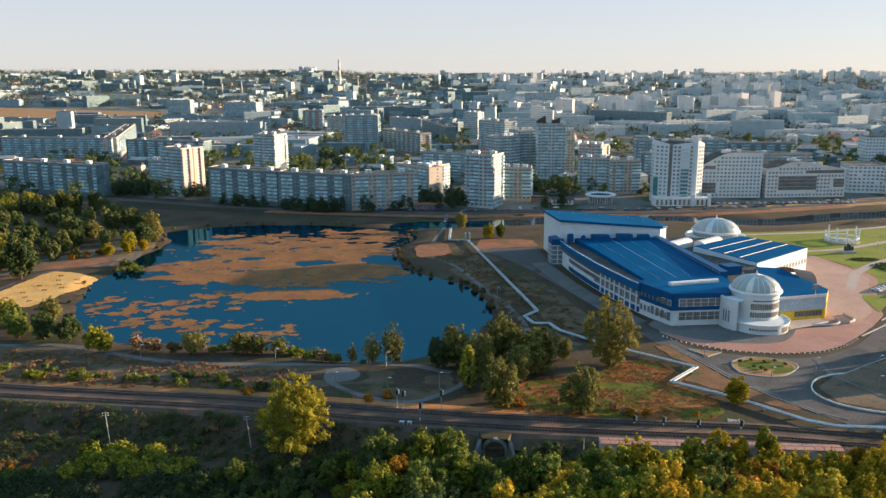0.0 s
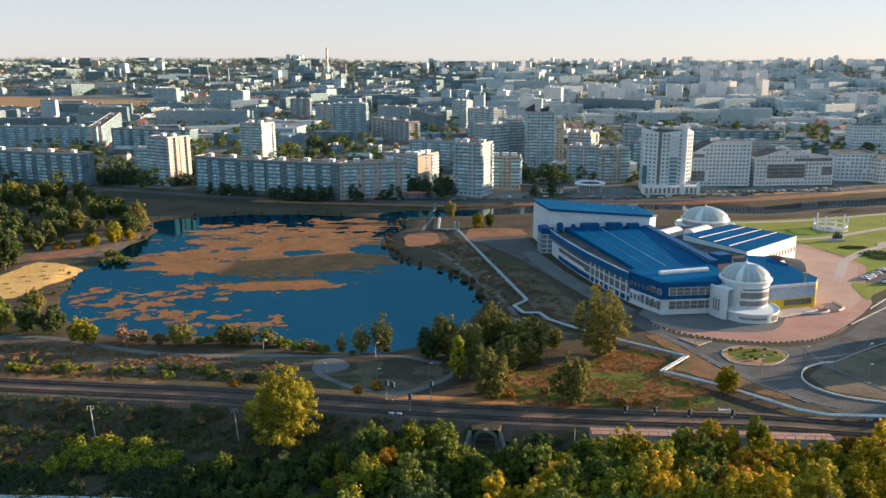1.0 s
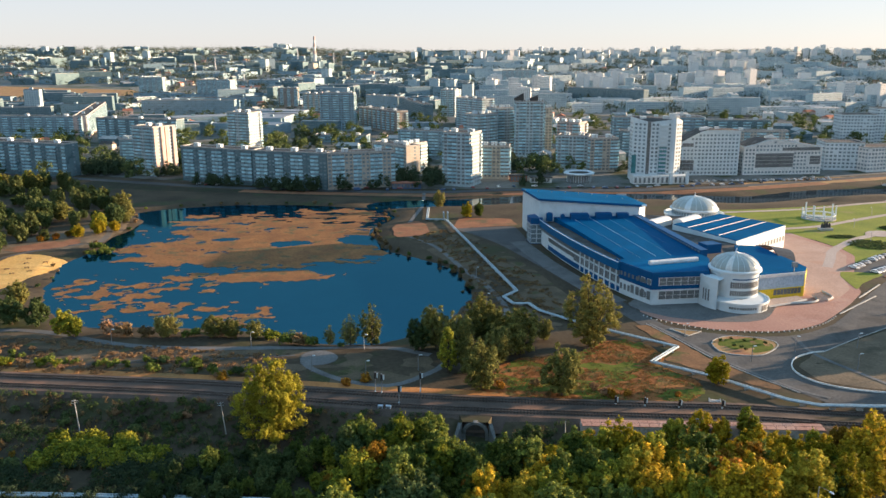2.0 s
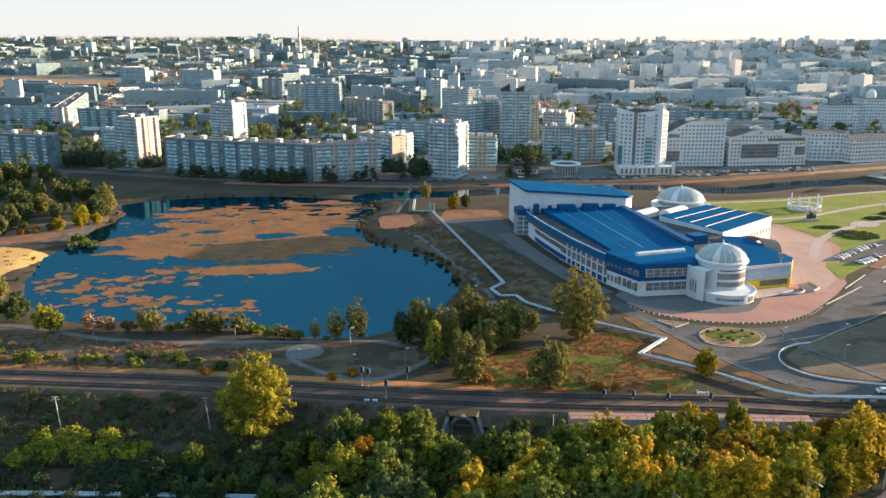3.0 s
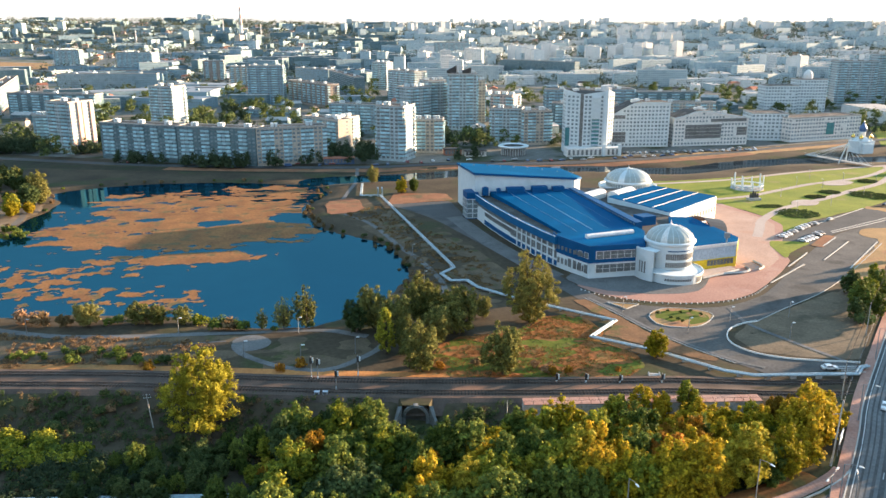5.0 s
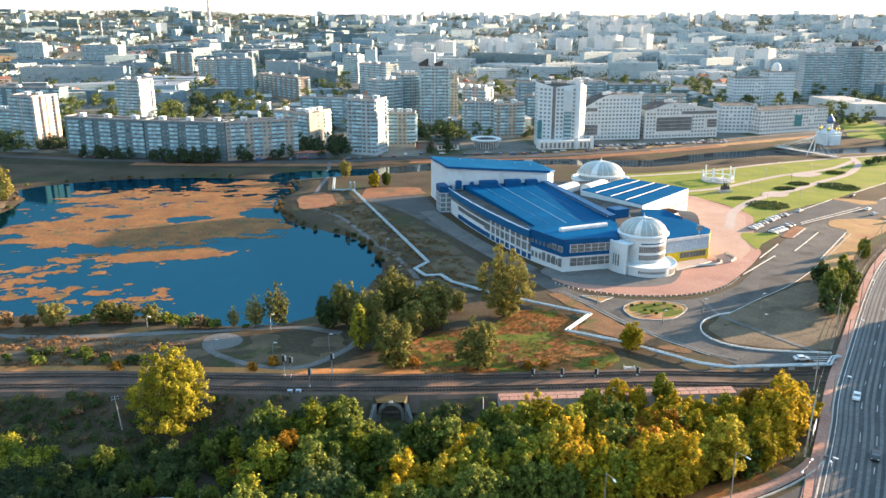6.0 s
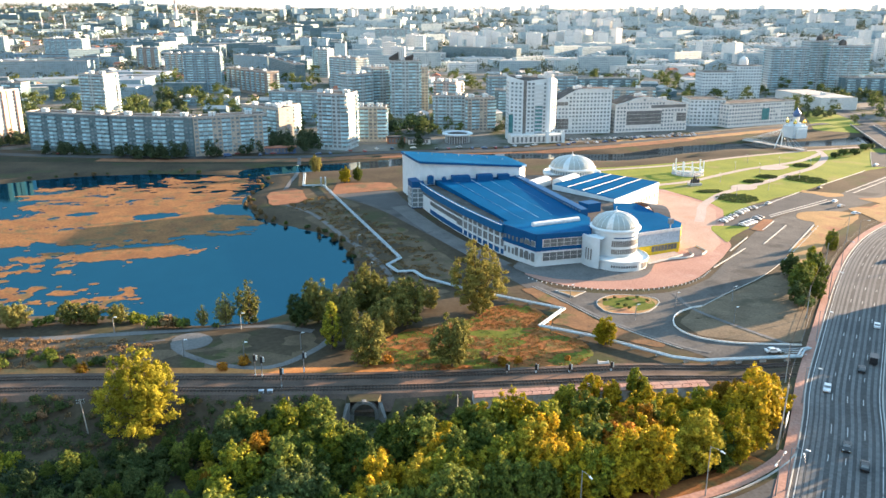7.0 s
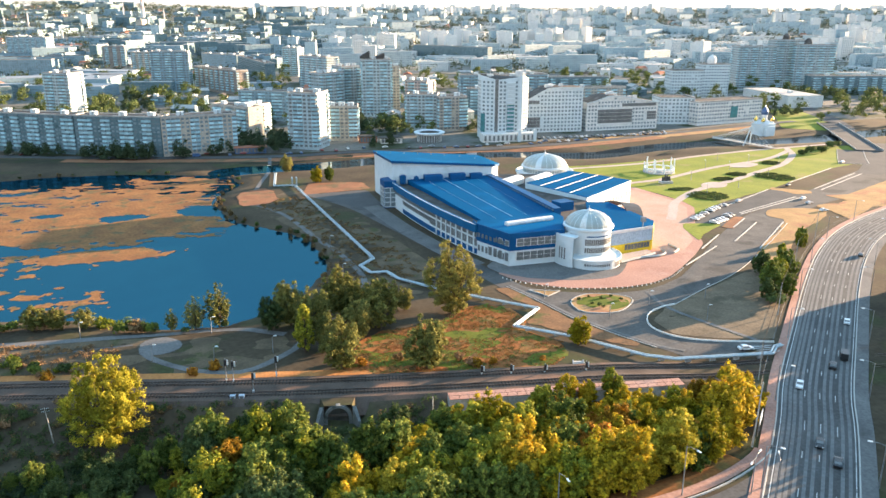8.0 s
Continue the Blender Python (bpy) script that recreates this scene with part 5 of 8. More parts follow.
# the belt of trees between railway and slip road
for y in np.arange(146, 199, 4.9):
    for x in np.arange(-58, 136, 5.2):
        px, py = x + rng.uniform(-2.2, 2.2), y + rng.uniform(-2.0, 2.0)
        q = np.array([[px, py]])
        south = float(np.interp(px, RAIL_LINE[:, 0], RAIL_LINE[:, 1])) - py
        gap = min(float(to_line(q, HIGHWAY)[0]) - (17.5 if py < 172 else 14.8), float(to_line(q, RAMP)[0]) - 14)
        if south < (17.5 if px < 66 else 11.0) or gap < 0 or py < 143 or (px < -20 and py > 190) or (px > 9 and px < 30 and south < 30):
            continue
        f = 0.1 + noise.noise((px / 12, py / 12, 3.3)) + 0.62 * float(ease((px - 18) / 55)) + rng.uniform(-0.42, 0.42)
        j = int(rng.integers(0, 3))
        if px < 20:
            f -= 0.08 + 0.4 * float(ease((-5 - px) / 30))
        key = ("gold%d" % j) if f > 0.62 else ("orange%d" % (j % 2)) if f > 0.5 else ("yellow%d" % j) if f > 0.2 else ("green%d" % j) if f > -0.34 else ("dark%d" % j)
        edge = min(1.0, max(0.0, (south - 15) / 14))
        s = (0.72 + 0.42 * edge) * rng.choice([0.5, 0.7, 0.82, 0.92, 1.05]) * rng.uniform(0.92, 1.08) * (0.5 if px < -14 else 1.05 if px > 66 else 1.0)
        plant(key, px, py, s, tall=rng.uniform(0.85, 1.1))
# wood on the west shore
WOOD = ring([(-330, 330), (-215, 372), (-205, 410), (-176, 424), (-166, 440), (-160, 466), (-178, 500), (-206, 545), (-250, 590), (-330, 610), (-400, 560)], 8)
for y in np.arange(330, 615, 11.5):
    for x in np.arange(-400, -155, 11.5):
        px, py = x + rng.uniform(-4, 4), y + rng.uniform(-4, 4)
        if inside(np.array([[px, py]]), WOOD)[0] < 0 or rng.random() < 0.30:
            continue
        f = noise.noise((px / 25, py / 25, 8.0)) + rng.uniform(-0.3, 0.3)
        key = ["fyellow0", "fwillow0", "fgreen1", "fgreen0", "fdark1", "fdark0", "fgreen0", "fwillow1"][int(np.clip((0.5 - f) * 8, 0, 7))]
        plant(key, px, py, rng.choice([0.6, 0.8, 1.0, 1.2]) * rng.uniform(0.9, 1.1), tall=rng.uniform(0.8, 1.1))
for x, y, s_ in ((-170, 436, 0.9), (-178, 428, 0.8), (-164, 444, 0.7)):
    plant("gold1", x, y, s_, tall=0.8)
for x, y in ((-188, 424), (-194, 420), (-184, 431)):
    plant("orange0", x, y, 0.55, tall=0.7)
plant("dark2", -200, 378, 1.6, tall=1.15)
# bushes: banks, railway slope, rough ground
for n, (x0, x1, y0, y1, keys, s0, s1) in enumerate(((-92, -70, 189, 201, "1111", 0.8, 1.3), (-70, -60, 189, 195, "1110", 0.6, 1.0), (-120, -45, 205, 219, "3332", 0.4, 0.8), (-112, -99, 192, 199, "4424", 0.3, 0.6), (-130, -95, 183, 189, "3330", 0.8, 1.2))):
    for _ in range((46, 18, 22, 18, 20)[n]):
        plant("bush" + keys[int(rng.integers(0, len(keys)))], rng.uniform(x0, x1), rng.uniform(y0, y1), rng.uniform(s0, s1))
for x0, x1, off, n, keys in ((-160, -50, 15, 40, "000133"), (-150, 0, 10, 12, "42"), (20, 80, 12, 14, "42")):
    for _ in range(n):
        px = rng.uniform(x0, x1)
        plant("bush" + keys[int(rng.integers(0, len(keys)))], px, float(np.interp(px, RAIL_LINE[:, 0], RAIL_LINE[:, 1])) + off + rng.uniform(-3, 5), rng.uniform(0.4, 1.0))
for i in range(0, len(LAKE), 2):
    px, py = LAKE[i]
    for _ in range(1 if px < 0 else 2):
        a = rng.uniform(1, 5)
        cxy = np.array([-70.0, 390.0])
        d = (np.array([px, py]) - cxy) / np.linalg.norm(np.array([px, py]) - cxy)
        if rng.random() < 0.55:
            plant("bush" + "02233"[int(rng.integers(0, 5))], px + d[0] * a + rng.uniform(-2, 2), py + d[1] * a + rng.uniform(-2, 2), rng.uniform(0.35, 0.8))

# trees east of the highway, whose long shadows cross it
for i in range(6, 46):
    for off in ((27, 33, 40) if i < 24 else (27, 37)):
        p = HIGHWAY[i] - HN[i] * (off + rng.uniform(-2, 2)) + rng.uniform(-1.5, 1.5, 2)
        if rng.random() < (0.95 if i < 24 else 0.7):
            plant(["fyellow0", "fgreen1", "fgreen0", "fwillow0", "fyellow1", "fdark1"][int(rng.integers(0, 6))], p[0], p[1], rng.uniform(0.9, 1.35))
# rough growth: weeds on the slope south of the railway and tufts in the meadows
def tufts(name, label, n, box, outline, size, height, mat, seed, count, blade=0.24):
    r = np.random.default_rng(seed)
    xy = np.stack([r.uniform(box[0], box[1], n), r.uniform(box[2], box[3], n)], 1)
    if outline is not None:
        xy = xy[inside(xy, outline) > 0]
    keep = np.array([noise.noise((x / 9, y / 9, seed)) for x, y in xy]) > -0.25
    xy = xy[keep]
    z = ground_z(xy)
    lob = [(x, y, k + height * 0.4, size * r.uniform(0.6, 1.3), height * r.uniform(0.4, 1.2)) for (x, y), k in zip(xy, z)]
    tagged(new(name, crown_mesh(name, lob, count, blade, mat, seed)), label, "grass", "", "stuff")


SLOPE = [(-150, 170), (-150, 231), (-100, 223.5), (-60, 217.5), (-20, 210), (9, 204), (10, 196), (28, 194), (30, 200.5), (44, 199), (44, 175), (-20, 160), (-90, 165)]
tufts("tall_weeds", "dark green weeds on the railway slope", 3400, (-150, 44, 160, 232), SLOPE, 1.0, 1.4, LEAF_DARK, 11, 110000)
# these shrubs carry the shade of the slope in their leaf colour
tufts("dark_shrubs", "dark green shrubs below the railway slope", 520, (-130, -38, 168, 191), None, 1.5, 1.9, LEAF_SHADED, 21, 52000, 0.3)
tufts("dry_weeds", "brown dry weeds on the slope", 900, (-150, 44, 160, 232), SLOPE, 0.8, 1.3, LEAF_DRY, 12, 34000)
tufts("meadow_grass", "rusty grass tufts in the meadow", 7000, (18, 92, 208, 262), MEADOW, 0.7, 0.12, LEAF_RUST, 13, 22000)
tufts("meadow_green", "green grass tufts in the meadow", 1200, (18, 92, 208, 262), MEADOW, 0.8, 0.16, LEAF_OLIVE, 14, 9000)
BANK = [(-150, 243), (-150, 275), (-60, 256), (-40, 252), (-36, 236), (-60, 236), (-110, 240)]
tufts("bank_grass", "dark rough grass between pond and railway", 1200, (-150, -35, 234, 276), BANK, 1.0, 0.5, LEAF_DRY, 15, 26000)
EASTBANK = [(20, 290), (30, 330), (26, 360), (14, 395), (0, 420), (20, 440), (38, 400), (56, 340), (60, 300), (44, 280)]
tufts("slope_grass", "dark rough grass between pond and arena", 1500, (0, 62, 278, 442), EASTBANK, 1.1, 0.4, LEAF_DRY, 16, 26000)
tufts("reeds", "dark reeds along the pond's east bank", 500, (-25, 32, 300, 500), [(-24, 500), (-8, 480), (-17, 440), (-10, 400), (12, 374), (25, 352), (28, 322), (22, 318), (20, 350), (8, 368), (-14, 396), (-23, 440), (-14, 482)], 1.0, 1.6, LEAF_DRY, 17, 15000)

# ---- flats and other buildings of the city ----


FOOT = []


def built_on(x, y, margin):
    """Whether a point of the plan lies on a building, or nearer to it than the margin."""
    for ax, ay, c, q, ln, dp in FOOT:
        u, v = (x - ax) * c + (y - ay) * q, (y - ay) * c - (x - ax) * q
        if -margin < u < ln + margin and -margin < v < dp + margin:
            return True
    return False


def block(name, label, a, b, depth, h, floors, wall, style="slab", roof_boxes=4, band=None, base=0.0, seed=0, category="apartment block", group="flats of the city"):
    """A building whose front runs from a to b (the camera's side is to the right of that way); windows, balconies and roof are its parts."""
    r = random.Random(seed)
    ax, ay = a
    ln = math.hypot(b[0] - ax, b[1] - ay)
    turn = math.degrees(math.atan2(b[1] - ay, b[0] - ax))
    t = thing(name, label, category, pose(ax, ay, base, 0, 0, turn), group)
    FOOT.append((ax, ay, math.cos(radians(turn)), math.sin(radians(turn)), ln, depth))
    fl = (h - 1.6) / floors
    k = Mesh()
    k.box(0, ln, 0, depth, -1.0, h)
    k.box(-0.15, ln + 0.15, -0.15, depth + 0.15, -1.0, 1.0)
    part("wall", k, wall, t)
    k = Mesh()
    for x0, x1, y0, y1 in ((-0.2, ln + 0.2, -0.2, 0.35), (-0.2, ln + 0.2, depth - 0.35, depth + 0.2), (-0.2, 0.35, 0.35, depth - 0.35), (ln - 0.35, ln + 0.2, 0.35, depth - 0.35)):
        k.box(x0, x1, y0, y1, h - 0.25, h + 0.75)
    k.face([(0.3, 0.3, h + 0.06), (ln - 0.3, 0.3, h + 0.06), (ln - 0.3, depth - 0.3, h + 0.06), (0.3, depth - 0.3, h + 0.06)], 1)
    part("roof", k, [CONCRETE, BITUMEN], t, "flat bitumen roof with a parapet")
    for i in range(roof_boxes):
        k = Mesh()
        x = ln * (i + 0.5) / roof_boxes + r.uniform(-2, 2)
        k.box(x - 2.1, x - 0.2, depth * 0.4, depth * 0.4 + 3.4, h, h + 2.6)
        k.box(x + 0.7, x + 2.3, depth * 0.4, depth * 0.4 + 3.0, h, h + 2.2)
        k.box(x - 2.3, x + 2.5, depth * 0.4 - 0.2, depth * 0.4 + 3.6, h + 2.3, h + 2.45)
        part("lift_house", k, WHITE, t, "white rooftop lift house")
    near = math.hypot(ax, ay) < 720
    wins, bals = {}, {}
    bay = 3.1
    for side, (sl, sd) in enumerate(((ln, 0), (depth, 1), (depth, 3), (ln, 2))):
        if side == 3 and style == "far":
            break
        n = max(1, int(sl / bay))
        w = sl / n

        def put(mesh, u0, u1, o0, o1, z0, z1):
            if sd == 0:
                mesh.box(u0, u1, -o1, -o0, z0, z1)
            elif sd == 2:
                mesh.box(ln - u1, ln - u0, depth + o0, depth + o1, z0, z1)
            elif sd == 1:
                mesh.box(ln + o0, ln + o1, u0, u1, z0, z1)
            else:
                mesh.box(-o1, -o0, u0, u1, z0, z1)

        for i in range(n):
            spot = (side, i) if near else 0
            win, bal = wins.setdefault(spot, Mesh()), bals.setdefault((side, i // 3) if near else 0, Mesh())
            stack = style == "slab" and i % 9 in (1, 2, 3, 6, 7) and side in (0, 3) or style == "tower" and i % 4 in (1, 2) and side in (0, 3) or style == "tower" and side in (1, 2) and i in (0, n - 1)
            blind = side in (1, 2) and style == "slab" and n > 2
            for q in range(floors):
                z = 1.3 + q * fl
                if stack and q > 0:
                    put(bal, i * w + 0.08, (i + 1) * w - 0.08, 0.0, 1.15, z - 0.35, z + 1.05)
                    put(win, i * w + 0.2, (i + 1) * w - 0.2, 0.0, 0.95 if r.random() < 0.55 else 0.1, z + 1.07, z + 2.2)
                elif not blind or i == n // 2:
                    if r.random() < 0.97:
                        put(win, i * w + w * 0.2, (i + 1) * w - w * 0.2, 0.0, 0.06, z + 0.7, z + 2.2)
    for names, meshes, mt in ((("window_column", "window_grid"), wins, GLASS if style != "tower" else DARKGLASS), (("balcony_column", "balcony_grid"), bals, band or BALCONY)):
        for k in meshes.values():
            if k.f:
                tagged(part(names[0] if near else names[1], k, mt, t), kind="stuff")
    return t


GREY, PWHITE, BEIGE, BLUISH, BROWN, PPINK = PANEL_MATS
block("apartment_block", "nine-storey grey panel block with white balconies", (-375, 690), (-277, 650), 14, 26.5, 9, GREY, seed=1)
red_tower = block("apartment_tower", "fourteen-storey white tower with a lit reddish side", (-227.1, 663.4), (-205.8, 648.6), 22, 39.5, 14, PWHITE, "tower", 2, seed=2)
for y0, y1 in ((0.3, 2.9), (6.4, 9.1), (9.9, 12.6), (16.1, 18.7)):
    m = Mesh()
    m.box(25.95, 27.2, y0 * 1.15, y1 * 1.15, 1.2, 39.2)
    part("reddish_panel", m, PANEL_MATS[5], red_tower, "reddish side panel")
block("apartment_block", "low dark block beside the tower", (-252, 700), (-233, 695), 16, 25, 9, BLUISH, seed=3)
block("apartment_block", "long nine-storey panel block with white balcony stacks", (-179, 630), (-118, 598), 14, 26.5, 9, GREY, roof_boxes=3, seed=4)
block("apartment_block", "long nine-storey panel block with white balcony stacks", (-117.4, 597.7), (-60, 577), 14, 26.5, 9, GREY, roof_boxes=3, seed=5)
block("apartment_block", "long nine-storey panel block with white balcony stacks", (-59.4, 576.8), (-11, 588), 14, 26.5, 9, BEIGE, roof_boxes=2, seed=6)
block("apartment_tower", "sixteen-storey white tower behind the long block", (-181, 800), (-158.5, 787), 20, 41, 14, PWHITE, "tower", 2, seed=7)
block("apartment_tower", "fourteen-storey white tower at the embankment", (25, 592), (44, 582.3), 22, 39.5, 14, PWHITE, "tower", 2, seed=8)
block("apartment_block", "nine-storey beige block beside the white tower", (54, 622), (77, 618), 14, 26, 9, BEIGE, "tower", 3, seed=9)
block("apartment_block", "ten-storey white stepped block", (124, 668), (148, 660), 18, 29, 10, PWHITE, "tower", 2, seed=10)
block("apartment_block", "ten-storey beige stepped block", (148.5, 652), (172, 654), 18, 28, 10, BEIGE, "tower", 2, seed=11)
for nm, lab, a, b, d, h, f, mt, st, s in (
        ("apartment_block", "nine-storey bluish panel block", (-530, 973), (-384, 947), 14, 26.5, 9, BLUISH, "slab", 20), ("apartment_block", "distant nine-storey panel block", (-608, 1116), (-502, 1135), 14, 26.5, 9, GREY, "slab", 21),
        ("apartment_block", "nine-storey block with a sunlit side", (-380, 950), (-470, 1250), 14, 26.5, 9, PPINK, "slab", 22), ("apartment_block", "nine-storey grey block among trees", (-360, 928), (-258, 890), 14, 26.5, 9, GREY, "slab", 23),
        ("apartment_tower", "pale distant tower block", (-600, 1790), (-548, 1785), 22, 40, 14, PWHITE, "tower", 24), ("apartment_tower", "pale distant tower block", (-455, 1720), (-378, 1685), 22, 40, 14, PWHITE, "tower", 25),
        ("apartment_block", "long bluish panel block", (-429, 1289), (-281, 1280), 14, 26.5, 9, BLUISH, "slab", 26), ("apartment_tower", "brownish tower block among trees", (-245, 1480), (-210, 1480), 20, 36, 12, BROWN, "tower", 27),
        ("apartment_block", "beige block with many windows", (-181, 1340), (-143, 1310), 16, 34, 11, BEIGE, "tower", 28), ("apartment_tower", "broad seventeen-storey grey-blue tower", (-117, 1040), (-74, 1036), 18, 48, 16, BLUISH, "tower", 29),
        ("apartment_block", "brown brick stepped apartment block", (-70, 1075), (-18, 985), 16, 28, 9, BROWN, "tower", 30), ("apartment_block", "long bluish panel block", (-82, 1431), (-24, 1349), 14, 26.5, 9, BLUISH, "slab", 31),
        ("apartment_block", "long pale panel block", (-22, 1345), (17, 1143), 14, 26.5, 9, GREY, "slab", 32), ("apartment_tower", "pale tower block with a sunlit face", (46, 1270), (67, 1255), 18, 42, 14, PWHITE, "tower", 33),
        ("apartment_tower", "white stepped tower block", (60, 1075), (90, 1025), 20, 40, 13, PWHITE, "tower", 34), ("apartment_tower", "white stepped tower block", (64, 760), (84, 775), 20, 40, 13, PWHITE, "tower", 35),
        ("apartment_tower", "pale stepped tower with balconies", (84, 790), (102, 797), 20, 44, 15, PWHITE, "tower", 36), ("apartment_tower", "tall pale tower with dark roof caps", (100, 760), (126, 757), 24, 52, 17, PWHITE, "tower", 37),
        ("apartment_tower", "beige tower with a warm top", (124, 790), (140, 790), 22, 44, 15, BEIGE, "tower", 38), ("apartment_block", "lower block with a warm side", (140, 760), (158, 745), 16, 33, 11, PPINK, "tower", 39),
        ("apartment_block", "low beige stepped block", (-32, 676), (-3, 640), 14, 24, 8, BEIGE, "slab", 40), ("apartment_block", "white block with balconies", (-2, 652), (14, 672), 14, 24, 8, PWHITE, "tower", 41),
        ("apartment_block", "bluish block behind the tower", (-12, 758), (40, 735), 14, 26.5, 9, BLUISH, "slab", 42), ("apartment_block", "long distant pale slab", (324, 1660), (437, 1500), 14, 26.5, 9, GREY, "slab", 43),
        ("apartment_tower", "tall distant pale tower", (227, 2030), (312, 2020), 26, 46, 15, PWHITE, "tower", 44), ("apartment_tower", "large pale apartment tower", (601, 929), (646, 920), 26, 54, 18, PWHITE, "tower", 45),
        ("apartment_tower", "largest pale tower with a dark cap", (647, 921), (682, 914), 26, 62, 20, PWHITE, "tower", 46), ("apartment_tower", "large pale tower with a dark cap", (662, 902), (709, 891), 9, 57, 18, PWHITE, "tower", 47),
        ("apartment_block", "long low pale panel block", (664, 871), (800, 842), 16, 21, 7, GREY, "slab", 48), ("school_building", "long low two-storey building", (-110, 905), (-50, 890), 14, 8, 2, BLUISH, "slab", 49),
        ("apartment_block", "pale nine-storey panel block", (200, 760), (260, 745), 14, 24, 8, GREY, "slab", 50), ("apartment_block", "pale five-storey panel block", (290, 800), (380, 790), 14, 20, 6, BEIGE, "slab", 51),
        ("apartment_block", "bluish glazed office block", (230, 900), (330, 890), 18, 26, 7, BLUISH, "tower", 52), ("apartment_block", "grey block among dark trees", (330, 930), (420, 920), 16, 20, 6, GREY, "slab", 53)):
    far = math.hypot(a[0], a[1]) > 1200
    block(nm, lab, a, b, d, h, f, mt, "far" if far and st == "slab" else st, 3, seed=s, base=float(ground_z([a])[0]))
# two slanted dark roof caps on the pale tower, solid wedges without rooms
for x, y, w_, h_ in ((104, 764, 9, 7), (118, 762, 8, 5)):
    m = Mesh()
    m.prism([(-w_ / 2, -5), (w_ / 2, -5), (w_ / 2, 5), (-w_ / 2, 5)], 0, [2, h_, h_, 2])
    part("shell", m, BITUMEN, thing("penthouse", "dark slanted penthouse on a pale tower", "penthouse", pose(x, y + 6, 52.7, 0, 0, -6)))
# white waterfront row
def window_rows(t, mat, a, b, zs, height, cuts, gap, out=0.12, skip=None):
    """Windows on the wall of a thing from a to b, one part for every upright row."""
    a, b = np.array(a, float), np.array(b, float)
    for i in range(cuts):
        k = Mesh()
        for z in zs:
            if skip is None or not skip((i + 0.5) / cuts, z):
                along(k, a + (b - a) * (i + gap / 2) / cuts, a + (b - a) * (i + 1 - gap / 2) / cuts, z, z + height, out)
        if k.f:
            tagged(part("window_column", k, mat, t), kind="stuff")


white_tower = thing("white_tower", "sixteen-storey white tower with teal glazing", "apartment block", pose(170, 600, 0, 0, 0, -6.3), "white waterfront row")
TP = [(0, 8), (9.5, 0.6), (12, 0.6), (27.5, 0), (30.5, -0.6), (36, 4.5), (36, 23), (0, 23)]
m = Mesh()
m.prism(TP, -0.5, [48.5, 46.0, 45.6, 47.6, 49.0, 46.5, 46.5, 48.5], 0, 1)
part("wall", m, [WHITE, BITUMEN], white_tower)
floor_z = [7.4 + 2.95 * q for q in range(13)]
window_rows(white_tower, GLASS, (0.6, 7.5), (9.0, 1.0), floor_z, 1.5, 3, 0.5)
window_rows(white_tower, GLASS, (12.4, 0.6), (18.4, 0.4), floor_z, 1.6, 2, 0.42)
window_rows(white_tower, GLASS, (24.6, 0.1), (27.2, 0.0), floor_z, 1.6, 1, 0.4)
window_rows(white_tower, GLASS, (31.0, -0.2), (35.7, 4.2), floor_z, 1.6, 2, 0.35)
window_rows(white_tower, GLASS, (36, 5.5), (36, 21.0), floor_z, 1.5, 5, 0.5)
window_rows(white_tower, GLASS, (0, 22), (0, 9), floor_z, 1.5, 4, 0.5)
for a, b, z0, z1, out, mt_, nm_, lab_ in (((9.5, 0.6), (12, 0.6), 6, 46.5, 0.15, DARKGLASS, "glazed_slit", "dark full-height glazed slit"), ((18.8, 0.3), (24.3, 0.1), 6.5, 27, 1.1, TEALGLASS, "glazed_bay", "teal glazed bay"), ((27.5, 0), (30.5, -0.6), 6, 47.5, 0.7, WHITE, "pilaster", "bright white full-height pilaster"), ((0.2, 7.8), (3.0, 5.6), 6, 20, 0.6, TEALGLASS, "glazed_bay", "teal glazed bay")):
    m = Mesh()
    along(m, a, b, z0, z1, out)
    part(nm_, m, mt_, white_tower, lab_)
for q, z in enumerate(floor_z):
    m = Mesh()
    along(m, (18.8, 0.3), (24.3, 0.1), z - 0.4, z + 0.75, 1.3)
    part("balcony", m, WHITE if z > 26 else GREYBLUE, white_tower)
for x, y, h_ in ((29, 8, 5.5), (25, 12, 3.2), (33, 14, 3.6), (8, 14, 2.6)):
    m = Mesh()
    m.box(x - 2.2, x + 2.2, y - 2.5, y + 2.5, 44, 46.2 + h_)
    m.tube([(x, y, 46 + h_), (x, y, 50.5 + h_)], 0.12, 0, 5)
    part("roof_house", m, CREAM, white_tower, "rooftop plant house with a mast")


FOOT += [(170, 590, 1.0, 0.0, 42, 34), (212, 630, 1.0, 0.0, 54, 22), (268, 630, 1.0, 0.0, 68, 28)]


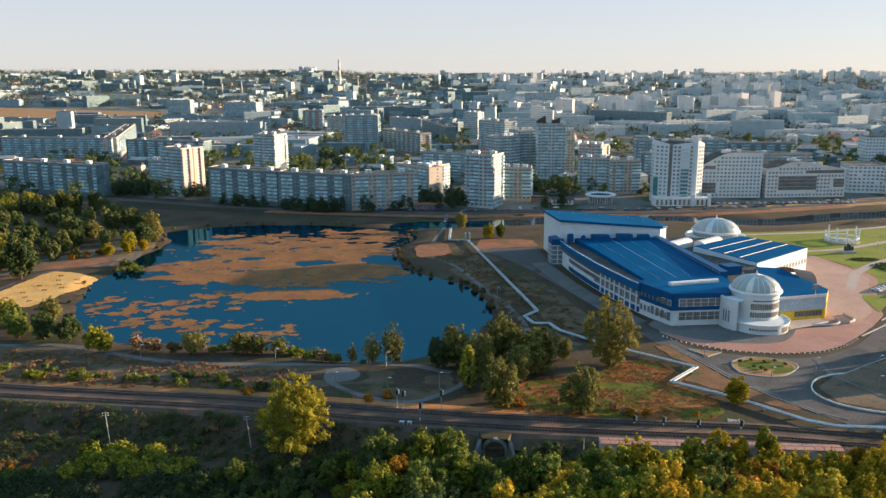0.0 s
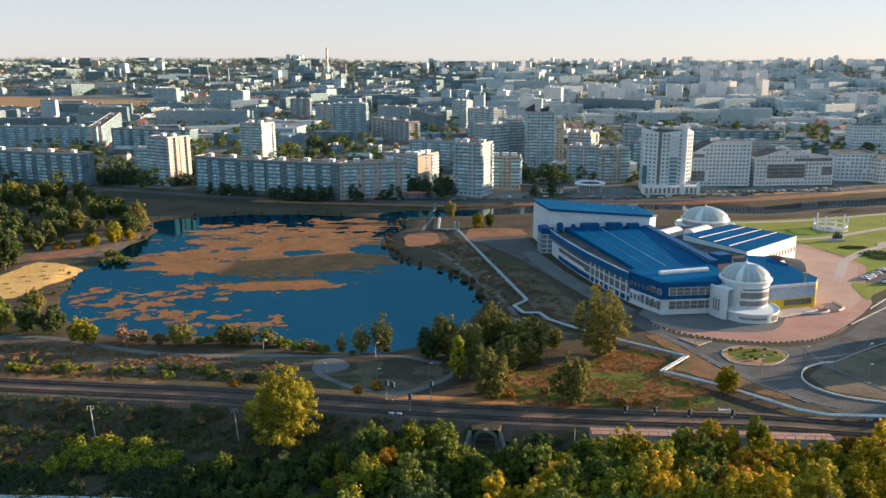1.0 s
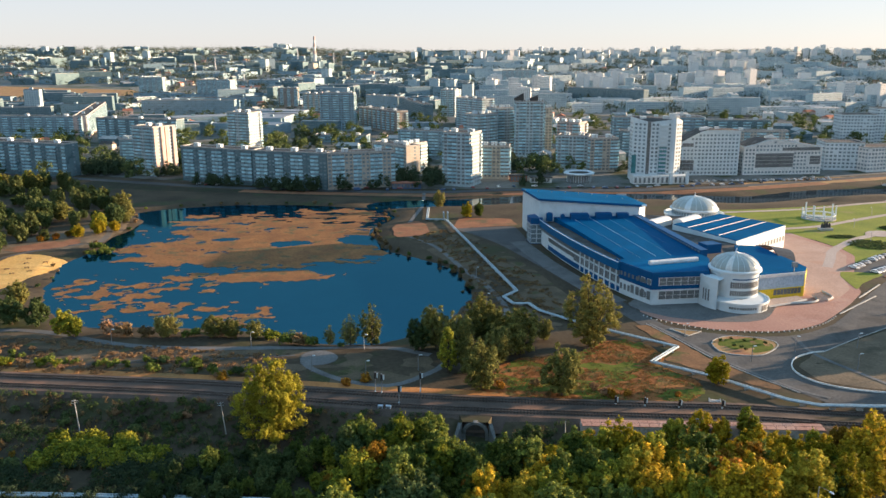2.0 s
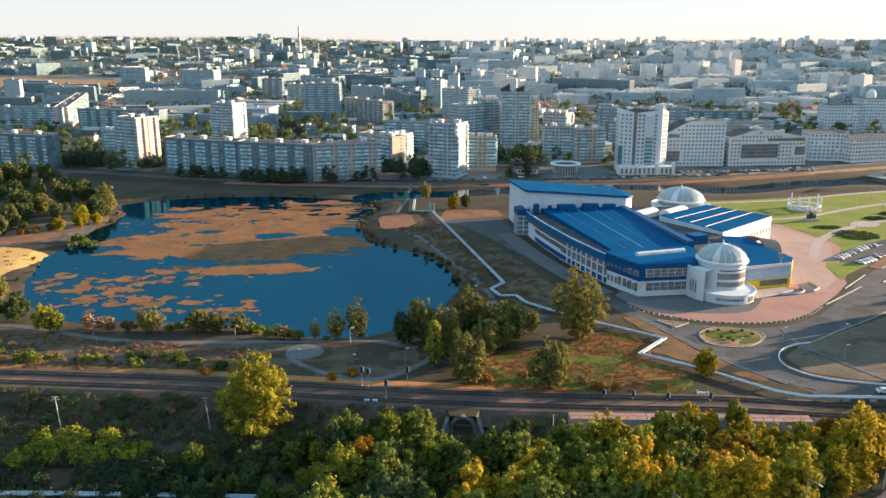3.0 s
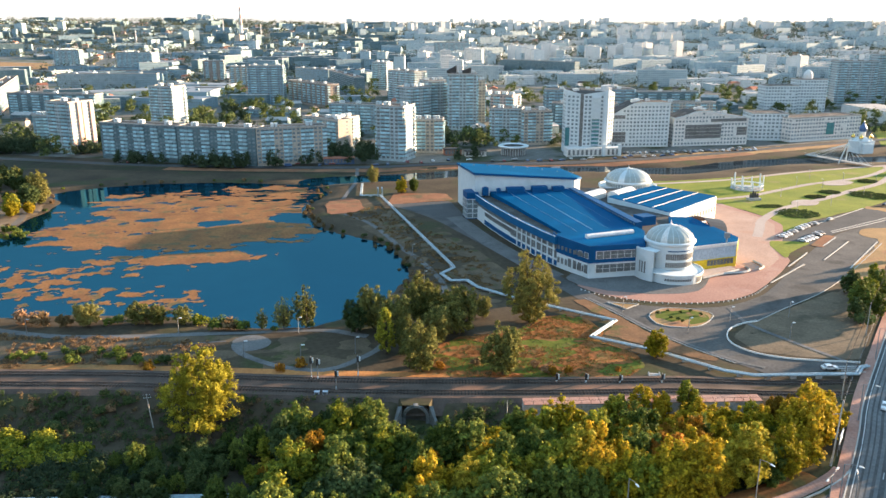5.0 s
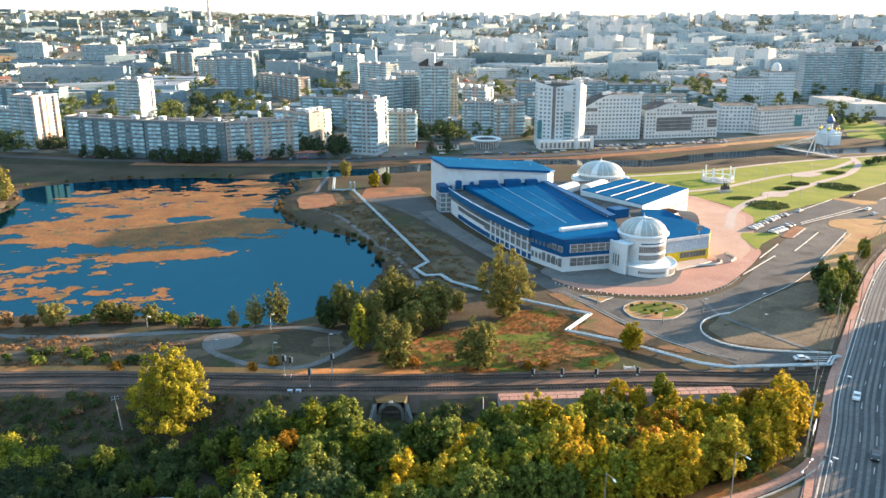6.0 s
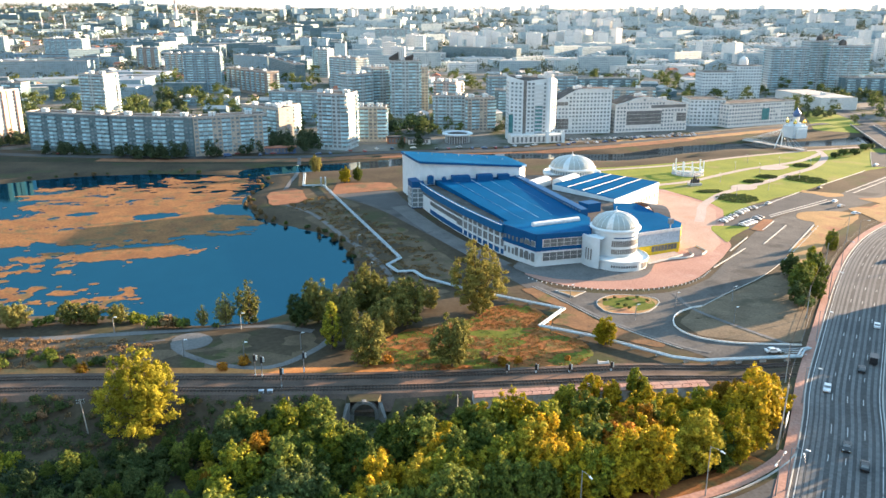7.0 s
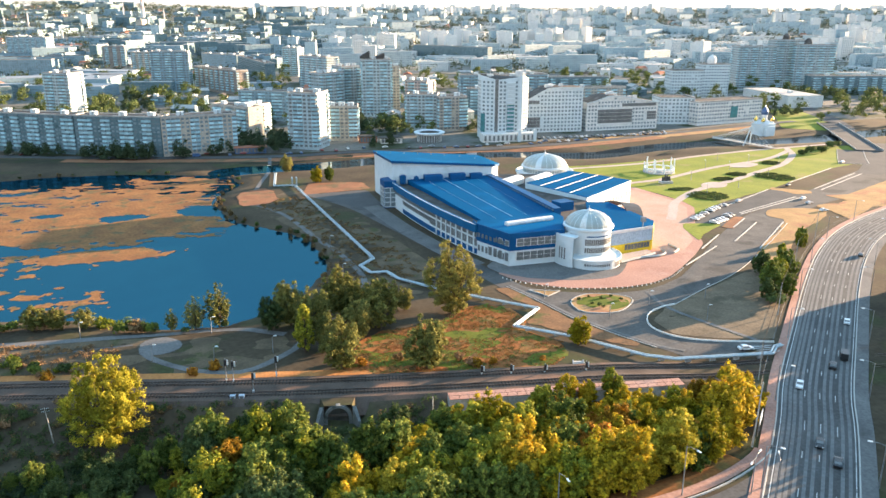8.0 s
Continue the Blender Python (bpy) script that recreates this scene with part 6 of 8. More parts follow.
def arched_block(label, at, turn, depth, top, base_h, floors, cuts, dark, mat, seed):
    """A long block under a swept roof: top lists (x, height) of its roofline, dark lists glazed fields (x0, x1, z0, z1)."""
    t = thing("white_building", label, "building", pose(at[0], at[1], 0, 0, 0, turn), "white waterfront row")
    ln = top[-1][0]
    xs_, hs_ = [p[0] for p in top], [p[1] for p in top]
    line = [(ln * i / 36, float(np.interp(ln * i / 36, xs_, hs_))) for i in range(37)]
    for _ in range(3):
        line = [line[0]] + [(x, (h0 + 2 * h1 + h2) / 4) for (x, h1), (_, h0), (_, h2) in zip(line[1:-1], line[:-2], line[2:])] + [line[-1]]
    n = len(line)
    m = Mesh()
    ring_ = [(0, -0.5), (ln, -0.5)] + line[::-1]
    q = len(ring_)
    m.solid([(x, 0, z) for x, z in ring_] + [(x, depth, z) for x, z in ring_], [tuple(range(q)), tuple(range(2 * q - 1, q - 1, -1))] + [(i, i + q, (i + 1) % q + q, (i + 1) % q) for i in range(q)])
    part("wall", m, mat, t)
    m = Mesh()
    for x, z in line:
        m.v += [(x, -0.7, z + 0.05), (x, depth + 0.4, z + 0.05), (x, depth + 0.4, z + 0.9), (x, -0.7, z + 0.9)]
    m.f = [(4 * i + e, 4 * i + (e + 1) % 4, 4 * i + 4 + (e + 1) % 4, 4 * i + 4 + e) for i in range(n - 1) for e in range(4)] + [(0, 3, 2, 1), (4 * n - 4, 4 * n - 3, 4 * n - 2, 4 * n - 1)]
    m.m = [1 if e == 2 else 0 for i in range(n - 1) for e in range(4)] + [0, 0]
    part("roof", m, [WHITE, BITUMEN], t, "swept roof with a white edge")

    def hidden(u, z):
        x = u * ln
        return z + 2.4 > np.interp(x, xs_, hs_) or any(x0 - 1 < x < x1 + 1 and z0 - 1.8 < z < z1 + 0.4 for x0, x1, z0, z1 in dark)

    fl = base_h / floors
    window_rows(t, GLASS, (0.8, 0), (ln - 0.8, 0), [1.4 + fl * k_ for k_ in range(int(max(hs_) / fl))], 1.5, cuts, 0.45, 0.08, hidden)
    window_rows(t, GLASS, (ln, 1), (ln, depth - 1), [1.4 + fl * k_ for k_ in range(int(hs_[-1] / fl) - 1)], 1.5, 5, 0.5, 0.08)
    window_rows(t, GLASS, (0, depth - 1), (0, 1), [1.4 + fl * k_ for k_ in range(int(hs_[0] / fl) - 1)], 1.5, 5, 0.5, 0.08)
    for x0, x1, z0, z1 in dark:
        nx_, nz_ = max(1, round((x1 - x0) / 3)), max(1, round((z1 - z0) / 2.7))
        for i in range(nx_):
            for k_ in range(nz_):
                m = Mesh()
                wx, wz = (x1 - x0) / nx_, (z1 - z0) / nz_
                m.box(x0 + wx * i + 0.1, x0 + wx * (i + 1) - 0.1, -0.35, 0.05, z0 + wz * k_ + 0.12, z0 + wz * (k_ + 1) - 0.12)
                part("glazed_panel", m, DARKGLASS, t)
    r = random.Random(seed)
    for _ in range(5):
        x, y = r.uniform(ln * 0.3, ln * 0.75), r.uniform(5, depth - 5)
        z = float(np.interp(x, xs_, hs_))
        m = Mesh()
        m.box(x - 1.6, x + 1.6, y - 1.3, y + 1.3, z - 2, z + r.uniform(1.8, 3.4))
        part("roof_plant", m, CREAM, t, "pale rooftop plant box")
    return t


arched_block("white block with a swept curved roof", (212, 632), -2.2, 20, [(0, 24), (6, 26.5), (14, 31), (22, 35), (30, 35.5), (52, 35)], 27, 9, 17, [(1, 16, 4, 12.5), (6, 15, 23, 26)], WHITE, 61)
arched_block("white office block with a dark glazed front", (268, 630), 3.5, 22, [(0, 22.5), (8, 24), (18, 27.5), (26, 28), (36, 26.5), (50, 24), (66, 21.5)], 21, 7, 22, [(10, 42, 6, 17.5), (56, 65, 8, 15), (32, 64, 19.3, 22)], CREAM, 62)
k = thing("tower_podium", "white colonnaded podium of the white tower", "podium", pose(168, 590, 0))
m = Mesh()
m.box(0, 42, 0, 9.5, 0, 6.2)
part("wall", m, CREAM, k)
m = Mesh()
for i in range(12):
    m.box(1 + i * 3.4, 2.6 + i * 3.4, -0.2, 0.2, 1, 5)
tagged(part("window_band", m, DARKGLASS, k), kind="stuff")
for x in (27.0, 39.5):
    m = Mesh()
    m.box(x, x + 2.2, -2.2, 0.1, 0, 9)
    part("pylon", m, WHITE, k, "white portal pylon")
for a, b, d, h, f, mt, lab, s in (((348, 656), (378, 650), 26, 23, 7, WHITE, "white block with a flat roof", 63), ((376, 640), (450, 657), 24, 20, 6, CREAM, "long white block with window rows", 64), ((461, 842), (496, 836), 24, 32, 9, WHITE, "white block with window rows", 65),
                                  ((501, 845), (532, 840), 24, 38, 11, WHITE, "white tower with a small pale dome", 66)):
    t = block("white_building", lab, a, b, d, h, f, mt, "plain", 0, seed=s, category="building", group="white waterfront row")
    if s == 64:
        m = Mesh()
        m.box(38, 46, -0.5, 0.1, 5, 15)
        part("glazed_bay", m, TEALGLASS, t, "pale teal glazed bay")
m = Mesh()
m.revolve([(5, 0), (5, 3), (4.8, 5), (3.6, 7.5), (1.5, 9), (0.1, 9.6)], 0, 0, 0, 20)
d = thing("roof_dome", "small pale dome on a white tower", "dome", pose(517, 855, 38.7))
part("shell", m, CREAM, d, smooth=True)
for x, y, z in ((666, 930, 62.7), (678, 903, 57.7)):
    m = Mesh()
    m.revolve([(4.5, 0), (4.5, 2.5), (4.0, 4.5), (2.4, 6.2), (0.2, 7.4)], 0, 0, 0, 16)
    part("shell", m, BITUMEN, thing("tower_dome", "dark domed cap on a pale tower", "roof", pose(x, y, z)), smooth=True)
# far city: low houses, sheds and blocks as far as the hills
KINDS = []
for i in range(14):
    w_, d_, h_ = ((14, 10, 6), (22, 12, 7), (40, 18, 9), (60, 26, 11), (48, 13, 15), (70, 13, 17), (80, 13, 27), (24, 20, 40), (30, 20, 30), (12, 10, 5), (90, 40, 12), (16, 12, 8), (55, 14, 26), (22, 18, 45))[i]
    mt = (BEIGE, GREY, BLUISH, GREY, GREY, BLUISH, GREY, PWHITE, BEIGE, BROWN, BLUISH, PPINK, BLUISH, PWHITE)[i]
    m = Mesh()
    m.box(-w_ / 2, w_ / 2, -d_ / 2, d_ / 2, -4, h_)
    if h_ < 10 and w_ < 30:
        m.solid([(-w_ / 2 - 0.5, -d_ / 2 - 0.5, h_), (w_ / 2 + 0.5, -d_ / 2 - 0.5, h_), (w_ / 2 + 0.5, d_ / 2 + 0.5, h_), (-w_ / 2 - 0.5, d_ / 2 + 0.5, h_), (-w_ / 2 + 1, 0, h_ + 3), (w_ / 2 - 1, 0, h_ + 3)],
                [(0, 1, 5, 4), (2, 3, 4, 5), (1, 2, 5), (3, 0, 4)], 1)
    else:
        m.box(-w_ / 2 + 0.6, w_ / 2 - 0.6, -d_ / 2 + 0.6, d_ / 2 - 0.6, h_, h_ + 0.5, 1)
        m.box(-w_ / 5, -w_ / 5 + 5, -2, 2, h_ + 0.4, h_ + 3, 0)
    for q in range(int(h_ / 3.2)):
        z = 0.9 + q * 3.2
        for sx in range(int(w_ / 3.4)):
            x = -w_ / 2 + 1 + sx * 3.4
            m.box(x, x + 1.7, -d_ / 2 - 0.06, -d_ / 2 + 0.1, z, z + 1.5, 2)
        for sy in range(int(d_ / 4.4)):
            y = -d_ / 2 + 1 + sy * 4.4
            m.box(w_ / 2 - 0.1, w_ / 2 + 0.06, y, y + 1.8, z, z + 1.5, 2)
    mats_ = [mt, (CONCRETE, BITUMEN, BRICKRED, STEEL)[(1, 0, 3, 3, 0, 1, 0, 1, 1, 1, 3, 2, 0, 1)[i]], GLASS]
    plain = Mesh()
    whole = [(f, c) for f, c in zip(m.f, m.m) if c < 2]
    plain.v, plain.f, plain.m = m.v[:1 + max(max(f) for f, c in whole)], [f for f, c in whole], [c for f, c in whole]
    # pale walls and roofs, partly real, partly haze put into the colour
    hazed_ = [(PWHITE, CREAM, PWHITE)[i % 3], CONCRETE, GLASS]
    KINDS.append((plain, mats_, m.data("house", mats_), plain.data("house", mats_), h_, m.data("house", hazed_), plain.data("house", hazed_), hazed_))
LABELS = ("small distant house with a pitched roof", "long distant low building", "distant pale apartment block", "distant pale tower block")
taken = [(o.matrix_basis.translation.x, o.matrix_basis.translation.y) for o in scene.objects if o.parent is None and o.get("group") in ("flats of the city", "white waterfront row")]
taken = np.array(taken)
spots = []
while len(spots) < 2600:
    az, r = rng.uniform(-0.62, 0.86), 720 + 3700 * rng.random() ** 1.15
    x, y = r * math.sin(az), r * math.cos(az)
    if np.hypot(*(taken - (x, y)).T).min() < 20 or built_on(x, y, 24) or (y < 700 + abs(x) * 0.1) or (-1170 < x < -600 and 1620 < y < 2080):
        continue
    tallish = noise.noise((x / 420, y / 420, 9.0)) + (0.18 if x > 0 else -0.12) + rng.uniform(-0.3, 0.3)
    if r < 1350 and tallish > 0.12 or r < 950:
        if r < 950 and rng.random() < 0.6:
            continue
        i = [2, 1, 0, 1, 11][int(rng.integers(0, 5))]
    elif tallish > 0.5:
        i = [7, 13, 8, 7][int(rng.integers(0, 4))]
    elif tallish > 0.12:
        i = [6, 5, 12, 4, 6][int(rng.integers(0, 5))]
    elif tallish > -0.15:
        i = [3, 10, 2, 4, 5][int(rng.integers(0, 5))]
    else:
        i = [0, 1, 9, 11, 2, 0, 10][int(rng.integers(0, 7))]
    if r < 1500:
        FOOT.append((x - 24, y - 14, 1.0, 0.0, 48, 28))
    spots.append((r, x, y, i, rng.choice([-20, -8, 8, 70, 82, 25]) + rng.uniform(-4, 4)))
spots.sort()
counts = {"house": 0, "distant_block": 0}
rest = {}
for (r, x, y, i, turn), z in zip(spots, ground_z([(q[1], q[2]) for q in spots])):
    m_, mats_, me, bare, h_, me_hazed, bare_hazed, hazed_ = KINDS[i]
    # taller blocks on the right take the colours lightened for haze
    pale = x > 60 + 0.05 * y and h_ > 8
    nm = "house" if h_ < 10 else "distant_block"
    counts[nm] += 1
    if counts[nm] > 250:
        k = rest.setdefault((i, pale), Mesh())
        at = pose(x, y, float(z), 0, 0, turn)
        n0 = len(k.v)
        k.v += [tuple(at @ Vector(v)) for v in m_.v]
        k.f += [tuple(q + n0 for q in f) for f in m_.f]
        k.m += m_.m
        continue
    o = new(nm, (me_hazed if pale else me) if r < 1900 else bare_hazed if pale else bare)
    o.matrix_basis = pose(x, y, float(z), 0, 0, turn)
    tagged(o, LABELS[0] if h_ < 8 else LABELS[1] if h_ < 14 else LABELS[2] if h_ < 29 else LABELS[3], "house" if h_ < 10 else "building", "distant city")
for (i, pale), k in rest.items():
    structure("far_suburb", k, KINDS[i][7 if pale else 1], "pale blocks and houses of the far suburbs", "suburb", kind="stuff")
# far woods between the houses, one object
cent, sizes = [], []
for _ in range(10500):
    az, r = rng.uniform(-0.66, 0.9), 640 + 4000 * rng.random() ** 0.9
    x, y = r * math.sin(az), r * math.cos(az)
    if y < 615 or (150 < x < 470 and y < 690) or (-1170 < x < -610 and 1640 < y < 2070) or (r < 1200 and noise.noise((x / 70, y / 70, 1.0)) < -0.2):
        continue
    if built_on(x, y, 6):
        continue
    cent.append((x, y))
    sizes.append(rng.uniform(3.5, 6.5) * (1 + r / 2600))
zs = ground_z(cent)
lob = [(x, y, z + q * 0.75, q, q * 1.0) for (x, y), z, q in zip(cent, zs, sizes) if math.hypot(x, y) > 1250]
# far trees wear the leaf colour that is paled for haze
tagged(new("city_trees", crown_mesh("city_trees", lob, 260000, 2.2, LEAF_HAZED, 77)), "dark green trees between distant houses", "trees", "", "stuff")
lob = []
for (x, y), z, q in zip(cent, zs, sizes):
    if math.hypot(x, y) <= 1250:
        for _ in range(6):
            lob.append((x + rng.uniform(-0.6, 0.6) * q, y + rng.uniform(-0.6, 0.6) * q, z + q * rng.uniform(0.4, 1.9), q * rng.uniform(0.3, 0.5), q * rng.uniform(0.3, 0.5)))
tagged(new("garden_trees", crown_mesh("garden_trees", lob, 190000, 0.95, LEAF_DARK, 79)), "green trees in yards between the flats", "trees", "", "stuff")

# trees in front of the near flats and between them, leaves coloured as if shaded
lob = []
for x0, y0, x1, y1, n in ((-276, 652, -236, 705, 70), (-204, 640, -182, 700, 44), (-270, 655, -180, 690, 46), (-178, 614, -120, 592, 13), (-118, 587, -62, 568, 9), (-100, 578, -72, 569, 19), (-58, 568, -14, 580, 9), (-170, 655, -30, 640, 70), (-170, 690, -20, 660, 70), (-8, 575, 24, 640, 44), (-275, 690, -190, 760, 40), (-160, 840, -100, 960, 60), (78, 640, 122, 700, 40), (-150, 700, -40, 780, 60), (80, 585, 120, 600, 6), (175, 650, 210, 690, 14), (-390, 700, -290, 800, 40), (-60, 700, 20, 730, 30), (590, 800, 700, 850, 60), (450, 680, 520, 780, 40)):
    for _ in range(n):
        u, v = rng.random(), rng.uniform(-1, 1)
        x, y = x0 + (x1 - x0) * u + v * 4, y0 + (y1 - y0) * (u if n < 20 else rng.random()) + v * 3
        if built_on(x, y, 2.5):
            continue
        hh = rng.uniform(6, 13) if n > 20 else rng.uniform(5, 12)
        for q in range(4):
            lob.append((x + rng.uniform(-1.8, 1.8), y + rng.uniform(-1.8, 1.8), hh * (0.25 + 0.2 * q), 2.6 - 0.3 * q, 1.9))
tagged(new("street_trees", crown_mesh("street_trees", lob, 150000, 0.75, LEAF_SHADED, 78)), "dark trees before and between the flats", "trees", "", "stuff")

# ---- railway ----
rl = RAIL_LINE
rn = sides(rl)
bal = Mesh()
for (x, y), (a, b) in zip(rl.tolist(), rn.tolist()):
    z = rail_z(x)
    for off, h in ((9.0, -1.6), (6.3, -0.15), (3.4, 0.0), (0.4, -0.25), (-0.4, -0.25), (-3.4, 0.0), (-6.3, -0.15), (-10.5, -3.2)):
        bal.v.append((x + a * off, y + b * off, z + h))
bal.f = [(8 * i + q + 1, 8 * i + q, 8 * i + q + 8, 8 * i + q + 9) for i in range(len(rl) - 1) for q in range(7)]
bal.m = [0] * len(bal.f)
structure("railway_bed", bal, BALLAST, "brown stone ballast of the double railway line", "railway bed")
for off in (3.3, -3.3):
    line = rl + rn * off
    ties = Mesh()
    acc = np.r_[0, np.cumsum(np.linalg.norm(np.diff(line, axis=0), axis=1))]
    for s in np.arange(60, acc[-1] - 150, 0.9):
        x, y = np.interp(s, acc, line[:, 0]), np.interp(s, acc, line[:, 1])
        i = min(int(np.searchsorted(acc, s)), len(rn) - 1)
        n, d = rn[i], np.array((rn[i][1], -rn[i][0]))
        z = rail_z(x) + 0.02
        c = [np.array((x, y)) + n * u + d * v for u, v in ((-1.3, -0.13), (1.3, -0.13), (1.3, 0.13), (-1.3, 0.13))]
        ties.solid([(*p, z - 0.1) for p in c] + [(*p, z + 0.1) for p in c], [(4, 5, 6, 7), (0, 1, 5, 4), (1, 2, 6, 5), (2, 3, 7, 6), (3, 0, 4, 7)])
    t = thing("railway_track", "rusty steel rails on dark sleepers", "railway track", group="railway")
    tagged(part("sleeper_bed", ties, SLEEPER, t, "dark closely laid sleepers"), kind="stuff")
    for g_ in (-0.76, 0.76):
        k = Mesh()
        q = line + rn * g_
        for (x, y), (a, b) in zip(q.tolist(), rn.tolist()):
            z = rail_z(x) + 0.1
            k.v += [(x - a * 0.07, y - b * 0.07, z), (x - a * 0.05, y - b * 0.05, z + 0.19), (x + a * 0.05, y + b * 0.05, z + 0.19), (x + a * 0.07, y + b * 0.07, z)]
        k.f = [(4 * i + e, 4 * i + e + 1, 4 * i + e + 5, 4 * i + e + 4) for i in range(len(q) - 1) for e in range(3)]
        k.m = [0] * len(k.f)
        part("rail", k, RAIL, t)
# platform with a red-paved top
pl = thing("platform", "low concrete platform with reddish paving beside the railway", "platform", pose(46.5, 198.6, -3.2, 0, 0, -5.0))
k = Mesh()
k.box(0, 62, -3.6, 0, 0, 4.7)
part("wall", k, CONCRETE, pl)
for i in range(25):
    k = Mesh()
    k.box(0.04 + i * 2.48, 2.44 + i * 2.48, -3.7, 0.1, 4.704, 4.86)
    part("paving_slab", k, PINK, pl)
k = Mesh()
for i in range(26):
    k.tube([(0.05 + i * 2.47, -3.5, 4.8), (0.05 + i * 2.47, -3.5, 5.8)], 0.04, 0, 4)
k.tube([(0, -3.5, 5.8), (62, -3.5, 5.8)], 0.04, 0, 4)
part("railing", k, DARKSTEEL, pl)
# culvert under the railway: a headwall with a round-headed opening and sloping wing walls
cu = thing("culvert", "round-arched concrete culvert under the railway", "culvert", pose(18.8, 199.5, -4.7, 0, 0, -6))
k = Mesh()
arch = [(2.6 * math.cos(radians(a)), 2.2 + 2.6 * math.sin(radians(a))) for a in range(0, 181, 12)]
rim = [(3.5 * math.cos(radians(a)), 2.2 + 3.3 * math.sin(radians(a))) for a in range(0, 181, 12)]
arch, rim = [(2.6, -1.5)] + arch + [(-2.6, -1.5)], [(3.5, -1.5)] + rim + [(-3.5, -1.5)]
for (x, z), (u, w) in zip(arch, rim):
    k.v += [(x, 0, z), (u, 0, w), (u, 1.4, w), (x, 1.4, z)]
k.f = [(4 * i + q, 4 * i + 4 + q, 4 * i + 4 + (q + 1) % 4, 4 * i + (q + 1) % 4) for i in range(len(arch) - 1) for q in range(4)]
k.m = [0] * len(k.f)
part("arch", k, OLDCONCRETE, cu)
for s_ in (-1, 1):
    k = Mesh()
    k.solid([(s_ * 3.55, 0.1, -1.5), (s_ * 4.5, 0.1, -1.5), (s_ * 5.6, -2.2, -1.5), (s_ * 4.9, -2.4, -1.5), (s_ * 3.55, 0.1, 5.3), (s_ * 4.5, 0.1, 5.3), (s_ * 5.6, -2.2, 2.2), (s_ * 4.9, -2.4, 2.2)],
            [(0, 3, 2, 1), (4, 5, 6, 7), (0, 1, 5, 4), (1, 2, 6, 5), (2, 3, 7, 6), (3, 0, 4, 7)])
    part("wing_wall", k, OLDCONCRETE, cu)
# added dark panel just behind the arch, coloured as the shade within
k = Mesh()
k.box(-2.7, 2.7, 1.0, 1.3, -1.5, 5.0)
part("tunnel_end", k, BITUMEN, cu, "dark tunnel mouth")
k = Mesh()
k.solid([(-3.4, 0.35, 5.45), (3.4, 0.35, 5.45), (4.4, 4.6, 5.4), (-4.4, 4.6, 5.4), (-7, 0.35, -2), (7, 0.35, -2)], [(0, 1, 2, 3), (0, 3, 4), (1, 5, 2)])
part("earth_cover", k, EARTH, cu, "dark earth heaped over the vault")


# low wooden benches on the sand
for i, (x, y, turn) in enumerate(((-186, 352, 10), (-181, 344, 25), (-178, 356, 5), (-184, 364, 15), (-176, 366, 0), (-172, 360, 20), (-180, 374, 8), (-172, 376, 12), (-189, 343, 18), (-176, 338, 30), (-183, 383, 4))):
    b_ = thing("beach_bench", "low dark wooden bench on the sand", "bench", pose(x, y, float(ground_z([(x, y)])[0]) + 0.08, 0, 0, turn), "benches on the beach")
    k = Mesh()
    k.box(-1.1, 1.1, -0.35, 0.35, 0.42, 0.52)
    part("seat", k, BARK, b_)
    for u in (-0.9, 0.75):
        k = Mesh()
        k.box(u, u + 0.15, -0.3, 0.3, -0.1, 0.42)
        part("leg", k, BARK, b_)


# concrete drain steps on the bank by the railway
ds = thing("drain_steps", "pale concrete drain steps on the railway bank", "steps", pose(86.6, 208.6, -0.2, 0, 0, -14))
for x in (-1.6, 1.3):
    k = Mesh()
    k.solid([(x, -3, -0.6), (x + 0.3, -3, -0.6), (x + 0.3, 3, -0.6), (x, 3, -0.6), (x, -3, 0.2), (x + 0.3, -3, 0.2), (x + 0.3, 3, 1.1), (x, 3, 1.1)], [(4, 5, 6, 7), (0, 1, 5, 4), (1, 2, 6, 5), (2, 3, 7, 6), (3, 0, 4, 7)])
    part("side_wall", k, CONCRETE, ds)
for i in range(6):
    k = Mesh()
    k.box(-1.3, 1.3, -3 + i, -2 + i, -0.6, 0.02 + i * 0.14)
    part("step", k, CONCRETE, ds)


def signal(x, y, h, label, white=True):
    t = thing("rail_signal", label, "signal", pose(x, y, float(ground_z([(x, y)])[0]) + 0.3), "railway signals")
    k = Mesh()
    k.tube([(0, 0, -1), (0, 0, h)], 0.14, 0, 6)
    part("mast", k, STEEL if white else DARKSTEEL, t)
    k = Mesh()
    k.box(-0.32, 0.32, -0.3, -0.1, h - 2.0, h - 0.2)
    part("backboard", k, DARKSTEEL, t)
    for i in range(3):
        k = Mesh()
        k.tube([(0, -0.3, h - 0.5 - i * 0.55), (0, -0.55, h - 0.47 - i * 0.55)], 0.14, 0, 8)
        part("hood", k, DARKSTEEL, t)
    k = Mesh()
    k.box(0.15, 0.75, -0.1, 0.1, h - 1.8, h - 0.4)
    k.box(-0.2, 0.2, -0.2, 0.2, 0, 1.2)
    part("cabinet", k, WHITE, t, "white signal box")


